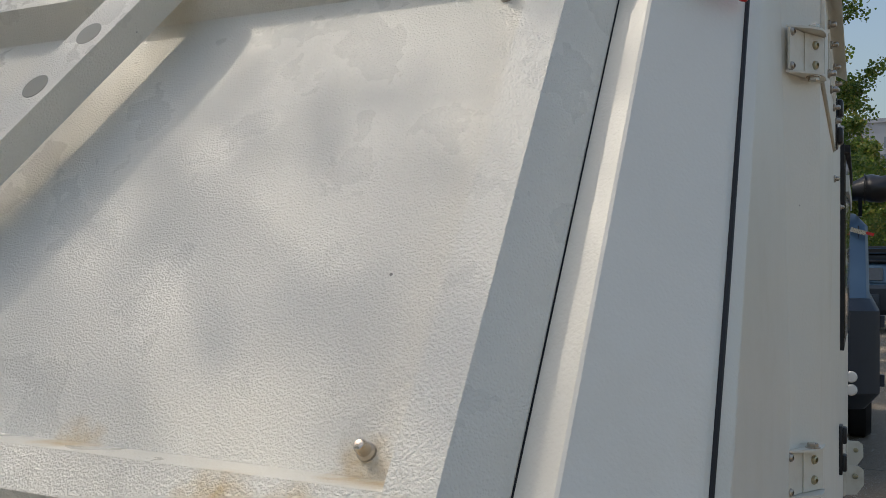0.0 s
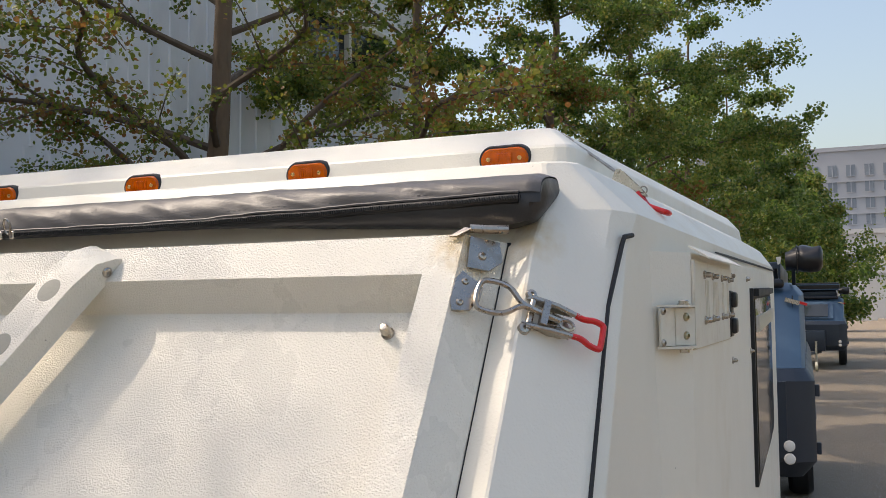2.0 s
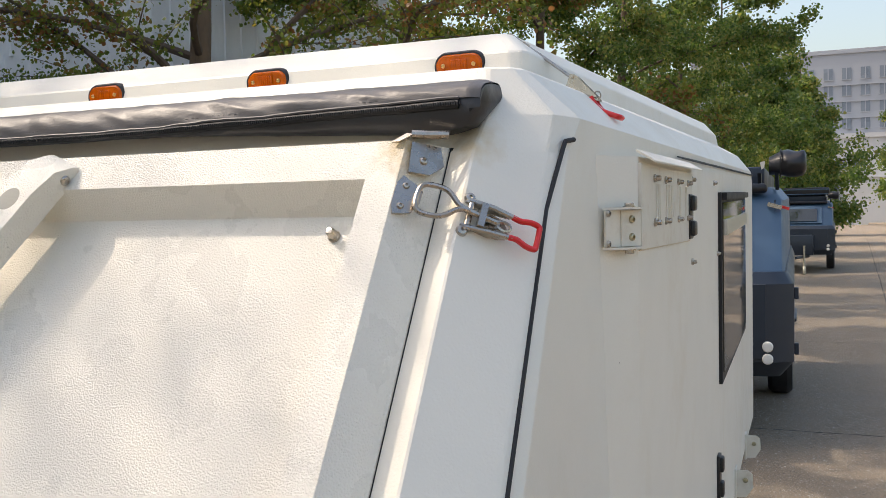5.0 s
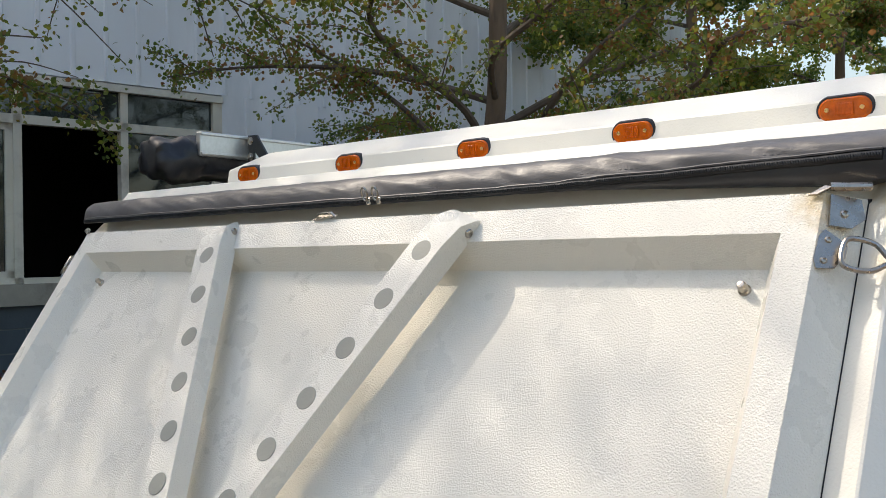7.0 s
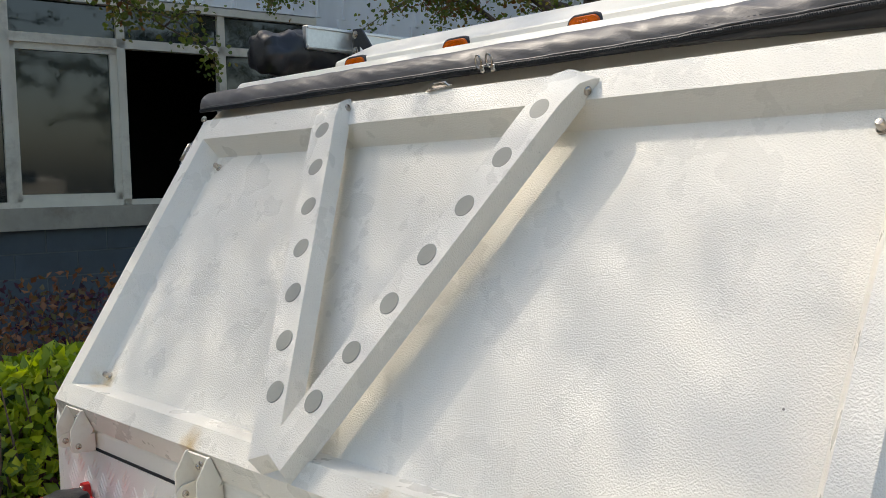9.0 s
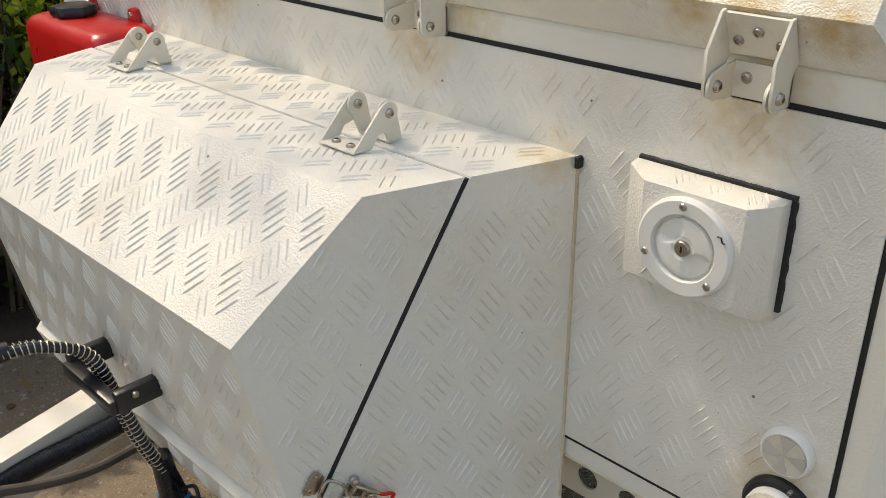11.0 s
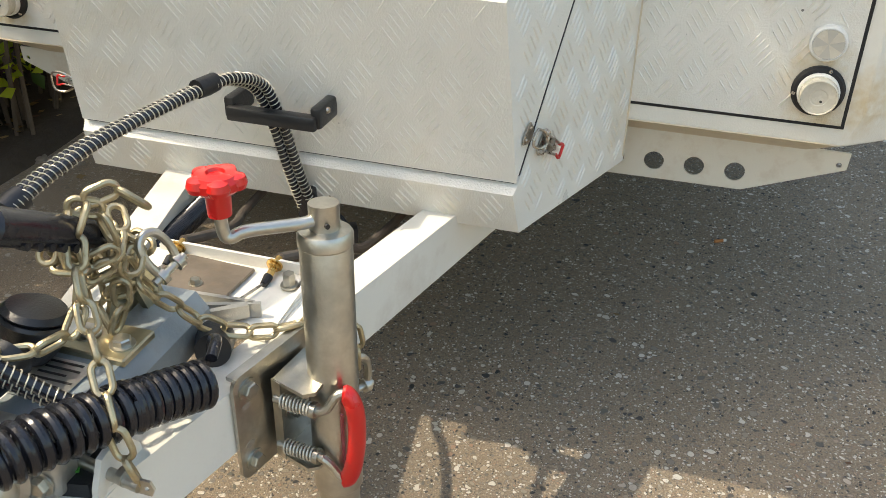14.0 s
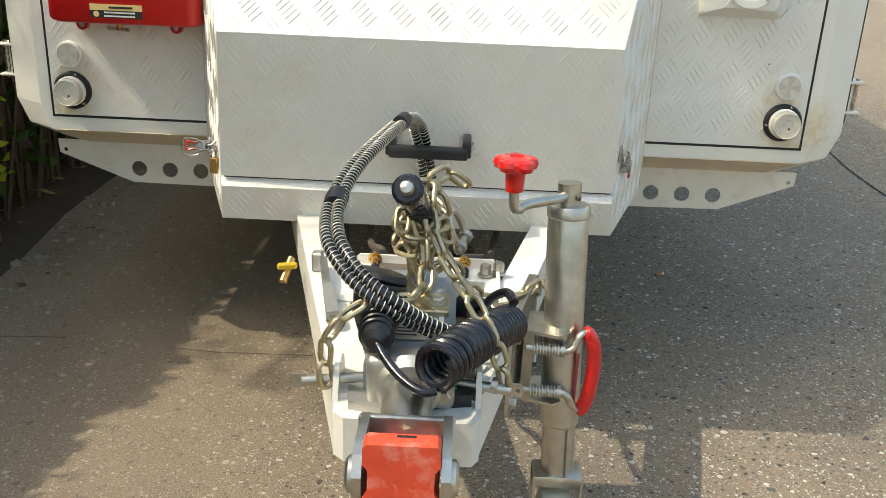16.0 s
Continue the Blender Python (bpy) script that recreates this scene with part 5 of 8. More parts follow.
# ---- the long awning bag ----
bag = thing("awning_bag", (0, 0.40, 1.73), "grey and black vinyl awning bag zipped shut", "awning bag")
def bag_ring(x, k, lift):
    """Cross-section of the bag at x: a slack rounded wedge."""
    w = lambda a, f: 0.0011 * noise.noise(Vector((x * a, f, k)))
    pts = [(0.385, 1.731), (0.352, 1.733), (0.345, 1.745), (0.343, 1.757), (0.3455, 1.769), (0.352, 1.781), (0.372, 1.790), (0.410, 1.796), (0.452, 1.796), (0.470, 1.782), (0.452, 1.755)]
    sag = 0.013 * min(1.0, max(0.0, (0.82 - x) / 0.5))
    for q, f in ((0, -1.75), (1, -1.45), (2, -0.10), (3, 0.8), (4, 1.0), (5, 0.55)):
        pts[q] = (pts[q][0], pts[q][1] - sag * f)
    pts = [(0.373 + (y - 0.343) * 0.75, z) for y, z in pts]
    cy, cz = 0.420, 1.768
    return [Vector((x, cy + (y - cy) * k + 2.4 * w(9, i) + w(31, i + 20), cz + (z - cz) * k + lift + 1.6 * w(11, i + 40) + w(37, i + 60))) for i, (y, z) in enumerate(pts)]
xs_ = [-0.870 + 1.740 * i / 150 for i in range(151)]
rings = []
for i, x in enumerate(xs_):
    e = min(1.0, (0.870 - abs(x)) / 0.010)
    g_ = min(1.0, (0.870 - abs(x)) / 0.045)
    ring_pts = bag_ring(x, 0.86 + 0.14 * math.sqrt(max(0.0, e)), 0.0)
    for q in (0, 1, 2, 10):
        ring_pts[q].z += 0.016 * (1 - math.sqrt(max(0.0, g_)))
    rings.append(ring_pts)
part("bag_body", loft(rings), bag_under, bag, "black vinyl underside", sharp=60)
def flap_row(x, r):
    """The flap's outline at x, lifted in slanting folds that run down to the seam."""
    pts = smooth_path([p.copy() for p in r[4:10]], 5)
    out = []
    for k, p in enumerate(pts):
        f = k / (len(pts) - 1)
        slant = x * 15 + f * 5.0
        fold = 0.0042 * (1 - abs(noise.noise(Vector((slant, f * 1.1, 2.0)))) * 1.6) ** 3 + 0.0012 * noise.noise(Vector((x * 43 + f * 6, f * 3, 8.0)))
        fold *= min(1.0, 0.25 + f * 3.0) * max(0.0, 1 - f * 1.5) * min(1.0, (0.870 - abs(x)) / 0.02)
        out.append(p + Vector((0, -0.72, 0.69)) * (0.0016 + fold))
    return out
flap = bmesh.new()
fine_rows = []
for i in range(150):
    for q in (0.0, 0.5):
        x = xs_[i] + q * (xs_[i + 1] - xs_[i])
        fine_rows.append(flap_row(x, [a.lerp(b, q) for a, b in zip(rings[i], rings[i + 1])]))
fine_rows.append(flap_row(xs_[150], rings[150]))
loft(fine_rows, flap, cap=False, closed=False)
part("bag_flap", flap, bag_grey, bag, "dull grey vinyl upper flap with slack folds", sharp=70)
part("zip_tape", tube([r[3] * 0.5 + r[4] * 0.5 + Vector((0, -0.0012, 0)) for r in rings[2:-2]], 0.0058, 8), black_plastic, bag)
teeth = bmesh.new()
for i in range(560):
    x = -0.85 + 1.70 * i / 559
    j = min(149, int((x + 0.870) / 1.740 * 150))
    c = (rings[j][3] * 0.45 + rings[j][4] * 0.55)
    block((x, c.y - 0.0068, c.z), (0.0015, 0.0026, 0.0040), bm=teeth)
tagged(part("zip_teeth", teeth, black_plastic, bag), kind="stuff")
stitch = bmesh.new()
for i in range(200):
    x = -0.84 + 1.68 * i / 199
    j = min(149, int((x + 0.870) / 1.740 * 150))
    c = rings[j][4] * 0.55 + rings[j][5] * 0.45
    block((x, c.y - 0.0018, c.z + 0.0010), (0.0040, 0.0008, 0.0008), bm=stitch)
tagged(part("stitching", stitch, bag_grey, bag), kind="stuff")
part("piping", tube([r[4] + Vector((0, -0.003, 0.0015)) for r in rings[2:-2]], 0.0019, 6), bag_grey, bag)
for x in (0.062, 0.086):
    j = int((x + 0.870) / 1.740 * 150)
    c = rings[j][3] + Vector((0, -0.006, 0.004))
    pull = part("zip_pull", soften(block(c, (0.010, 0.006, 0.012)), 0.002, 1), steel, bag)
    part("pull_ring", tube([c + Vector((0.006 * math.cos(a) - 0.004, -0.006 - 0.003 * math.sin(a), 0.012 + 0.011 * math.sin(a))) for a in [2 * math.pi * k / 16 for k in range(16)]], 0.0016, 6, closed=True), steel, pull)

# ---- rolled side awning on the far roof edge ----
aw = thing("side_awning", (-0.98, 2.0, 1.90), "rolled awning in black cover with aluminium rail", "awning")
ro = []
for i in range(110):
    y = 0.625 + 2.9 * (i / 109) ** 1.3
    k = (0.62, 0.86, 0.97)[i] if i < 3 else 1.0
    fat = 1.10 if y < 0.74 else 1.0
    ro.append([Vector((-0.985 + k * fat * 0.058 * math.cos(a) + (0.006 + 0.012 * (y < 0.80)) * noise.noise(Vector((y * 22, math.cos(a) * 1.8, math.sin(a) * 1.8))), y + 0.012 * noise.noise(Vector((a * 2, 3, 1))) * (i < 3), 1.928 + k * fat * 0.056 * math.sin(a) + (0.007 + 0.012 * (y < 0.80)) * noise.noise(Vector((y * 21, math.cos(a) * 1.8 + 5, math.sin(a) * 1.8))))) for a in [2 * math.pi * q / 24 for q in range(24)]])
part("awning_roll", loft(ro), bag_black, aw, "black vinyl awning roll", sharp=70)
rail_ = part("awning_rail", soften(block((-0.918, 2.10, 1.966), (0.022, 2.74, 0.064)), 0.003, 1), alu, aw, "brushed aluminium awning rail")
for z in (1.992, 1.941):
    part("rail_lip", soften(block((-0.905, 2.10, z), (0.008, 2.74, 0.007)), 0.001, 1), alu, rail_)
for y in (0.885, 1.165, 2.3, 3.2):
    brk = part("awning_bracket", plate([(-0.904, 1.905), (-0.880, 1.905), (-0.880, 1.955), (-0.836, 1.915), (-0.800, 1.882), (-0.790, 1.882), (-0.790, 1.895), (-0.868, 1.998), (-0.904, 2.0)], [], 0.006, lambda a, b, d: Vector((a, y + d, b))), black_plastic, aw, "black steel awning bracket")
    for z in (1.984, 1.940):
        part("bolt", hex_head((-0.893, y - 0.001, z), (0, -1, 0), 0.008, 0.006), steel, brk)

# ---- drawbar ----
draw = thing("drawbar", (0.02, -0.6, 0.40), "white painted steel A-frame drawbar", "drawbar")
def rail(x0, y0, x1, y1, name="drawbar_rail"):
    a, b = Vector((x0, y0, 0)), Vector((x1, y1, 0))
    sd = Vector((b - a).normalized().cross(Vector((0, 0, 1)))) * 0.026
    ring = lambda p: [p + sd + Vector((0, 0, 0.374)), p - sd + Vector((0, 0, 0.374)), p - sd + Vector((0, 0, 0.462)), p + sd + Vector((0, 0, 0.462))]
    bm = loft([ring(a), ring(b)])
    return part(name, soften(bm, 0.011, 4, 30), frame_white, draw, sharp=50)
rail(0.330, 0.0, 0.090, -1.000)
rail(-0.285, 0.0, -0.040, -1.000)
# nose: side cheeks, floor and front lip
nose = part("nose_channel", soften(loft([[Vector(p) for p in ((-0.066, -0.90, z), (0.124, -0.90, z), (0.117, -1.036, z), (0.108, -1.050, z), (-0.048, -1.050, z), (-0.062, -1.036, z))] for z in (0.396, 0.456)]), 0.006, 2, 20), frame_white, draw, "rounded white nose of the drawbar")
for x, t in ((-0.066, 0.007), (0.110, 0.007)):
    part("nose_cheek", prism([(x, -0.93, 0.40), (x, -1.02, 0.40), (x, -1.012, 0.470), (x, -0.998, 0.498), (x, -0.975, 0.503), (x, -0.955, 0.492), (x, -0.94, 0.470)], (t, 0, 0), bevel=0.0015), frame_white, nose)
# tray with upturned edge behind the coupling
tray = part("tray", soften(block((0.028, -0.655, 0.463), (0.250, 0.155, 0.005)), 0.001, 1), frame_white, draw, "white steel tray between the rails")
part("tray_edge", prism([(-0.088, -0.582, 0.462), (0.142, -0.582, 0.462), (0.148, -0.582, 0.470), (0.142, -0.582, 0.482), (0.062, -0.582, 0.482), (-0.080, -0.582, 0.482), (-0.088, -0.582, 0.474)], (0, 0.005, 0), bevel=0.001), frame_white, tray)
part("tray_side", prism([(0.146, -0.577, 0.465), (0.146, -0.577, 0.480), (0.146, -0.62, 0.474), (0.146, -0.70, 0.467)], (0.005, 0, 0)), frame_white, tray)
part("cover_plate", soften(block((0.005, -0.642, 0.4695), (0.120, 0.100, 0.005), Matrix.Rotation(radians(-3), 3, "Z")), 0.001, 1), mat("bare_steel_plate", (0.22, 0.18, 0.14), 0.5, 0.5, bump=0.0004, bump_scale=120, vary=0.2, vary_scale=20, stain=(0.30, 0.2, 0.12), stain_amount=0.5, stain_scale=14), tray)
part("plate_bolt", hex_head((0.012, -0.655, 0.472), (0, 0, 1), 0.007, 0.008), zinc, tray)
part("angle_iron", soften(prism([(-0.05, -0.700, 0.466), (0.115, -0.690, 0.466), (0.115, -0.684, 0.466), (-0.05, -0.694, 0.466)], (0, 0, 0.020)), 0.001, 1), cast_alu, tray)
part("angle_iron", soften(prism([(-0.02, -0.745, 0.466), (0.125, -0.690, 0.466), (0.123, -0.684, 0.466), (-0.022, -0.739, 0.466)], (0, 0, 0.020)), 0.001, 1), cast_alu, tray)
for x in (-0.055, 0.093):
    ad = part("cable_adjuster", cyl((x, -0.572, 0.480), (x + 0.002, -0.612, 0.472), 0.005, 12), brass, tray, "brass brake cable adjuster")
    part("adjuster_nut", hex_head((x + 0.0005, -0.588, 0.478), (0, -1, -0.3), 0.0085, 0.006), brass, ad)
    part("rubber_boot", cyl((x + 0.002, -0.610, 0.473), (x + 0.003, -0.626, 0.470), 0.0065, 12, 0.005), seal_black, ad)
    part("inner_cable", cyl((x + 0.003, -0.622, 0.471), (x + 0.004 - 0.02, -0.70, 0.472), 0.002, 8), steel, ad)
for x, y in ((0.128, -0.615), (0.150, -0.605)):
    part("lock_nut", hex_head((x, y, 0.470), (0, 0, 1), 0.009, 0.018), zinc, tray)
# brake cables under the box
for pts in ([(-0.055, -0.572, 0.480), (-0.05, -0.50, 0.455), (-0.06, -0.42, 0.43), (-0.09, -0.30, 0.41), (-0.12, 0.2, 0.40)], [(0.093, -0.572, 0.480), (0.105, -0.50, 0.452), (0.125, -0.42, 0.422), (0.15, -0.33, 0.402), (0.20, 0.2, 0.40)]):
    part("brake_cable", tube(smooth_path(pts, 8), 0.0075, 10), mat("dusty_cable", (0.10, 0.08, 0.065), 0.7, vary=0.2, vary_scale=20), draw)
part("loom", tube(smooth_path([(-0.12, -0.58, 0.43), (-0.13, -0.50, 0.43), (-0.145, -0.35, 0.425), (-0.19, -0.05, 0.425)], 8), 0.017, 14), black_gloss, draw, "black corrugated loom along the rail")
part("loom_ribs", helix(smooth_path([(-0.12, -0.58, 0.43), (-0.13, -0.50, 0.43), (-0.145, -0.35, 0.425), (-0.17, -0.18, 0.425)], 8), 0.0172, 0.004, 0.0013, 4), black_gloss, draw)
part("junction_block", soften(block((0.095, -0.345, 0.40), (0.034, 0.026, 0.028), Matrix.Rotation(0.5, 3, "Z")), 0.003, 2), black_plastic, draw)
part("junction_wire", tube(smooth_path([(0.05, -0.345, 0.41), (0.075, -0.335, 0.425), (0.095, -0.34, 0.412)], 6), 0.003, 8), black_plastic, draw)

# ---- overrun coupling ----
coup = thing("overrun_coupling", (0.025, -1.0, 0.44), "cast overrun coupling with bolted shaft housing", "coupling")
part("coupling_body", soften(loft([[Vector((x, y, z)) for x, z in ((-0.030, 0.462), (0.082, 0.462), (0.082, 0.500), (0.066, 0.520), (-0.014, 0.520), (-0.030, 0.500))] for y in (-0.735, -0.995)]), 0.004, 2, 20), mat("grey_blue_casting", (0.30, 0.34, 0.36), 0.5, 0.35, bump=0.0008, bump_scale=140, vary=0.1, vary_scale=14, stain=(0.22, 0.18, 0.13), stain_amount=0.5, stain_scale=14), coup)
part("bearing_block", soften(block((0.030, -1.008, 0.492), (0.108, 0.040, 0.068)), 0.010, 3), cast_alu, coup)
part("flange", soften(block((0.030, -0.86, 0.523), (0.085, 0.060, 0.010)), 0.002, 1), brass_zinc, coup)
for x, y, z in ((-0.014, -1.005, 0.527), (0.074, -1.005, 0.527), (0.008, -0.86, 0.529), (0.055, -0.865, 0.529)):
    part("bolt", hex_head((x, y, z), (0, 0, 1), 0.0105, 0.009), zinc, coup)
part("bolt", hex_head((0.070, -1.030, 0.482), (0, -1, 0), 0.010, 0.009), zinc, coup)
dp = part("data_plate", prism([(-0.020, -0.90, 0.5215), (0.045, -0.90, 0.5215), (0.045, -0.965, 0.5215), (-0.020, -0.965, 0.5215)], (0, 0, 0.001)), alu, coup)
for i in range(6):
    part("plate_line", block((0.012 + (0.004 if i % 2 else -0.002), -0.906 - 0.0095 * i, 0.5229), (0.050 - 0.008 * (i % 3), 0.0028, 0.0006)), label_black, dp)
part("draw_shaft", cyl((0.029, -1.02, 0.486), (0.027, -1.116, 0.476), 0.030, 28), zinc, coup)
part("shaft_boot", lathe([(0.036, 0), (0.040, 0.008), (0.034, 0.013), (0.039, 0.02), (0.033, 0.027)], (0.029, -1.020, 0.492), (0, -1, 0.06), 24), cast_alu, coup)
part("side_lever", soften(prism([(-0.050, -0.985, 0.430), (0.02, -1.02, 0.430), (0.025, -1.045, 0.430), (-0.045, -1.030, 0.430)], (0, 0, 0.036)), 0.006, 2), cast_alu, coup)
part("lower_wedge", soften(prism([(0.068, -0.95, 0.443), (0.112, -0.94, 0.443), (0.105, -1.01, 0.443), (0.060, -1.02, 0.443)], (0, 0, 0.030)), 0.003, 1), black_plastic, coup)
part("wedge_tag", block((0.072, -0.990, 0.475), (0.018, 0.030, 0.002), Matrix.Rotation(0.5, 3, "Z")), mat("green_tape", (0.08, 0.35, 0.05), 0.5), coup)

# ---- red articulated coupling head ----
head = thing("coupling_head", (0.028, -1.17, 0.44), "galvanised coupling yoke holding a red polymer block", "coupling head")
yoke = part("yoke", soften(block((0.029, -1.118, 0.470), (0.102, 0.011, 0.070)), 0.004, 2), zinc, head)
for s in (1, -1):
    x = 0.032 + s * 0.0455
    arm = soften(prism([(x - 0.005, -1.112, 0.504), (x - 0.005, -1.176, 0.513), (x - 0.005, -1.203, 0.509), (x - 0.005, -1.217, 0.490), (x - 0.005, -1.215, 0.466), (x - 0.005, -1.193, 0.448), (x - 0.005, -1.112, 0.440)], (0.010, 0, 0)), 0.003, 2)
    part("yoke_arm", arm, zinc, yoke)
    part("pin_head", lathe([(0.020, 0), (0.020, 0.005), (0.016, 0.008), (0.006, 0.0085), (0.0055, 0.005), (0.001, 0.005)], (x + s * 0.005, -1.192, 0.478), (s, 0, 0), 24), zinc, yoke)
wedge = [(-0.0060, 0.446), (0.0700, 0.446), (0.0715, 0.452), (0.0715, 0.466), (0.0660, 0.476), (0.0660, 0.499), (0.0715, 0.506), (0.0715, 0.524), (0.0675, 0.529), (-0.0035, 0.529), (-0.0075, 0.524), (-0.0075, 0.506), (-0.0020, 0.499), (-0.0020, 0.476), (-0.0075, 0.466), (-0.0075, 0.452)]
part("coupling_block", soften(loft([[Vector((x, y - 0.06 * (0.529 - z) * k, z)) for x, z in wedge] for y, k in ((-1.215, 1), (-1.192, 0))]), 0.0025, 2, 20), red_block, head, "worn red polymer block")
part("block_groove", soften(block((0.036, -1.1970, 0.5290), (0.020, 0.004, 0.0015)), 0.0005, 1), seal_black, head)
part("yoke_lining", soften(block((0.032, -1.152, 0.462), (0.078, 0.062, 0.046)), 0.003, 1), red_paint_and_reflection, head, "red paint worn inside the yoke")
part("grease_nipple", lathe([(0.012, 0), (0.012, 0.005), (0.009, 0.009), (0.004, 0.010), (0.001, 0.0105)], (0.036, -1.150, 0.485), (0, 0, 1), 16), zinc, head)

# ---- handbrake ----
brake = thing("handbrake", (0.03, -0.78, 0.50), "raised handbrake lever with black rubber grip", "handbrake")
T0, T1 = Vector((0.030, -0.842, 0.648)), Vector((0.0165, -0.966, 0.719))
dirn = (T1 - T0).normalized()
part("grip", tube([T0 - dirn * 0.012, T0, T0.lerp(T1, 0.1), T0.lerp(T1, 0.5), T0.lerp(T1, 0.86), T1 - dirn * 0.004, T1], [0.014, 0.0165, 0.018, 0.0185, 0.0195, 0.0195, 0.0155], 20), black_gloss, brake, "ribbed black rubber grip")
for i in range(5):
    c = T0.lerp(T1, 0.35 + 0.11 * i) + Vector((0.004, -0.002, -0.016))
    part("grip_rib", cyl(c - Vector((0.012, 0, 0)), c + Vector((0.012, 0, 0)), 0.0045, 10), black_gloss, brake)
part("button", lathe([(0.0095, 0), (0.0095, 0.006), (0.007, 0.011), (0.002, 0.0125)], T1 - dirn * 0.001, dirn, 18), zinc, brake)
part("lever", prism([T0 + Vector((-0.004, 0.012, 0.012)), T0 + Vector((-0.004, -0.010, -0.014)), (0.026, -0.808, 0.575), (0.026, -0.778, 0.500), (0.026, -0.745, 0.500), (0.026, -0.772, 0.590)], (0.008, 0, 0), bevel=0.0015), brass_zinc, brake)
part("quadrant", plate([(-0.84, 0.470), (-0.74, 0.470), (-0.735, 0.520), (-0.755, 0.560), (-0.79, 0.575), (-0.82, 0.560), (-0.84, 0.520)], [(-0.78, 0.50, 0.008), (-0.77, 0.53, 0.006)], 0.005, lambda a, b, d: Vector((0.012 + d, a, b))), brass_zinc, brake)
for i in range(10):
    a = radians(35 + 10 * i)
    part("tooth", block((0.0145, -0.788 + 0.047 * math.cos(a), 0.527 + 0.047 * math.sin(a)), (0.005, 0.004, 0.006), Matrix.Rotation(a, 3, "X")), brass_zinc, brake)
part("pivot", hex_head((0.035, -0.762, 0.510), (1, 0, 0), 0.010, 0.008), zinc, brake)
part("link_strut", prism([(0.040, -0.770, 0.480), (0.048, -0.770, 0.480), (0.115, -0.700, 0.470), (0.107, -0.694, 0.470)], (0, 0, 0.018)), cast_alu, brake)

# ---- jockey wheel ----
jack = thing("jockey_wheel", (0.258, -0.825, 0.0), "galvanised jockey wheel with red knob and red handle", "jockey wheel")
JA, JB = Vector((0.2385, -0.732, 0.628)), Vector((0.2510, -0.756, 0.288))
jd = (JA - JB).normalized()
part("outer_tube", tube([JB, JB + jd * 0.002, JA - jd * 0.004, JA], [0.0285, 0.030, 0.030, 0.0285], 36), zinc, jack)
part("tube_cap", tube([JA - jd * 0.012, JA - jd * 0.010, JA + jd * 0.002, JA + jd * 0.006, JA + jd * 0.008], [0.030, 0.0315, 0.0315, 0.029, 0.018], 36), zinc, jack)
JC = JB - jd * 0.085
part("inner_tube", cyl(JB + jd * 0.01, JC, 0.0255, 32), zinc, jack)
part("tube_seam", tube([JB - jd * 0.002 + Vector((0.012, -0.026, 0)), JC + Vector((0.012, -0.026, 0))], 0.002, 6), cast_alu, jack)
# red strip painted on the tube as the pull handle's reflection
part("red_reflection", block(JB + jd * 0.075 + Vector((0.019, -0.0235, 0)), (0.004, 0.003, 0.105), Matrix.Rotation(radians(-38), 3, "Z")), red_paint_and_reflection, jack)
hub_ = JA + jd * 0.008
part("crank_hub", cyl(hub_, hub_ + jd * 0.030, 0.0172, 24, bevel=0.003), zinc, jack)
part("crank_pin", cyl(hub_ + jd * 0.012 + Vector((0.010, -0.0165, 0)), hub_ + jd * 0.012 + Vector((0.0125, -0.0185, 0)), 0.003, 10), label_black, jack)
KN = Vector((0.1530, -0.800, 0.690))
part("crank_arm", tube(smooth_path([hub_ + jd * 0.016, hub_ + jd * 0.013 + Vector((-0.015, -0.018, -0.001)), Vector((0.174, -0.784, 0.648)), Vector((0.160, -0.797, 0.644)), Vector((0.1540, -0.800, 0.654)), KN], 6), 0.0072, 14), zinc, jack)
kn = part("knob", lathe([(0.009, -0.020), (0.0125, -0.018), (0.0135, 0.004), (0.016, 0.010), (0.022, 0.011), (0.0255, 0.015), (0.0255, 0.023), (0.021, 0.029), (0.010, 0.0305), (0.0085, 0.027), (0.001, 0.026)], KN, (0, 0, 1), 24), red_grip, jack, "red plastic star knob")
for i in range(5):
    a = 2 * math.pi * i / 5 + 0.3
    c = KN + Vector((0.0195 * math.cos(a), 0.0195 * math.sin(a), 0.0195))
    part("knob_lobe", lathe([(0.004, -0.0085), (0.0105, -0.006), (0.0125, 0.0), (0.0105, 0.007), (0.004, 0.0098)], c, (0, 0, 1), 16), red_grip, kn)
# clamp on the rail
def on_rail(y, out, z):
    """A place on the outer face of the drawbar rail."""
    return Vector((0.160 + 0.240 * (y + 0.826) + 0.972 * out, y - 0.233 * out, z))
def rounded(y0, y1, z0, z1, r, n=5):
    pts = []
    for cy, cz, a0 in ((y1 - r, z1 - r, 0), (y0 + r, z1 - r, 90), (y0 + r, z0 + r, 180), (y1 - r, z0 + r, 270)):
        pts += [(cy + r * math.cos(radians(a0 + 90 * k / n)), cz + r * math.sin(radians(a0 + 90 * k / n))) for k in range(n + 1)]
    return pts
cl = part("clamp_plate", soften(prism([on_rail(y, 0.0005, z) for y, z in rounded(-0.832, -0.618, 0.330, 0.480, 0.014)], Vector((0.972, -0.233, 0)) * 0.005), 0.0012, 1), zinc, jack, "galvanised clamp plate bolted along the rail")
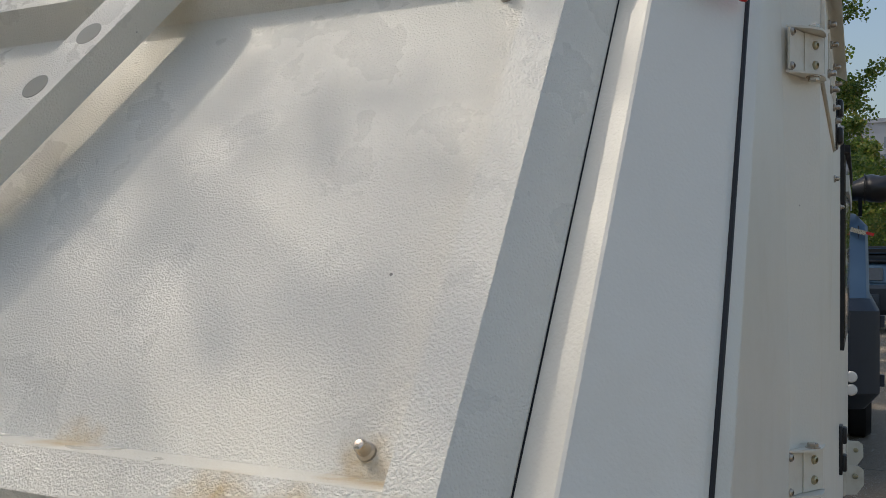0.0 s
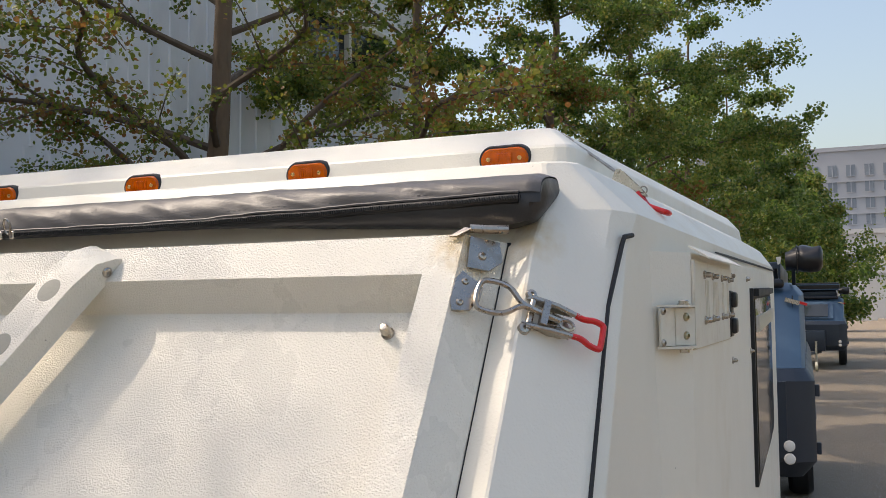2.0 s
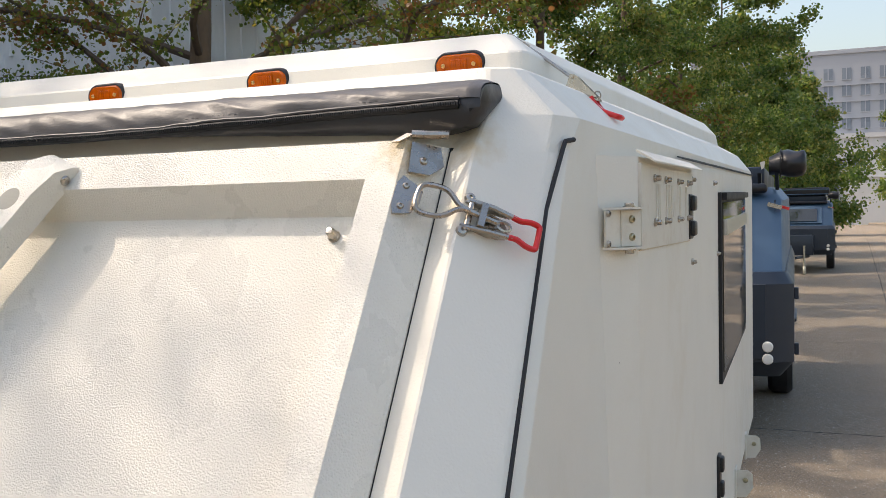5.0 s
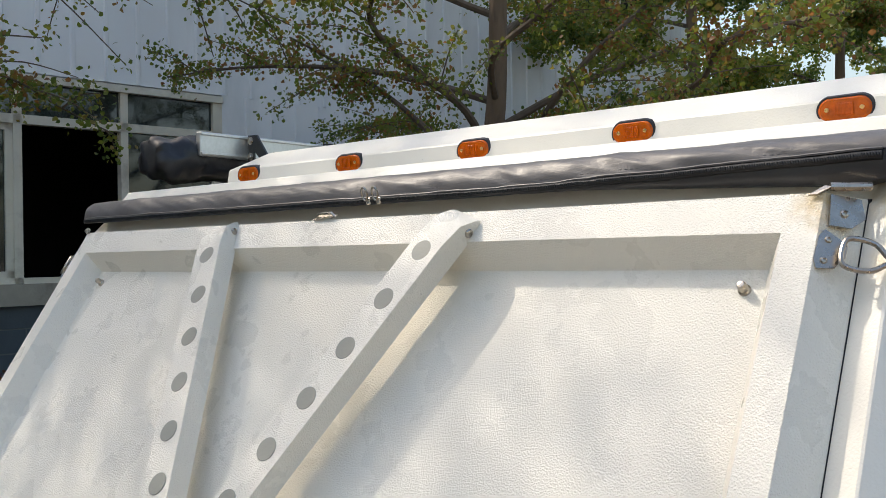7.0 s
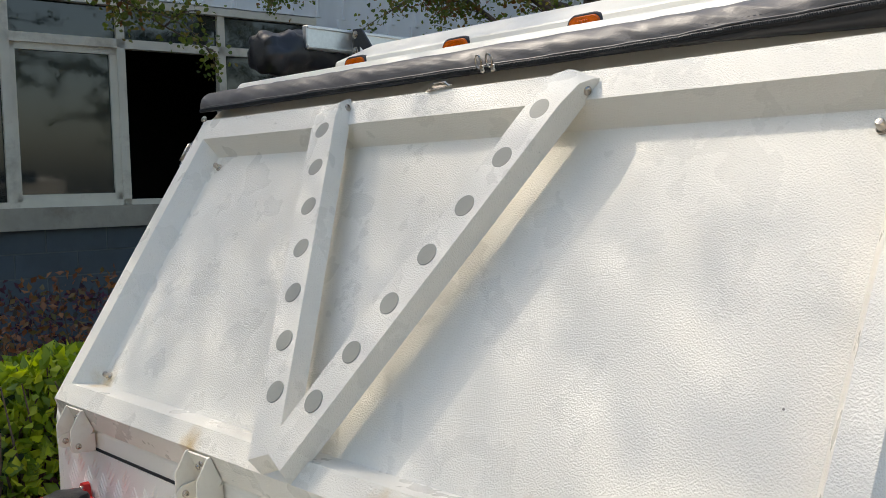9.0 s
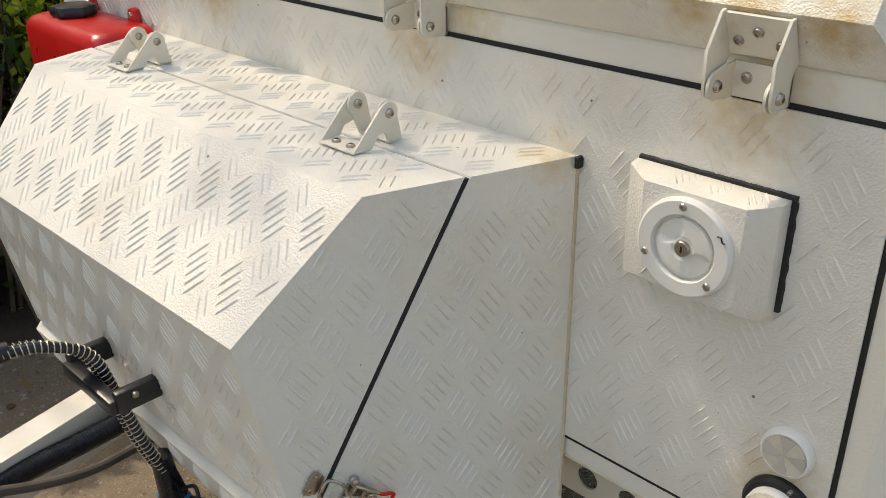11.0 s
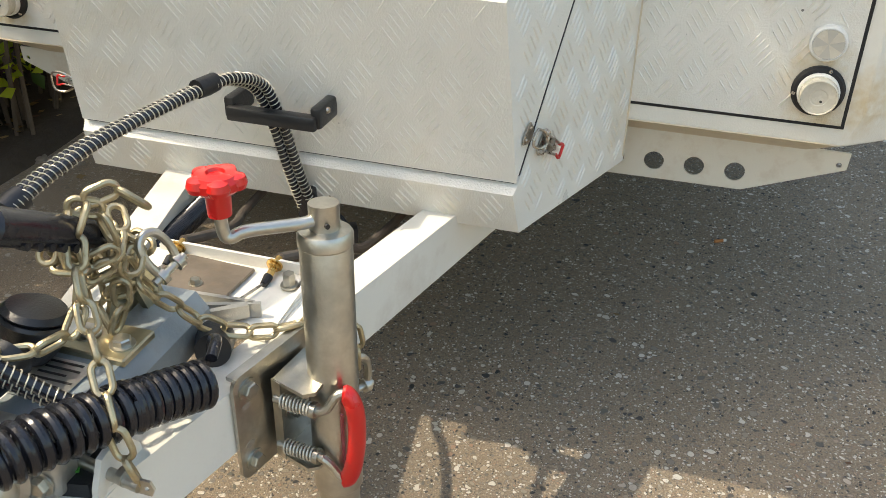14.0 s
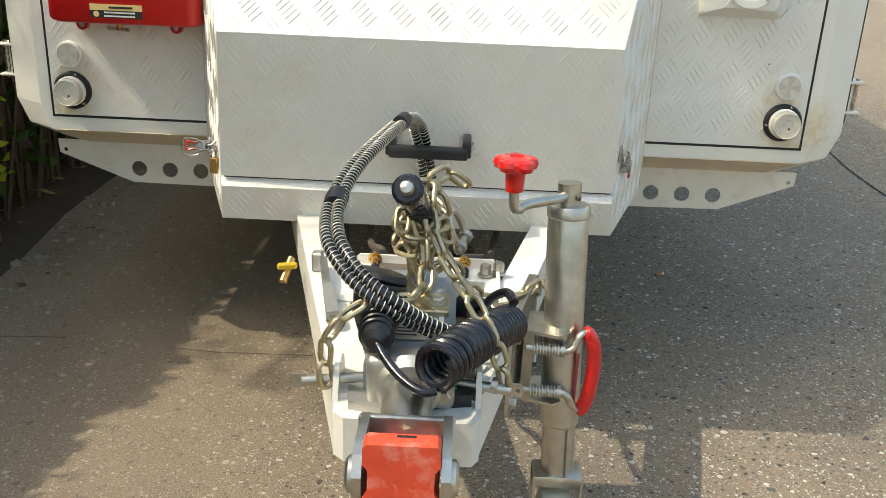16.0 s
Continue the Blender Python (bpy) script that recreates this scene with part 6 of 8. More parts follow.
for y, zs in ((-0.811, (0.457, 0.351)), (-0.648, (0.462, 0.355))):
    for z in zs:
        part("clamp_washer", cyl(on_rail(y, 0.005, z), on_rail(y, 0.0075, z), 0.0135, 20), zinc, cl)
        part("clamp_bolt", hex_head(on_rail(y, 0.007, z), (0.972, -0.233, 0), 0.0105, 0.008), zinc, cl)
    for z in (0.434, 0.378):
        part("clamp_slot", prism([on_rail(y - 0.004 + 0.0075 * math.cos(a), 0.0050, z + 0.0045 * math.sin(a)) for a in [2 * math.pi * k / 12 for k in range(12)]], Vector((0.972, -0.233, 0)) * 0.0008), cast_alu, cl, "oval slot in the plate")
part("clamp_fold", soften(prism([on_rail(-0.826, 0.0052, 0.478), on_rail(-0.624, 0.0052, 0.478), on_rail(-0.624, -0.010, 0.478), on_rail(-0.826, -0.010, 0.478)], (0, 0, -0.005)), 0.0012, 1), zinc, cl, "folded upper edge")
# open channel that holds the pins
for z0 in (0.450, 0.338):
    part("clamp_flange", soften(prism([(0.186, -0.784, z0), (0.232, -0.800, z0), (0.244, -0.792, z0), (0.250, -0.715, z0), (0.196, -0.715, z0)], (0, 0, 0.005)), 0.002, 1), zinc, cl)
part("clamp_back", soften(prism([(0.186, -0.782, 0.338), (0.196, -0.715, 0.338), (0.202, -0.715, 0.338), (0.192, -0.784, 0.338)], (0, 0, 0.116)), 0.002, 1), zinc, cl)
part("clamp_lip", soften(prism([(0.184, -0.784, 0.338), (0.198, -0.790, 0.338), (0.198, -0.786, 0.338), (0.186, -0.780, 0.338)], (0, 0, 0.116)), 0.001, 1), zinc, cl)
part("clamp_nut", hex_head((0.198, -0.758, 0.396), (1, -0.2, 0), 0.012, 0.010), zinc, cl)
for z in (0.428, 0.358):
    pin = part("lock_pin", cyl((0.188, -0.786, z), (0.250, -0.792, z), 0.0055, 12), zinc, jack)
    part("pin_spring", helix([Vector((0.198, -0.787, z)), Vector((0.238, -0.791, z))], 0.0082, 0.0045, 0.0016, 6), pale_wire, pin)
    part("pin_collar", cyl((0.238, -0.791, z), (0.244, -0.7915, z), 0.010, 16), zinc, pin)
hb = smooth_path([(0.246, -0.792, 0.428), (0.256, -0.791, 0.433), (0.266, -0.784, 0.450), (0.277, -0.780, 0.452), (0.287, -0.781, 0.434), (0.290, -0.784, 0.398), (0.286, -0.787, 0.356), (0.278, -0.788, 0.332), (0.268, -0.789, 0.332), (0.256, -0.791, 0.350), (0.246, -0.792, 0.358)], 5)
part("pull_rod", tube(hb, 0.0055, 10), zinc, jack)
part("pull_grip", tube(hb[13:39], [0.0085] + [0.0108] * 24 + [0.0085], 16), red_grip, jack, "red-dipped pull handle")
# fork and wheel
FK = JC + Vector((0, 0, 0.0))
part("fork_crown", soften(block(FK + Vector((0, -0.004, -0.006)), (0.078, 0.052, 0.022)), 0.006, 2), zinc, jack)
for s in (1, -1):
    part("fork_leg", prism([FK + Vector((s * 0.037 - 0.002, 0.022, 0.0)), FK + Vector((s * 0.037 - 0.002, -0.028, 0.0)), Vector((FK.x + s * 0.037 - 0.002, FK.y - 0.040, 0.075)), Vector((FK.x + s * 0.037 - 0.002, FK.y - 0.012, 0.070))], (0.004, 0, 0), bevel=0.001), zinc, jack)
wc = Vector((FK.x, FK.y - 0.024, 0.086))
wh = part("wheel", lathe([(0.020, -0.026), (0.068, -0.026), (0.082, -0.022), (0.086, -0.010), (0.086, 0.010), (0.082, 0.022), (0.068, 0.026), (0.020, 0.026)], wc, (1, 0, 0), 40), ivory_nylon, jack, "worn ivory nylon wheel")
part("axle_bolt", cyl(wc - Vector((0.048, 0, 0)), wc + Vector((0.048, 0, 0)), 0.007, 12), zinc, wh)
for s in (1, -1):
    part("axle_nut", hex_head(wc + Vector((s * 0.042, 0, 0)), (s, 0, 0), 0.011, 0.008), zinc, wh)

# ---- chains ----
def chain(name, pts, label, start=0, link=0.041, wire=0.0036, closed=False):
    """Links laid along a path, each turned a quarter from the last."""
    path = smooth_path(pts, 10)
    th = thing(name, path[0], label, "chain", group="safety chains")
    d = [0.0]
    for a, b in zip(path, path[1:]):
        d.append(d[-1] + (b - a).length)
    fr = carry(path)
    pitch = link - 2.3 * wire
    n = int(d[-1] / pitch)
    for i in range(n):
        x = (i + 0.5) * pitch
        k = max(j for j in range(len(d)) if d[j] <= x)
        k = min(k, len(path) - 2)
        f = (x - d[k]) / max(1e-9, d[k + 1] - d[k])
        c = path[k].lerp(path[k + 1], f)
        t = (path[k + 1] - path[k]).normalized()
        u = (fr[k][1] - t * fr[k][1].dot(t)).normalized()
        ang = (i + start) * math.pi / 2 + 0.5 * rng.uniform(-1, 1)
        s = u * math.cos(ang) + t.cross(u) * math.sin(ang)
        t = (t + s.cross(t) * rng.uniform(-0.15, 0.15)).normalized()
        half, r = link / 2 - 0.0085 - wire, 0.0085
        oval = []
        for q in range(8):
            a = math.pi * q / 7
            oval.append(c + t * (half + r * math.sin(a)) + s * r * math.cos(a))
        for q in range(8):
            a = math.pi * q / 7
            oval.append(c - t * (half + r * math.sin(a)) - s * r * math.cos(a))
        part("link", tube(oval, wire, 8, closed=True), chain_metal, th)
    return th


chain("safety_chain", [(-0.075, -1.000, 0.470), (-0.075, -1.004, 0.520), (-0.058, -1.000, 0.560), (-0.020, -0.985, 0.582), (0.020, -0.955, 0.575), (0.040, -0.915, 0.580), (0.035, -0.888, 0.625), (0.022, -0.880, 0.668), (0.030, -0.865, 0.690), (0.050, -0.855, 0.680), (0.058, -0.860, 0.645), (0.030, -0.885, 0.632), (0.008, -0.890, 0.645), (0.012, -0.870, 0.675)], "yellow-zinc safety chain looped over the handbrake lever")
chain("safety_chain", [(0.146, -0.990, 0.470), (0.142, -0.992, 0.500), (0.128, -0.985, 0.535), (0.105, -0.962, 0.570), (0.075, -0.930, 0.600), (0.052, -0.905, 0.635), (0.040, -0.880, 0.672), (0.050, -0.850, 0.702), (0.078, -0.835, 0.694), (0.092, -0.838, 0.660)], "yellow-zinc safety chain tied up to the handbrake lever", 1)
chain("safety_chain", [(0.050, -0.850, 0.655), (0.062, -0.835, 0.600), (0.082, -0.805, 0.548), (0.112, -0.770, 0.502), (0.150, -0.735, 0.480), (0.188, -0.700, 0.480), (0.215, -0.680, 0.484), (0.240, -0.672, 0.462), (0.243, -0.670, 0.420), (0.240, -0.672, 0.385)], "yellow-zinc chain draped over the drawbar rail", 1)
chain("safety_chain", [(0.010, -0.862, 0.660), (0.018, -0.850, 0.610), (0.022, -0.850, 0.560), (0.040, -0.858, 0.540), (0.052, -0.850, 0.575), (0.052, -0.845, 0.630)], "slack loop of chain under the handbrake lever", 0)
ax0, ax1 = T0 + dirn * 0.015, Vector((0.030, -0.815, 0.592))
ad_ = (ax1 - ax0).normalized()
su = ad_.cross(Vector((1, 0, 0))).normalized()
sv = ad_.cross(su)
chain("safety_chain", [ax0.lerp(ax1, q / 22) + (su * math.cos(q * 0.86) + sv * math.sin(q * 0.86)) * (0.030 + 0.006 * math.sin(q * 2.1)) for q in range(23)], "yellow-zinc chain wound tightly round the handbrake lever", 1)
def shackle(at, tilt, label):
    sh = thing("bow_shackle", at, label, "shackle", group="shackles")
    at = Vector(at)
    m = Euler([radians(a) for a in tilt]).to_matrix()
    P = lambda x, y, z: at + m @ Vector((x, y, z))
    part("bow", tube(smooth_path([P(-0.013, 0, 0), P(-0.016, 0, 0.020), P(-0.012, 0, 0.040), P(0, 0, 0.047), P(0.012, 0, 0.040), P(0.016, 0, 0.020), P(0.013, 0, 0)], 5), 0.0050, 10), zinc, sh)
    for x in (-0.012, 0.012):
        part("eye", cyl(P(x - 0.004, 0, -0.002), P(x + 0.004, 0, -0.002), 0.0095, 18, bevel=0.001), zinc, sh)
    part("pin", cyl(P(-0.024, 0, -0.002), P(0.022, 0, -0.002), 0.0048, 12), zinc, sh)
    return sh
shackle((0.086, -0.806, 0.598), (-18, -20, 72), "zinc bow shackle hanging from the chain")
shackle((0.246, -0.672, 0.372), (0, 0, 60), "zinc bow shackle at the end of the chain")
for x0, s in ((-0.070, -1), (0.118, 1)):
    pin = thing("shackle_pin", (x0, -0.99, 0.475), "zinc shackle pin through the drawbar cheek", "shackle", group="shackles")
    x1 = x0 + s * 0.036
    part("pin_shaft", cyl((x0 - s * 0.05, -0.985, 0.478), (x1, -0.997, 0.474), 0.0065, 12), zinc, pin)
    part("pin_collar", cyl((x0 + s * 0.012, -0.990, 0.477), (x0 + s * 0.020, -0.992, 0.4765), 0.0105, 16), zinc, pin)
    part("pin_tab", plate([(-0.006, -0.009), (0.012, -0.009), (0.016, 0), (0.012, 0.009), (-0.006, 0.009)], [(0.008, 0, 0.003)], 0.003, lambda a, b, d: Vector((x1 + s * a, -0.997 + d, 0.474 + b))), zinc, pin)

# ---- coiled trailer lead and conduits ----
lead = thing("coiled_lead", (0.11, -0.95, 0.50), "black coiled trailer lead lying on the coupling", "cable")
axis_ = smooth_path([(0.059, -1.084, 0.546), (0.080, -1.040, 0.543), (0.105, -0.985, 0.534), (0.132, -0.922, 0.519), (0.156, -0.868, 0.504)], 8)
part("coil", helix(axis_[:22], 0.0235, 0.0135, 0.0058, 10, 20), black_gloss, lead)
part("coil", helix(axis_[20:], 0.0225, 0.0108, 0.0054, 10, 20), black_gloss, lead)
part("lead_tail", tube(smooth_path([(0.062, -1.088, 0.521), (0.045, -1.090, 0.520), (0.022, -1.072, 0.526), (0.002, -1.048, 0.536), (-0.012, -1.024, 0.547)], 8), 0.0058, 12), black_gloss, lead)
plg = part("plug", tube([(-0.014, -1.030, 0.545), (-0.013, -1.022, 0.5465), (-0.010, -1.000, 0.552), (-0.007, -0.975, 0.558), (-0.006, -0.955, 0.562)], [0.010, 0.0185, 0.0195, 0.022, 0.024], 24), black_plastic, lead, "black plug")
for i in range(3):
    part("plug_ring", tube([Vector((-0.013 + 0.022 * math.cos(a) * 0.9, -1.012 + 0.008 * i, 0.549 + 0.003 * i + 0.021 * math.sin(a))) for a in [2 * math.pi * k / 20 for k in range(20)]], 0.0022, 6, closed=True), black_plastic, plg)
part("lead_tail", tube(smooth_path([(0.160, -0.860, 0.532), (0.152, -0.835, 0.535), (0.135, -0.815, 0.520), (0.118, -0.795, 0.490), (0.108, -0.780, 0.476)], 8), 0.0065, 12), black_gloss, lead)
part("plug", cyl((0.116, -0.790, 0.482), (0.098, -0.755, 0.472), 0.021, 22, 0.024, bevel=0.002), black_plastic, lead, "black round plug")
sock = thing("lead_socket", (-0.031, -0.9, 0.54), "black round parking socket for the lead", "socket")
part("socket_shell", lathe([(0.022, -0.045), (0.030, -0.030), (0.034, -0.004), (0.036, 0.0), (0.034, 0.004), (0.026, 0.005), (0.024, -0.004), (0.002, -0.004)], (-0.018, -0.902, 0.570), (0.2, 0.25, 0.95), 30), black_plastic, sock)
part("socket_lid", lathe([(0.033, 0.006), (0.035, 0.009), (0.030, 0.015), (0.012, 0.018), (0.001, 0.018)], (-0.018, -0.902, 0.570), (0.2, 0.25, 0.95), 30), black_plastic, sock)
part("socket_stem", cyl((-0.026, -0.895, 0.465), (-0.024, -0.897, 0.545), 0.008, 10), zinc, sock)
cond = thing("conduit_pair", (0.02, -0.45, 0.45), "pair of black conduits wound with pale spring wire", "cable")
for k, off in enumerate(((-0.0075, 0.0, 0.0), (0.0075, 0.002, 0.004))):
    o = Vector(off)
    run = smooth_path([Vector(p) + o for p in ((0.036, -0.362, 0.445), (0.028, -0.385, 0.515), (0.018, -0.402, 0.590), (0.004, -0.420, 0.655), (-0.006, -0.465, 0.684), (-0.020, -0.520, 0.692), (-0.057, -0.682, 0.684), (-0.078, -0.765, 0.669), (-0.087, -0.826, 0.654), (-0.086, -0.875, 0.643), (-0.077, -0.924, 0.634), (-0.062, -0.955, 0.622), (-0.035, -0.982, 0.602), (0.0, -0.994, 0.581), (0.036, -0.984, 0.553), (0.076, -0.974, 0.530))], 10)
    cd = part("conduit", tube(run, 0.0072, 12), black_gloss, cond)
    part("spring_wire", helix(run, 0.0079, 0.0076, 0.00085, 5, 14), pale_wire, cd)
part("tape", tube([(-0.016, -0.508, 0.696), (-0.018, -0.525, 0.696), (-0.022, -0.545, 0.697)], [0.0128, 0.0134, 0.0128], 16), bag_black, cond)
part("tape", tube([(-0.0845, -0.812, 0.658), (-0.0870, -0.826, 0.6545), (-0.0870, -0.841, 0.6515)], [0.0150, 0.0158, 0.0150], 16), bag_black, cond)
part("plug_boot", tube([(0.036, -0.360, 0.475), (0.036, -0.357, 0.440), (0.036, -0.352, 0.405), (0.036, -0.351, 0.398)], [0.015, 0.0165, 0.020, 0.022], 20), black_gloss, cond, "black moulded boot")
part("plug_shell", soften(block((0.036, -0.350, 0.380), (0.040, 0.038, 0.040)), 0.004, 2), blue_plug, cond, "blue plastic plug")
# small fittings by the left rail
vl = thing("drain_valve", (-0.209, -0.551, 0.40), "small yellow drain valve below the box", "valve")
part("valve_body", cyl((-0.205, -0.53, 0.448), (-0.214, -0.565, 0.418), 0.007, 12), brass, vl)
part("valve_lever", soften(block((-0.208, -0.552, 0.442), (0.034, 0.010, 0.012), Matrix.Rotation(0.3, 3, "Z")), 0.003, 1), mat("yellow_plastic", (0.65, 0.42, 0.02), 0.4), vl)
bt = thing("breakaway_lever", (-0.115, -0.72, 0.462), "flat zinc lever lying along the drawbar rail", "lever")
part("lever_arm", soften(prism([(-0.142, -0.620, 0.484), (-0.130, -0.620, 0.484), (-0.086, -0.822, 0.470), (-0.100, -0.826, 0.470)], (0, 0, 0.006)), 0.002, 1), zinc, bt)
part("lever_grip", soften(prism([(-0.122, -0.720, 0.4835), (-0.106, -0.718, 0.4835), (-0.086, -0.806, 0.4775), (-0.102, -0.812, 0.4775)], (0, 0, 0.004)), 0.0018, 2), cast_alu, bt)
part("lever_eye", plate([(-0.104, -0.810), (-0.084, -0.806), (-0.080, -0.828), (-0.088, -0.836), (-0.100, -0.834)], [(-0.092, -0.822, 0.004)], 0.004, lambda a, b, d: Vector((a, b, 0.477 + d))), zinc, bt)
part("lever_stand", soften(block((-0.146, -0.612, 0.478), (0.018, 0.020, 0.034)), 0.003, 1), cast_alu, bt)

# ---- the yard ----
g = bmesh.new()
g.faces.new([g.verts.new(p) for p in ((-400, -200, 0), (400, -200, 0), (400, 1500, 0), (-400, 1500, 0))])
solid("ground", g, ground_mat, "worn concrete yard with its stones showing", "ground", kind="structure")
def strip(name, pts, width, material, z, label):
    """A thin uneven joint or crack along a line."""
    path = []
    for a, b in zip(pts, pts[1:]):
        n = max(2, int((Vector(b) - Vector(a)).length / 0.12))
        path += [Vector(a).lerp(Vector(b), i / n) for i in range(n)]
    path.append(Vector(pts[-1]))
    bm = bmesh.new()
    rows = []
    for i, p in enumerate(path):
        t = (path[min(i + 1, len(path) - 1)] - path[max(i - 1, 0)]).normalized()
        s = Vector((-t.y, t.x))
        w = width * (0.5 + 0.5 * noise.noise(Vector((p.x * 7, p.y * 7, 3))) ** 2 * 2 + 0.25)
        c = p + s * 0.03 * noise.noise(Vector((p.x * 3, p.y * 3, 9)))
        rows.append([Vector((*(c - s * w / 2), z)), Vector((*(c + s * w / 2), z))])
    loft(rows, bm, cap=False, closed=False)
    return solid(name, bm, material, label, "joint", kind="structure")
strip("crack_long", [(1.83, -1.5), (1.79, 1.0), (1.80, 2.0), (1.85, 3.0), (2.0, 8.0), (2.3, 17.2), (3.28, 45.0), (4.2, 75.0)], 0.016, tar, 0.0012, "dark crack running along the yard")
for y, x0, x1 in ((6.5, -1.2, 7.5), (11.4, -1.2, 7.5), (16.5, -1.2, 7.5), (22.6, -1.2, 7.5), (30.0, -1.2, 7.5), (38, -1.2, 7.5), (46, -1.2, 7.5)):
    strip("slab_joint", [(x0, y), (x1, y + 0.05)], 0.014, tar, 0.0012, "dark joint across the concrete slabs")
strip("worn_joint", [(-1.05, -0.030), (-0.93, -0.010), (-0.86, -0.004)], 0.005, worn_joint_fill, 0.0012, "worn dark joint across the concrete slabs")
strip("worn_joint", [(-0.58, -0.036), (-0.48, -0.046), (-0.38, -0.044), (-0.25, -0.052)], 0.0045, worn_joint_fill, 0.0012, "worn dark joint across the concrete slabs")
# planting bed with ragged edge
bed = bmesh.new()
n_ = 90
edge_pts = [(-1.19 - 0.03 * (y > 0.6) + 0.05 * noise.noise(Vector((y * 2.3, 0, 0))) + 0.02 * noise.noise(Vector((y * 11, 4, 0))), y) for y in [-24.0, -16.0, -10.0, -6.5] + [-4 + 54 * (i / n_) ** 1.6 for i in range(n_ + 1)]]
rows = [[Vector((x, y, -0.004)), Vector((x - 0.05, y, 0.035)), Vector((x - 0.18, y, 0.055)), Vector((x - 0.9, y, 0.09)), Vector((-14.0, y, 0.09))] for x, y in edge_pts]
loft(rows, bed, cap=False, closed=False)
solid("planting_bed", bed, soil, "dark soil of the planting bed beside the yard", "soil", kind="structure")
# fallen leaves and grit
lv, lf = [], []
def flake(x, y, z, r, k):
    a = rng.uniform(0, 6.28)
    b0 = len(lv)
    tilt = rng.uniform(-0.25, 0.25)
    for i in range(6):
        t = a + i * math.pi / 3
        q = r * rng.uniform(0.6, 1.1) * (1 if i % 3 else 0.55)
        lv.append(Vector((x + q * math.cos(t), y + q * math.sin(t) * k, z + 0.003 + abs(tilt) * r + tilt * q * math.cos(t))))
    lf.append(tuple(range(b0, b0 + 6)))
for i in range(420):
    flake(-1.25 - abs(rng.gauss(0, 0.35)), rng.uniform(-2, 6), 0.06, rng.uniform(0.012, 0.03), 0.7)
for i in range(70):
    flake(-1.16 + abs(rng.gauss(0, 0.08)), rng.uniform(-0.6, 3), 0.0, rng.uniform(0.008, 0.022), 0.7)
for i in range(26):
    flake(rng.uniform(-1.0, 2.4), rng.uniform(-1.2, 3.0), 0.0, rng.uniform(0.004, 0.011), 0.6)
ll = mesh_part("fallen_leaves", lv, lf, litter)
tagged(ll, "dry brown leaves scattered on soil and concrete", "leaf litter", kind="stuff")
for (x, y), sc, rz in (((0.690, 0.570), 1.0, 0.5),):
    st = thing("cigarette_stub", (x, y, 0.0), "orange cigarette stub lying on the concrete", "litter")
    d = Vector((math.cos(rz), math.sin(rz), 0))
    part("stub_filter", cyl(Vector((x, y, 0.005)), Vector((x, y, 0.005)) + d * 0.022, 0.0042, 10), mat("stub_orange", (0.5, 0.2, 0.06), 0.8), st)
    part("stub_paper", cyl(Vector((x, y, 0.005)) + d * 0.022, Vector((x, y, 0.005)) + d * 0.030, 0.004, 10), label_white, st)
stones_v, stones_f = [], []
for i in range(160):
    x, y = (-1.15 + rng.gauss(0, 0.07), rng.uniform(-0.5, 2.5)) if i < 90 else (rng.uniform(-0.9, 2.6), rng.uniform(-1.4, 3))
    r = rng.uniform(0.004, 0.012) * (1.4 if i < 90 else 0.6)
    b0 = len(stones_v)
    top = [Vector((x + r * math.cos(t) * rng.uniform(0.7, 1.1), y + r * math.sin(t) * rng.uniform(0.7, 1.1), r * rng.uniform(0.35, 0.6))) for t in [k * 2 * math.pi / 6 for k in range(6)]]
    low = [Vector((p.x + (p.x - x) * 0.25, p.y + (p.y - y) * 0.25, 0.0)) for p in top]
    stones_v += low + top + [Vector((x, y, r * 0.75))]
    for k in range(6):
        stones_f.append((b0 + k, b0 + (k + 1) % 6, b0 + 6 + (k + 1) % 6, b0 + 6 + k))
        stones_f.append((b0 + 6 + k, b0 + 6 + (k + 1) % 6, b0 + 12))
tagged(mesh_part("grit", stones_v, stones_f, mat("grit_stone", (0.24, 0.20, 0.16), 0.85, vary=0.4, vary_scale=30)), "loose grit along the edge of the bed", "grit", kind="stuff")

# ---- plants ----


def leaf_cloud(centres, dirs, size, fan=True, seed=1, droop=0.3):
    """Small folded leaves at the given places; each is one island of two faces."""
    r = np.random.RandomState(seed)
    c = np.asarray(centres, dtype=float)
    n = len(c)
    d = r.normal(size=(n, 3)) + np.asarray(dirs) * 0.7
    d[:, 2] -= droop
    d /= np.linalg.norm(d, axis=1)[:, None]
    e = np.cross(d, r.normal(size=(n, 3)))
    e /= np.linalg.norm(e, axis=1)[:, None]
    up = np.cross(d, e)
    s = size * r.uniform(0.65, 1.25, n)[:, None]
    fold = 0.16
    if fan:
        # a fan with rounded shoulders
        ring = [(0.0, 0.0, 0.0), (0.52, 0.50, 1.0), (0.86, 0.40, 0.8), (1.0, 0.0, 0.0), (0.86, -0.40, 0.8), (0.52, -0.50, 1.0)]
    else:
        ring = [(0.0, 0.0, 0.0), (0.5, 0.30, 1.0), (1.0, 0.0, 0.0), (0.5, -0.30, 1.0)]
    verts = np.stack([c + d * s * p + e * s * q + up * s * fold * h for p, q, h in ring], axis=1).reshape(-1, 3)
    m = len(ring)
    i = np.arange(n) * m
    faces = np.concatenate([np.stack([i, i + k, i + k + 1], 1) for k in range(1, m - 1)])
    return verts, faces


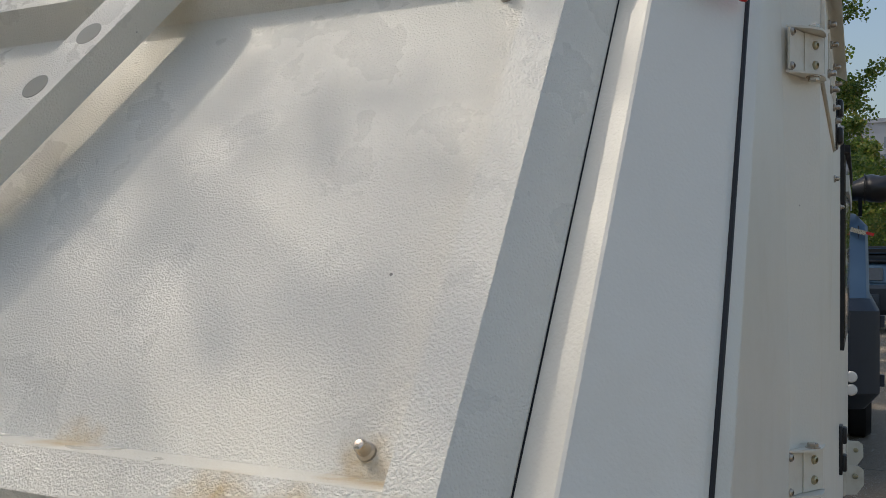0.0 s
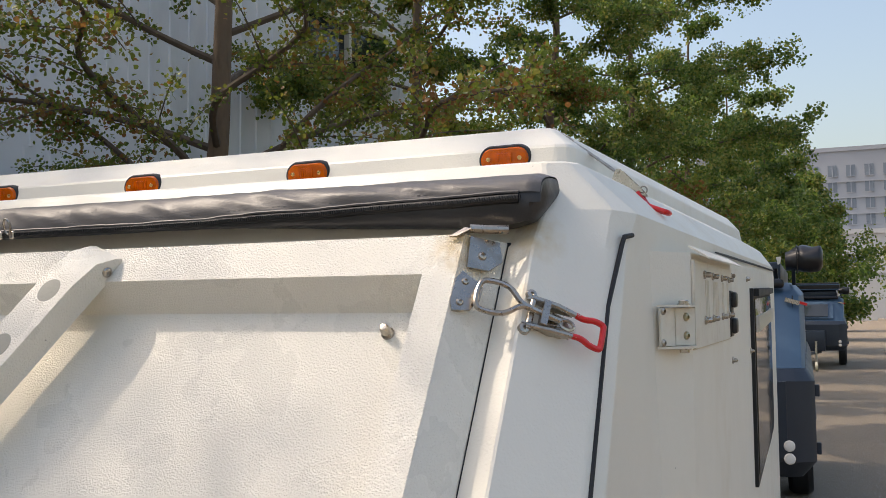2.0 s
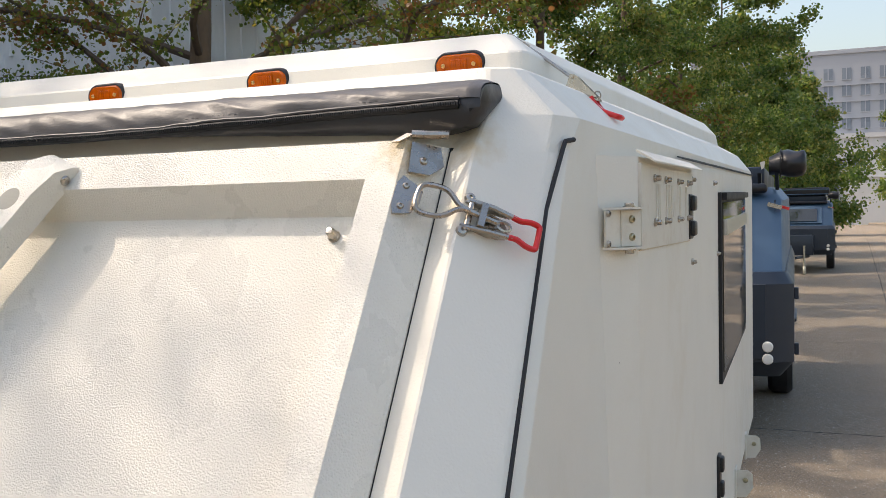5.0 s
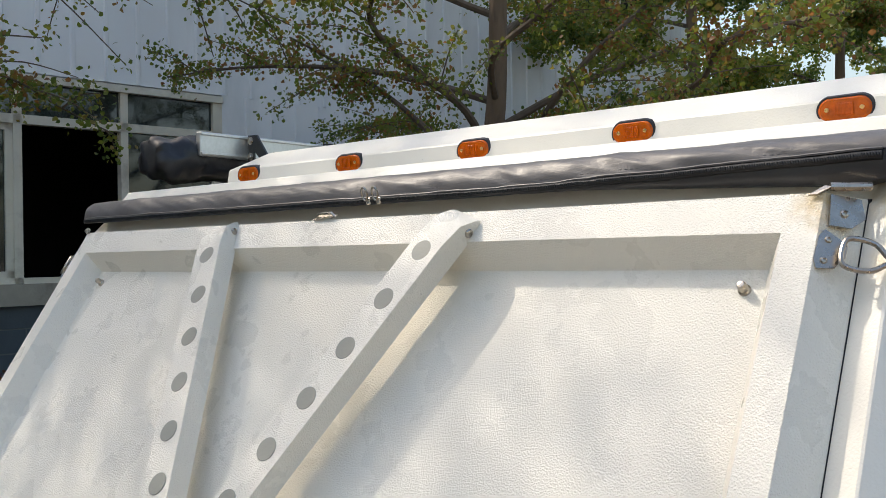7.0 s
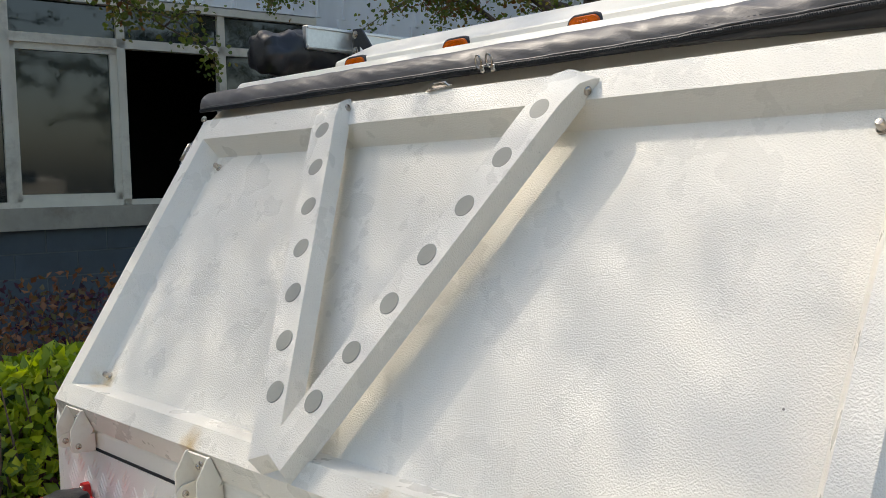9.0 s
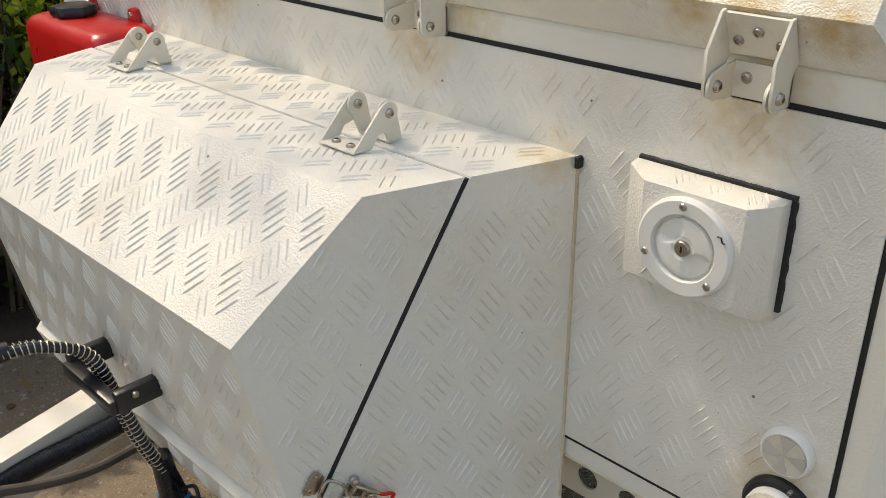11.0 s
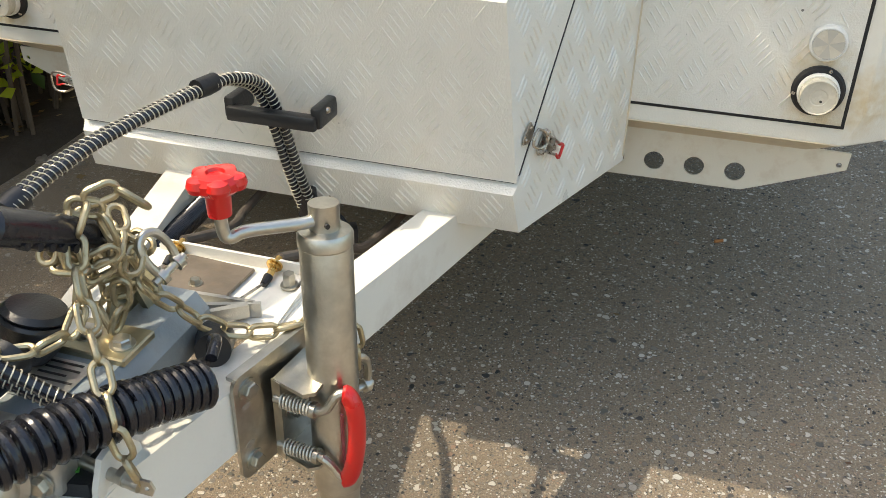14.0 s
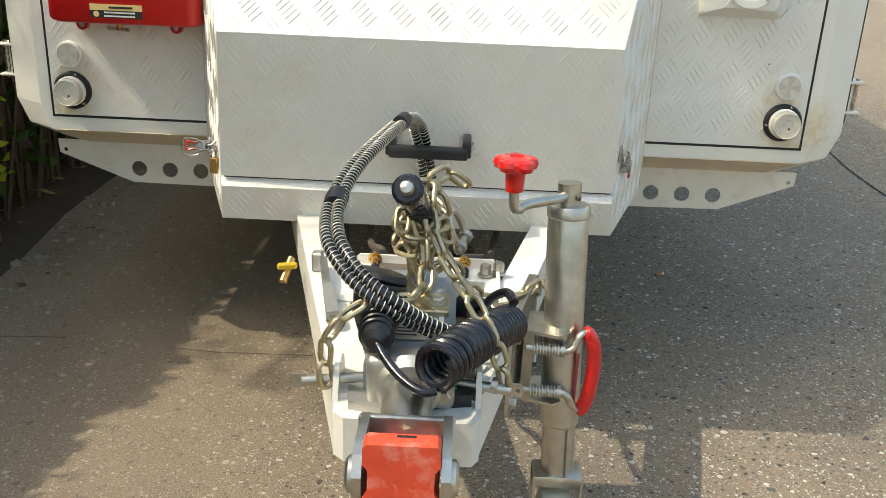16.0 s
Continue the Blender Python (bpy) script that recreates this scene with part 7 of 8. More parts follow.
def np_mesh(name, verts, faces, material, parent=None, label=""):
    me = bpy.data.meshes.new(name)
    n, m = len(verts), len(faces)
    me.vertices.add(n)
    me.vertices.foreach_set("co", verts.ravel())
    me.loops.add(m * 3)
    me.loops.foreach_set("vertex_index", faces.ravel().astype(np.int32))
    me.polygons.add(m)
    me.polygons.foreach_set("loop_start", np.arange(0, m * 3, 3, dtype=np.int32))
    me.update(calc_edges=True)
    me.materials.append(material)
    ob = new(name, me)
    if parent is not None:
        ob.parent = parent
        ob.matrix_parent_inverse = Matrix.Translation(-Vector(parent.location))
    if label:
        ob["label"] = label
    return ob


def tree(at, height, radius, low, seed, leaves, leaf_size, trunk_r, leaf_mat, label, lean=(0, 0), limbs=16, twigs=True, extra=(), dense=(), squash=1.0):
    """A tapered trunk, rising limbs with side shoots, and leaves in small tufts along them; dense adds loose clumps for
    shade.
    """
    r = random.Random(seed)
    at = Vector(at)
    th = thing("tree", at, label, "tree", group="row of yard trees")
    n = 9
    axis = [at + Vector((lean[0] * (i / n) + 0.10 * r.uniform(-1, 1) * (i > 1), lean[1] * (i / n) + 0.10 * r.uniform(-1, 1) * (i > 1), height * i / n)) for i in range(n + 1)]
    axis = smooth_path(axis, 4)
    part("trunk", tube(axis, [trunk_r * (1.25 if i == 0 else 1) * (1 - 0.9 * i / (len(axis) - 1)) + 0.008 for i in range(len(axis))], 14), bark, th)
    bm = bmesh.new()
    spots, outs = [], []
    runs = []
    for k in range(limbs):
        f = low / height + (0.93 - low / height) * (k + r.uniform(0, 0.7)) / limbs
        a = k * 2.4 + r.uniform(-0.4, 0.4)
        reach = radius * (1.0 - 0.72 * max(0.0, (f - low / height) / (1 - low / height)) ** 1.3) * r.uniform(0.75, 1.12) * math.hypot(math.cos(a), squash * math.sin(a))
        runs.append((f, a, reach, r.uniform(0.35, 0.75)))
    runs += list(extra)
    for f, a, reach, rise in runs:
        p0 = axis[min(len(axis) - 1, int(f * (len(axis) - 1)))]
        out = Vector((math.cos(a), math.sin(a), 0))
        side = Vector((-math.sin(a), math.cos(a), 0))
        pts = [p0]
        for q in range(1, 6):
            t = q / 5
            pts.append(p0 + out * reach * t + side * reach * 0.10 * r.uniform(-1, 1) + Vector((0, 0, reach * (rise * t - 0.30 * t * t))))
        path = smooth_path(pts, 4)
        r0 = max(0.007, trunk_r * (0.40 if rise > 0.3 else 0.10) * (1 - f * 0.75))
        tube(path, [r0 * (1 - 0.85 * i / (len(path) - 1)) + 0.003 for i in range(len(path))], 7, bm=bm)
        shoots = max(5, int(reach * 5))
        for q in range(shoots):
            t = 0.22 + 0.78 * (q + r.random()) / shoots
            b = path[min(len(path) - 1, int(t * (len(path) - 1)))]
            sgn = 1 if q % 2 else -1
            ln = reach * r.uniform(0.22, 0.42) * (1.15 - 0.5 * t)
            dd = (out * r.uniform(0.2, 0.8) + side * sgn * r.uniform(0.4, 1.0) + Vector((0, 0, r.uniform(-0.45, 0.55)))).normalized()
            tw = [b, b + dd * ln * 0.5 + Vector((0, 0, 0.02)), b + dd * ln + Vector((0, 0, -0.12 * ln * r.random()))]
            tw = smooth_path(tw, 4)
            if twigs:
                tube(tw, [0.006 * (1 - 0.7 * i / (len(tw) - 1)) + 0.0015 for i in range(len(tw))], 4, bm=bm)
            for i in range(1, len(tw)):
                spots.append((tw[i - 1], tw[i]))
                outs.append(dd)
        for i in range(8, len(path)):
            spots.append((path[i - 1], path[i]))
            outs.append(out)
    tagged(part("limb_mass", bm, twig_mat, th), kind="stuff")
    k = np.random.RandomState(seed)
    A = np.array([tuple(s[0]) for s in spots])
    B = np.array([tuple(s[1]) for s in spots])
    O = np.array([tuple(o) for o in outs])
    tufts = max(1, leaves // 5)
    pick = k.randint(0, len(A), tufts)
    f = k.random_sample((tufts, 1))
    c = A[pick] * (1 - f) + B[pick] * f + k.normal(size=(tufts, 3)) * 0.02
    c = np.repeat(c, 5, axis=0) + k.normal(size=(tufts * 5, 3)) * leaf_size * 1.3
    o = np.repeat(O[pick], 5, axis=0)
    # added leaf clumps off the limbs, slanted along the sun's rays to cast shade
    for x0, x1, y0, y1, z0, z1, count in dense:
        q = k.random_sample((count // 12, 3))
        q[:, 0], q[:, 1], q[:, 2] = x0 + (x1 - x0) * q[:, 0], y0 + (y1 - y0) * q[:, 1], z0 + (z1 - z0) * q[:, 2]
        q[:, :2] += (q[:, 2:] - (z0 + z1) / 2) * np.array([[SUN_TO.x / SUN_TO.z, SUN_TO.y / SUN_TO.z]])
        q = np.repeat(q, 12, axis=0) + k.normal(size=(len(q) * 12, 3)) * 0.07
        c, o = np.concatenate([c, q]), np.concatenate([o, np.tile([0.0, 0.0, -0.5], (len(q), 1))])
    v, fc = leaf_cloud(c, o, leaf_size, True, seed + 5)
    tagged(np_mesh("crown", v, fc, leaf_mat, th), kind="stuff")
    return th


def shrub(name, x0, x1, y0, y1, height, count, size, material, label, seed, base=0.08, bumps=0.25):
    """A clipped or loose mass of leaves with stems, uneven on top."""
    k = np.random.RandomState(seed)
    x, y = k.uniform(x0, x1, count), k.uniform(y0, y1, count)
    top = np.array([height * (1 - bumps + bumps * 2 * (0.5 + 0.5 * noise.noise(Vector((a * 2.2, b * 2.2, seed))))) * (0.75 + 0.25 * min(1.0, 4 * min(a - x0, x1 - a) / max(0.1, x1 - x0))) for a, b in zip(x, y)])
    z = base + (top - base) * (1 - k.random_sample(count) ** 2.2 * 0.9)
    c = np.stack([x, y, z], 1)
    d = np.tile(np.array([0, 0, 0.9]), (count, 1))
    v, f = leaf_cloud(c, d, size, False, seed, droop=0.0)
    th = thing(name, ((x0 + x1) / 2, (y0 + y1) / 2, 0.05), label, "shrub", group="shrubs in the planting bed")
    tagged(np_mesh("foliage", v, f, material, th), kind="stuff")
    bm = bmesh.new()
    for i in range(min(160, count // 60)):
        j = k.randint(count)
        b = Vector((x[j], y[j], 0.04))
        tube([b, b + Vector((k.uniform(-0.1, 0.1), k.uniform(-0.1, 0.1), top[j] * 0.6)), b + Vector((k.uniform(-0.18, 0.18), k.uniform(-0.18, 0.18), top[j] * 0.96))], [0.007, 0.005, 0.002], 5, bm=bm)
    tagged(part("stem_mass", bm, twig_mat, th), kind="stuff")
    return th


shrub("purple_shrub", -2.1, -1.32, -2.3, 1.2, 0.90, 13000, 0.034, purple_leaf, "low purple-leaved shrub beside the trailer", 3)
shrub("purple_shrub", -3.2, -1.35, 1.2, 6.0, 0.80, 11000, 0.036, purple_leaf, "purple-leaved shrub along the planting bed", 4)
shrub("green_shrub", -1.80, -1.27, -2.4, -0.46, 0.93, 9000, 0.060, green_leaf, "dark green shrub along the edge of the bed", 13, base=0.04, bumps=0.10)
shrub("green_shrub", -1.80, -1.27, -0.46, 0.05, 1.04, 3200, 0.060, green_leaf, "taller dark green shrub at the edge of the bed", 15, base=0.04, bumps=0.10)
shrub("green_shrub", -1.72, -1.28, 0.60, 3.4, 1.14, 11000, 0.056, green_leaf, "dark green shrub at the foot of the bed", 14, base=0.04, bumps=0.14)
shrub("lime_shrub", -1.75, -1.26, 0.02, 0.62, 1.09, 5200, 0.046, lime_leaf, "lime-green privet standing above purple shrubs", 5, base=0.10, bumps=0.10)
shrub("lime_shrub", -1.62, -1.30, -1.6, -0.2, 0.50, 900, 0.040, lime_leaf, "short lime-green privet at the bed edge", 6, base=0.2)
shrub("green_shrub", -2.9, -2.0, -2.0, 1.6, 0.82, 7000, 0.040, green_leaf, "dark green shrub behind the privet", 7)
shrub("russet_shrub", -4.0, -2.7, -1.0, 4.6, 1.02, 8000, 0.042, rust_leaf, "russet-leaved shrub before the building", 8)
shrub("green_shrub", -6.6, -4.0, -2.0, 8.0, 0.85, 6000, 0.06, purple_leaf, "dark shrub bed under the windows", 9)

# its dense boxes are unseen leaves added to dapple the hatch and shade the ground
tree((-4.15, 0.88, 0), 8.4, 3.1, 3.2, 21, 18000, 0.034, 0.105, ginkgo, "ginkgo tree with green and yellowing leaves by the building", (0.1, 0.1), 22, extra=((0.42, 1.25, 2.5, 0.18), (0.43, 0.75, 2.3, 0.12), (0.40, -0.2, 2.2, 0.2), (0.36, 1.7, 1.6, 0.1), (0.62, -1.0, 1.9, 0.45), (0.70, -1.5, 1.7, 0.45)), squash=0.7, dense=((-4.9, -3.75, -0.66, 0.05, 6.0, 6.9, 1700), (-3.60, -2.75, -0.80, -0.44, 6.2, 6.6, 620), (-5.3, -4.35, -0.60, 1.2, 4.3, 5.1, 7000)))
tree((-3.70, 5.85, 0), 9.0, 3.3, 2.0, 22, 46000, 0.036, 0.115, ginkgo, "ginkgo tree with forked trunk behind the trailer", (0.1, 0.0), 26, extra=((0.27, 0.5, 2.0, 1.3), (0.27, 3.6, 1.8, 1.1)))
tree((-3.90, 10.6, 0), 11.0, 3.6, 1.8, 23, 90000, 0.048, 0.10, ginkgo, "ginkgo tree with dense green crown", (0.1, 0), 28, squash=0.62)
tree((-3.50, 15.6, 0), 12.0, 4.0, 1.4, 24, 84000, 0.054, 0.11, ginkgo_far, "dense green yard tree", (0.2, 0), 28, squash=0.6)
tree((-3.10, 20.8, 0), 12.0, 3.9, 1.2, 25, 62000, 0.064, 0.12, ginkgo_far, "dense green yard tree with spreading limbs", (0.3, 0), 28, False, extra=((0.40, 0.15, 3.9, 0.5), (0.55, 0.1, 3.5, 0.5), (0.7, 0.0, 3.1, 0.4)), squash=0.6)
tree((-2.70, 27.0, 0), 10.5, 4.9, 1.0, 26, 48000, 0.078, 0.12, ginkgo_far, "dense green yard tree further along", (0.2, 0), 24, False, squash=0.6)
tree((-2.10, 34.0, 0), 10.0, 4.6, 0.9, 27, 34000, 0.11, 0.13, ginkgo_far, "dense green yard tree further along", (0, 0), 22, False, squash=0.6)
tree((-1.3, 44.0, 0), 10.0, 4.2, 0.8, 28, 28000, 0.14, 0.13, ginkgo_far, "distant green yard tree", (0, 0), 22, False, squash=0.7)
tree((0.2, 58.0, 0), 10.3, 2.5, 0.8, 29, 20000, 0.18, 0.15, ginkgo_far, "distant green yard tree", (0, 0), 20, False, squash=0.7)
tree((8.6, 66.0, 0), 13.0, 4.2, 0.9, 30, 20000, 0.17, 0.15, ginkgo_far, "distant tree across the yard road", (0, 0), 16, False)
tree((9.6, 90.0, 0), 15.0, 4.6, 1.2, 31, 16000, 0.21, 0.12, ginkgo_far, "distant tree across the yard road", (0, 0), 14, False)
# never in view: added only to throw shade over the yard
tree((-4.3, -5.9, 0), 8.6, 3.5, 2.4, 32, 40000, 0.055, 0.11, ginkgo, "unseen ginkgo tree beside the planting bed, added for shade", (0, 0), 22)
shrub("clipped_hedge", 8.2, 9.6, 3, 110, 0.95, 9000, 0.20, hedge_far, "clipped yellow-green hedge across the road", 12, base=0.05, bumps=0.06)

# ---- the grey hall ----
WD = Vector((0.132, 1, 0)).normalized()
WN = Vector((1, -0.132, 0)).normalized()
W0 = Vector((-8.2, 2.63, 0))
def wp(s, z, out=0.0):
    """A place on the hall's wall: metres along it, height, and out of it."""
    return W0 + WD * s + WN * out + Vector((0, 0, z))
hall = thing("grey_hall", W0 + WD * 2, "pale grey steel-clad hall with cream window band", "building")
HL, HR, HT = -16.0, 13.5, 9.0
WB, WT = 1.22, 3.58
def cladding_panel(s0, s1, z0, z1):
    """Ribbed sheet between two places on the wall."""
    bm = bmesh.new()
    pts, s, k = [], s0, 0
    while s < s1 - 1e-6:
        for ds, o in ((0.0, 0.0), (0.30, 0.0), (0.315, 0.022), (0.345, 0.022), (0.36, 0.0)):
            if s + ds <= s1:
                pts.append((s + ds, o))
        s += 0.36
    pts.append((s1, 0.0))
    loft([[wp(a, z0, o) for a, o in pts] + [wp(s1, z0, -0.2), wp(s0, z0, -0.2)], [wp(a, z1, o) for a, o in pts] + [wp(s1, z1, -0.2), wp(s0, z1, -0.2)]], bm)
    return part("cladding", bm, cladding, hall)
cladding_panel(HL, HR, WT + 0.02, 5.6)
cladding_panel(HL, 10.0, 5.6, 6.9)
cladding_panel(12.6, HR, 5.6, 6.9)
cladding_panel(HL, HR, 6.9, HT)
cladding_panel(3.36, HR, 1.3, WT + 0.02)
cladding_panel(HL, -7.6, 1.3, WT + 0.02)
def wall_block(s0, s1, z0, z1, o0, o1, name, m, parent, bevel=0.0, label=""):
    bm = loft([[wp(s0, z0, o0), wp(s1, z0, o0), wp(s1, z0, o1), wp(s0, z0, o1)], [wp(s0, z1, o0), wp(s1, z1, o0), wp(s1, z1, o1), wp(s0, z1, o1)]])
    if bevel:
        soften(bm, bevel, 1)
    return part(name, bm, m, parent, label)
plinth = wall_block(HL, HR, 0.0, 1.22, -0.2, -0.004, "plinth", plinth_joint, hall)
for row in range(5):
    z0 = 0.012 + row * 0.245
    s = -7.0 - (0.3 if row % 2 else 0)
    while s < 9.0:
        wall_block(s + 0.008, s + 0.592, z0, min(1.215, z0 + 0.231), -0.02, 0.006, "block", plinth_mat, plinth, 0.004)
        s += 0.6
# room shell painted near-black to look unlit behind the panes
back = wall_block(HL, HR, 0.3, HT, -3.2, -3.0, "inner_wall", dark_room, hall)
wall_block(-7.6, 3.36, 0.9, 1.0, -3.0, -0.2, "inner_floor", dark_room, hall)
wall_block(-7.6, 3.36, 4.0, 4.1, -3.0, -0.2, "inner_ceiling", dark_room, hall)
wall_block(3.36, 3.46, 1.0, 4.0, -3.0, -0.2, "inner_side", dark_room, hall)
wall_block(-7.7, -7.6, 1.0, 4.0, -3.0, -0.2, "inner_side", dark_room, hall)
wall_block(HL, HR, HT, HT + 0.2, -8, 0.15, "roof_edge", cladding, hall)
wall_block(HR, HR + 0.1, 0, HT, -12, 0.02, "end_wall", cladding, hall)
sill = wall_block(-7.7, 3.5, 1.22, 1.44, -0.2, 0.09, "sill", sill_stone, hall, 0.01, "stained projecting window sill")
# window band: two rows of panes, one leaf standing open
win = part("window_band", bmesh.new(), win_frame, hall, "cream window band, one sash open")
bars = bmesh.new()
def wbar(s0, s1, z0, z1, o0=-0.10, o1=0.0):
    bm = loft([[wp(s0, z0, o0), wp(s1, z0, o0), wp(s1, z0, o1), wp(s0, z0, o1)], [wp(s0, z1, o0), wp(s1, z1, o0), wp(s1, z1, o1), wp(s0, z1, o1)]])
    merge(bars, soften(bm, 0.006, 1))
wbar(-7.6, 3.36, 3.50, 3.58, -0.1, 0.03)
wbar(-7.6, 3.36, 3.07, 3.165)
wbar(-7.6, 3.36, 1.44, 1.50)
cols = [3.24 - 1.12 * i for i in range(10)]
for i, c in enumerate(cols):
    wbar(c, c + (0.12 if i == 0 else 0.085), 1.44, 3.50)
bars.to_mesh(win.data)
bars.free()
for i in range(len(cols) - 1):
    s0, s1 = cols[i + 1] + 0.085, cols[i]
    wall_block(s0, s1, 3.165, 3.50, -0.06, -0.05, "pane", window_glass, win)
    if i != 1:
        wall_block(s0, s1, 1.50, 3.07, -0.065, -0.055, "pane", window_glass, win)
        if i == 2:
            for a, b in ((s0, s0 + 0.05), (s1 - 0.075, s1)):
                wall_block(a, b, 1.50, 3.07, -0.055, -0.02, "sash_stile", win_frame, win, 0.005)
            wall_block(s0, s1, 3.0, 3.07, -0.055, -0.02, "sash_rail", win_frame, win, 0.005)
            wall_block(s0, s1, 1.50, 1.57, -0.055, -0.02, "sash_rail", win_frame, win, 0.005)
up = wall_block(10.0, 12.6, 5.6, 6.9, -0.12, -0.10, "upper_window", window_glass, hall)
for s in (10.0, 11.25, 12.52):
    wall_block(s, s + 0.08, 5.6, 6.9, -0.1, 0.02, "upper_frame", win_frame, up)
for z in (5.6, 6.82):
    wall_block(10.0, 12.6, z, z + 0.08, -0.1, 0.03, "upper_frame", win_frame, up)

# ---- two slate-blue trailers further along ----
def blue_trailer(loaded):
    t = thing("blue_trailer", (0, 0, 0), "slate-blue camper trailer parked in the row", "trailer", group="blue trailers in the row")
    def hull(levels, m, name, label=""):
        bm = loft([hull_ring(z, p) for z, p in levels])
        return part(name, soften(bm, 0.008, 2, 18), m, t, label)
    low = [(0.80, 0.0), (0.90, 0.06), (0.93, 0.10), (0.91, 3.6)]
    hull([(0.46, [(0.74, 0.12), (0.82, 0.16), (0.84, 0.2), (0.84, 3.5)]), (0.58, low), (1.12, low), (1.20, [(0.78, 0.06), (0.86, 0.11), (0.88, 0.15), (0.88, 3.6)])], slate_dark, "lower_body", "dark slate lower body")
    hull([(1.201, [(0.76, 0.08), (0.85, 0.12), (0.87, 0.16), (0.87, 3.58)]), (1.70, [(0.74, 0.40), (0.84, 0.44), (0.86, 0.48), (0.86, 3.58)]), (1.80, [(0.66, 0.56), (0.76, 0.60), (0.78, 0.64), (0.78, 3.5)])], slate_blue, "upper_body")
    part("front_panel", soften(block((0, -0.004, 0.86), (1.50, 0.016, 0.52)), 0.004, 1), slate_dark, t, "dark front panel")
    hatchp = part("front_hatch", soften(prism([(-0.62, 0.105, 1.25), (0.62, 0.105, 1.25), (0.62, 0.375, 1.66), (-0.62, 0.375, 1.66)], (0, -0.03, 0.02)), 0.006, 1), slate_blue, t)
    part("hatch_glass", prism([(-0.50, 0.085, 1.315), (0.50, 0.085, 1.315), (0.50, 0.29, 1.62), (-0.50, 0.29, 1.62)], (0, -0.008, 0.005)), window_glass, hatchp)
    for s in (1, -1):
        for z in (0.605, 0.690):
            part("lamp", lathe([(0.037, 0), (0.037, 0.02), (0.030, 0.03), (0.002, 0.032)], (s * 0.76 if s < 0 else 0.76, -0.012, z), (0, -1, 0), 20), white_plastic, t)
        part("corner_seal", tube([(s * 0.80, 0.13 + 0.62 * (z - 1.22), z) for z in (1.22, 1.45, 1.70)], 0.006, 6), seal_black, t)
        toggle = part("latch", block((s * 0.80, 0.36, 1.66), (0.10, 0.02, 0.03), Matrix.Rotation(s * 0.3, 3, "Y")), steel, t)
        part("latch_grip", block((s * 0.87, 0.40, 1.645), (0.06, 0.02, 0.02), Matrix.Rotation(s * 0.3, 3, "Y")), red_grip, toggle)
        for z in (0.66, 1.05):
            part("side_hinge", soften(block((s * 0.945, 0.16, z), (0.03, 0.05, 0.08)), 0.004, 1), slate_dark, t)
        wh = part("wheel", lathe([(0.10, -0.06), (0.19, -0.08), (0.19, 0.08), (0.10, 0.06)], (s * 0.80, 2.0, 0.34), (1, 0, 0), 24), steel, t)
        part("tyre", lathe([(0.19, -0.09), (0.31, -0.10), (0.34, -0.06), (0.34, 0.06), (0.31, 0.10), (0.19, 0.09)], (s * 0.80, 2.0, 0.34), (1, 0, 0), 32), seal_black, wh)
        part("mud_guard", soften(block((s * 0.86, 2.0, 0.70), (0.16, 0.9, 0.03)), 0.01, 2), slate_dark, t)
    roll = []
    for i in range(26):
        x = 0.76 + 0.255 * i / 25
        k = (0.70 + 0.30 * min(1.0, i / 12)) * (1.0 if i < 23 else (0.97, 0.86, 0.60)[i - 23]) * (1 + 0.04 * math.sin(x * 31))
        roll.append([Vector((x, 0.50 + k * 0.100 * math.cos(a) * (1 + 0.26 * noise.noise(Vector((x * 9, math.cos(a), math.sin(a))))), 1.955 + 0.015 * min(1.0, i / 14) + k * 0.096 * math.sin(a) * (1 + 0.26 * noise.noise(Vector((x * 9, math.cos(a), math.sin(a) + 7)))))) for a in [2 * math.pi * q / 18 for q in range(18)]])
    part("awning_roll", loft(roll), bag_black, t, "lumpy black awning roll above the roof", sharp=60)
    for x in (0.84,):
        part("roll_strap", tube([(x, 0.50 + 0.104 * math.cos(a), 1.968 + 0.100 * math.sin(a)) for a in [0.35 * q for q in range(19)]], 0.006, 6), black_plastic, t)
    part("roll_tag", prism([(0.70, 0.392, 1.98), (0.735, 0.392, 1.985), (0.728, 0.396, 1.935), (0.71, 0.394, 1.925)], (0, 0.006, 0)), label_white, t, "pale fabric tag")
    part("front_bag", soften(block((0.0, 0.44, 1.79), (1.5, 0.12, 0.07)), 0.03, 3), bag_black, t)
    for x in (0.68, 0.80):
        part("awning_bracket", prism([(x, 0.44, 1.90), (x, 0.56, 1.90), (x, 0.68, 1.78), (x, 0.60, 1.78)], (0.025, 0, 0)), black_plastic, t)
    part("roof_rack", soften(block((0, 2.1, 1.880), (1.44, 2.6, 0.17)), 0.02, 2), slate_dark, t)
    if loaded:
        tent = part("roof_tent", soften(block((0, 2.05, 2.080), (1.58, 2.7, 0.21)), 0.05, 3), bag_black, t, "black covered roof tent")
        for z in (2.01, 2.13):
            part("tent_strap", soften(block((0, 0.695, z), (1.56, 0.012, 0.022)), 0.004, 1), slate_blue, tent)
    part("tool_box", soften(block((0.0, -0.22, 0.72), (0.85, 0.42, 0.50)), 0.02, 2), slate_dark, t)
    for s in (1, -1):
        part("drawbar_rail", tube([(s * 0.30, 0.05, 0.43), (s * 0.05, -1.1, 0.43)], 0.035, 8), slate_dark, t)
    part("jockey_tube", cyl((0.22, -0.7, 0.14), (0.22, -0.7, 0.72), 0.025, 14), zinc, t)
    part("jockey_tyre", lathe([(0.03, -0.03), (0.10, -0.03), (0.11, 0), (0.10, 0.03), (0.03, 0.03)], (0.22, -0.72, 0.11), (1, 0, 0), 24), ivory_nylon, t)
    return t
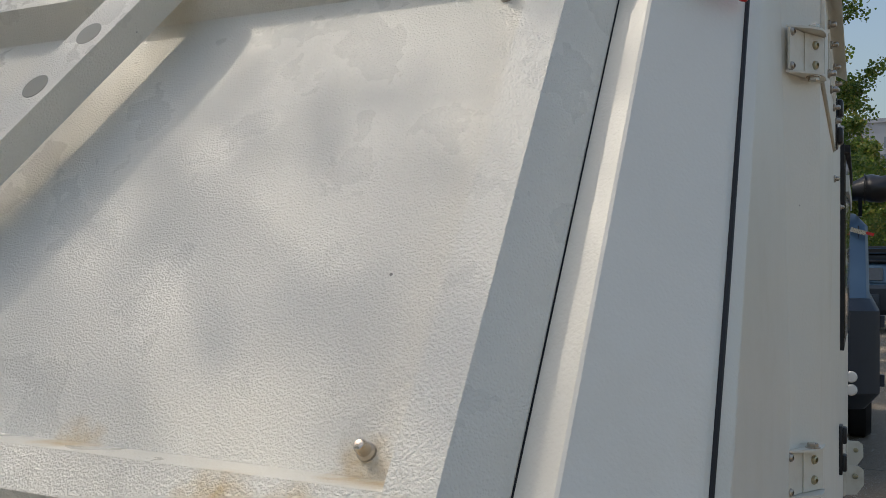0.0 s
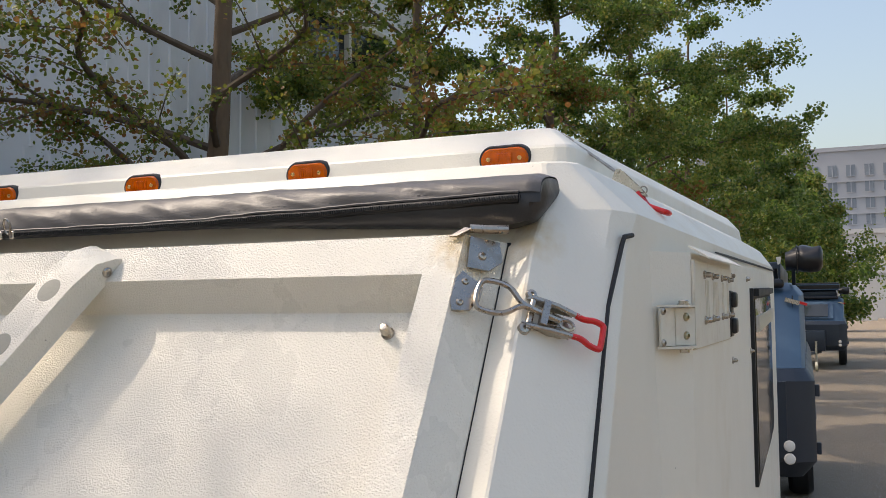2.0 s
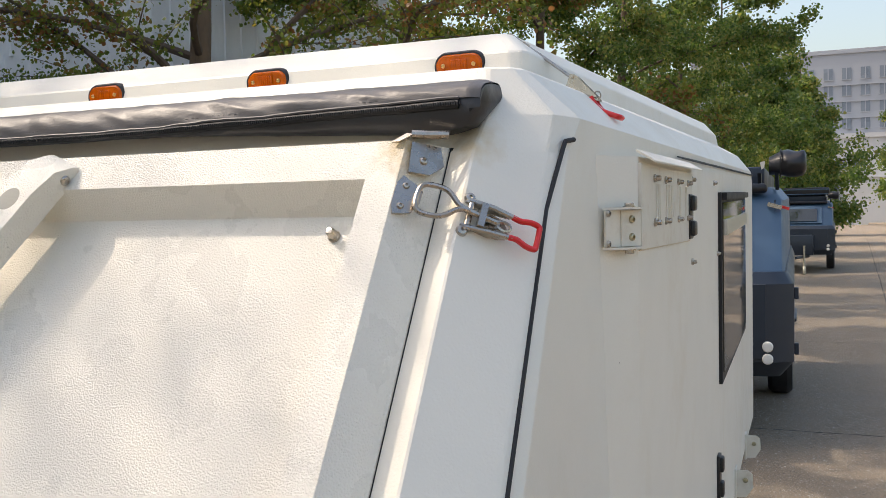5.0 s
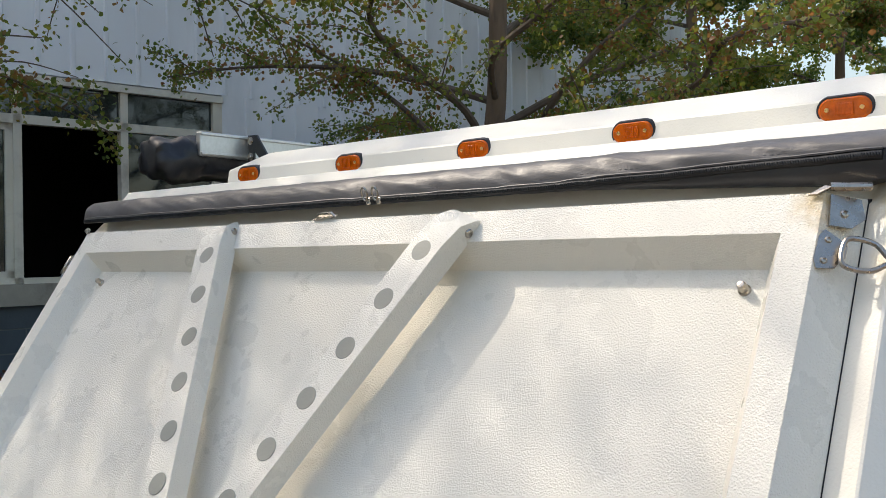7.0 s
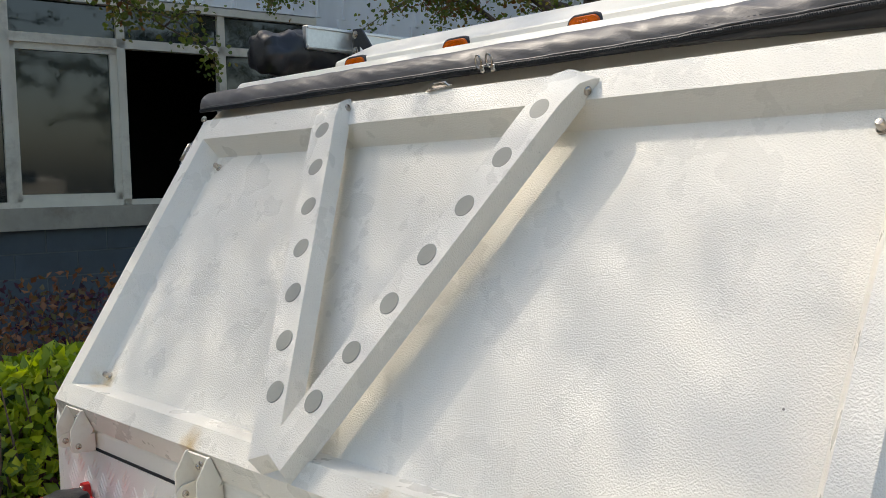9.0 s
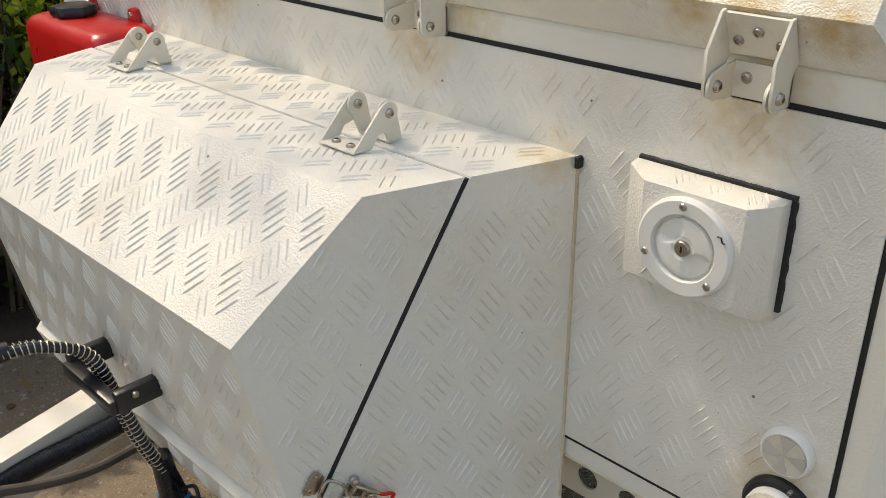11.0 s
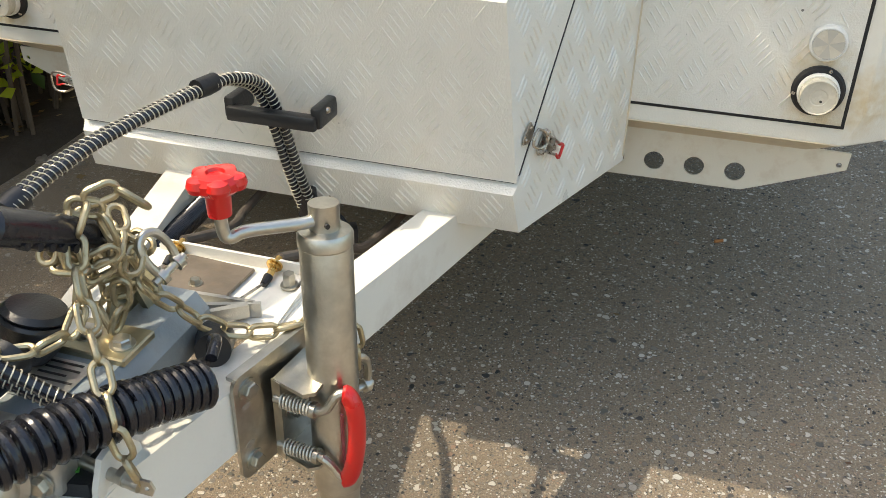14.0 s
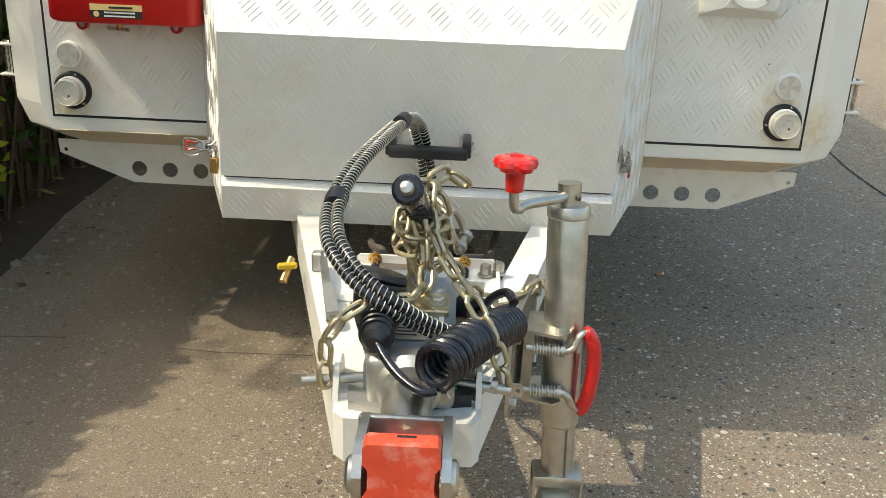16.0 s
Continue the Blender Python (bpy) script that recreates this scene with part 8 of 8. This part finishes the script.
blue_trailer(True).matrix_basis = pose(0.660, 24.3, 0, 0, 0, -1.0)
blue_trailer(False).matrix_basis = pose(0.136, 6.0, 0, 0, 0, 1.0)

# ---- far end of the road ----
def far_block(name, x0, x1, y0, y1, z1, m, label, rows, cols, wx, wz, z_first, dz, x_first, dx):
    b = thing(name, ((x0 + x1) / 2, y0, 0), label, "building")
    part("wall", block(((x0 + x1) / 2, (y0 + y1) / 2, z1 / 2), (x1 - x0, y1 - y0, z1)), m, b)
    part("parapet", block(((x0 + x1) / 2, y0 + 0.2, z1 + 0.25), (x1 - x0 + 0.4, 0.8, 0.5)), m, b)
    for r_ in range(rows):
        for c in range(cols):
            x, z = x_first + c * dx, z_first - r_ * dz
            w = part("window", block((x, y0 - 0.02, z), (wx, 0.12, wz)), far_glass, b)
            part("mullion", block((x, y0 - 0.09, z), (0.10, 0.06, wz)), m, w)
            part("window_sill", block((x, y0 - 0.07, z - wz / 2 - 0.05), (wx + 0.1, 0.14, 0.08)), m, w)
        part("string_course", block(((x0 + x1) / 2, y0 - 0.1, z_first - r_ * dz - 1.35), (x1 - x0, 0.2, 0.14)), m, b)
    return b
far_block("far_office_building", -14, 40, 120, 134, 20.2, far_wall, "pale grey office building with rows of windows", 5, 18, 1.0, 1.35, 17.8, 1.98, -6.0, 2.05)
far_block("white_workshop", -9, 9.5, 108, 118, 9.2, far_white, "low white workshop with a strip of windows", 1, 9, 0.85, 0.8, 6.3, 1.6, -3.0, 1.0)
gate = thing("gate_house", (4.2, 95, 0), "white gatehouse wall at the end of the road", "building")
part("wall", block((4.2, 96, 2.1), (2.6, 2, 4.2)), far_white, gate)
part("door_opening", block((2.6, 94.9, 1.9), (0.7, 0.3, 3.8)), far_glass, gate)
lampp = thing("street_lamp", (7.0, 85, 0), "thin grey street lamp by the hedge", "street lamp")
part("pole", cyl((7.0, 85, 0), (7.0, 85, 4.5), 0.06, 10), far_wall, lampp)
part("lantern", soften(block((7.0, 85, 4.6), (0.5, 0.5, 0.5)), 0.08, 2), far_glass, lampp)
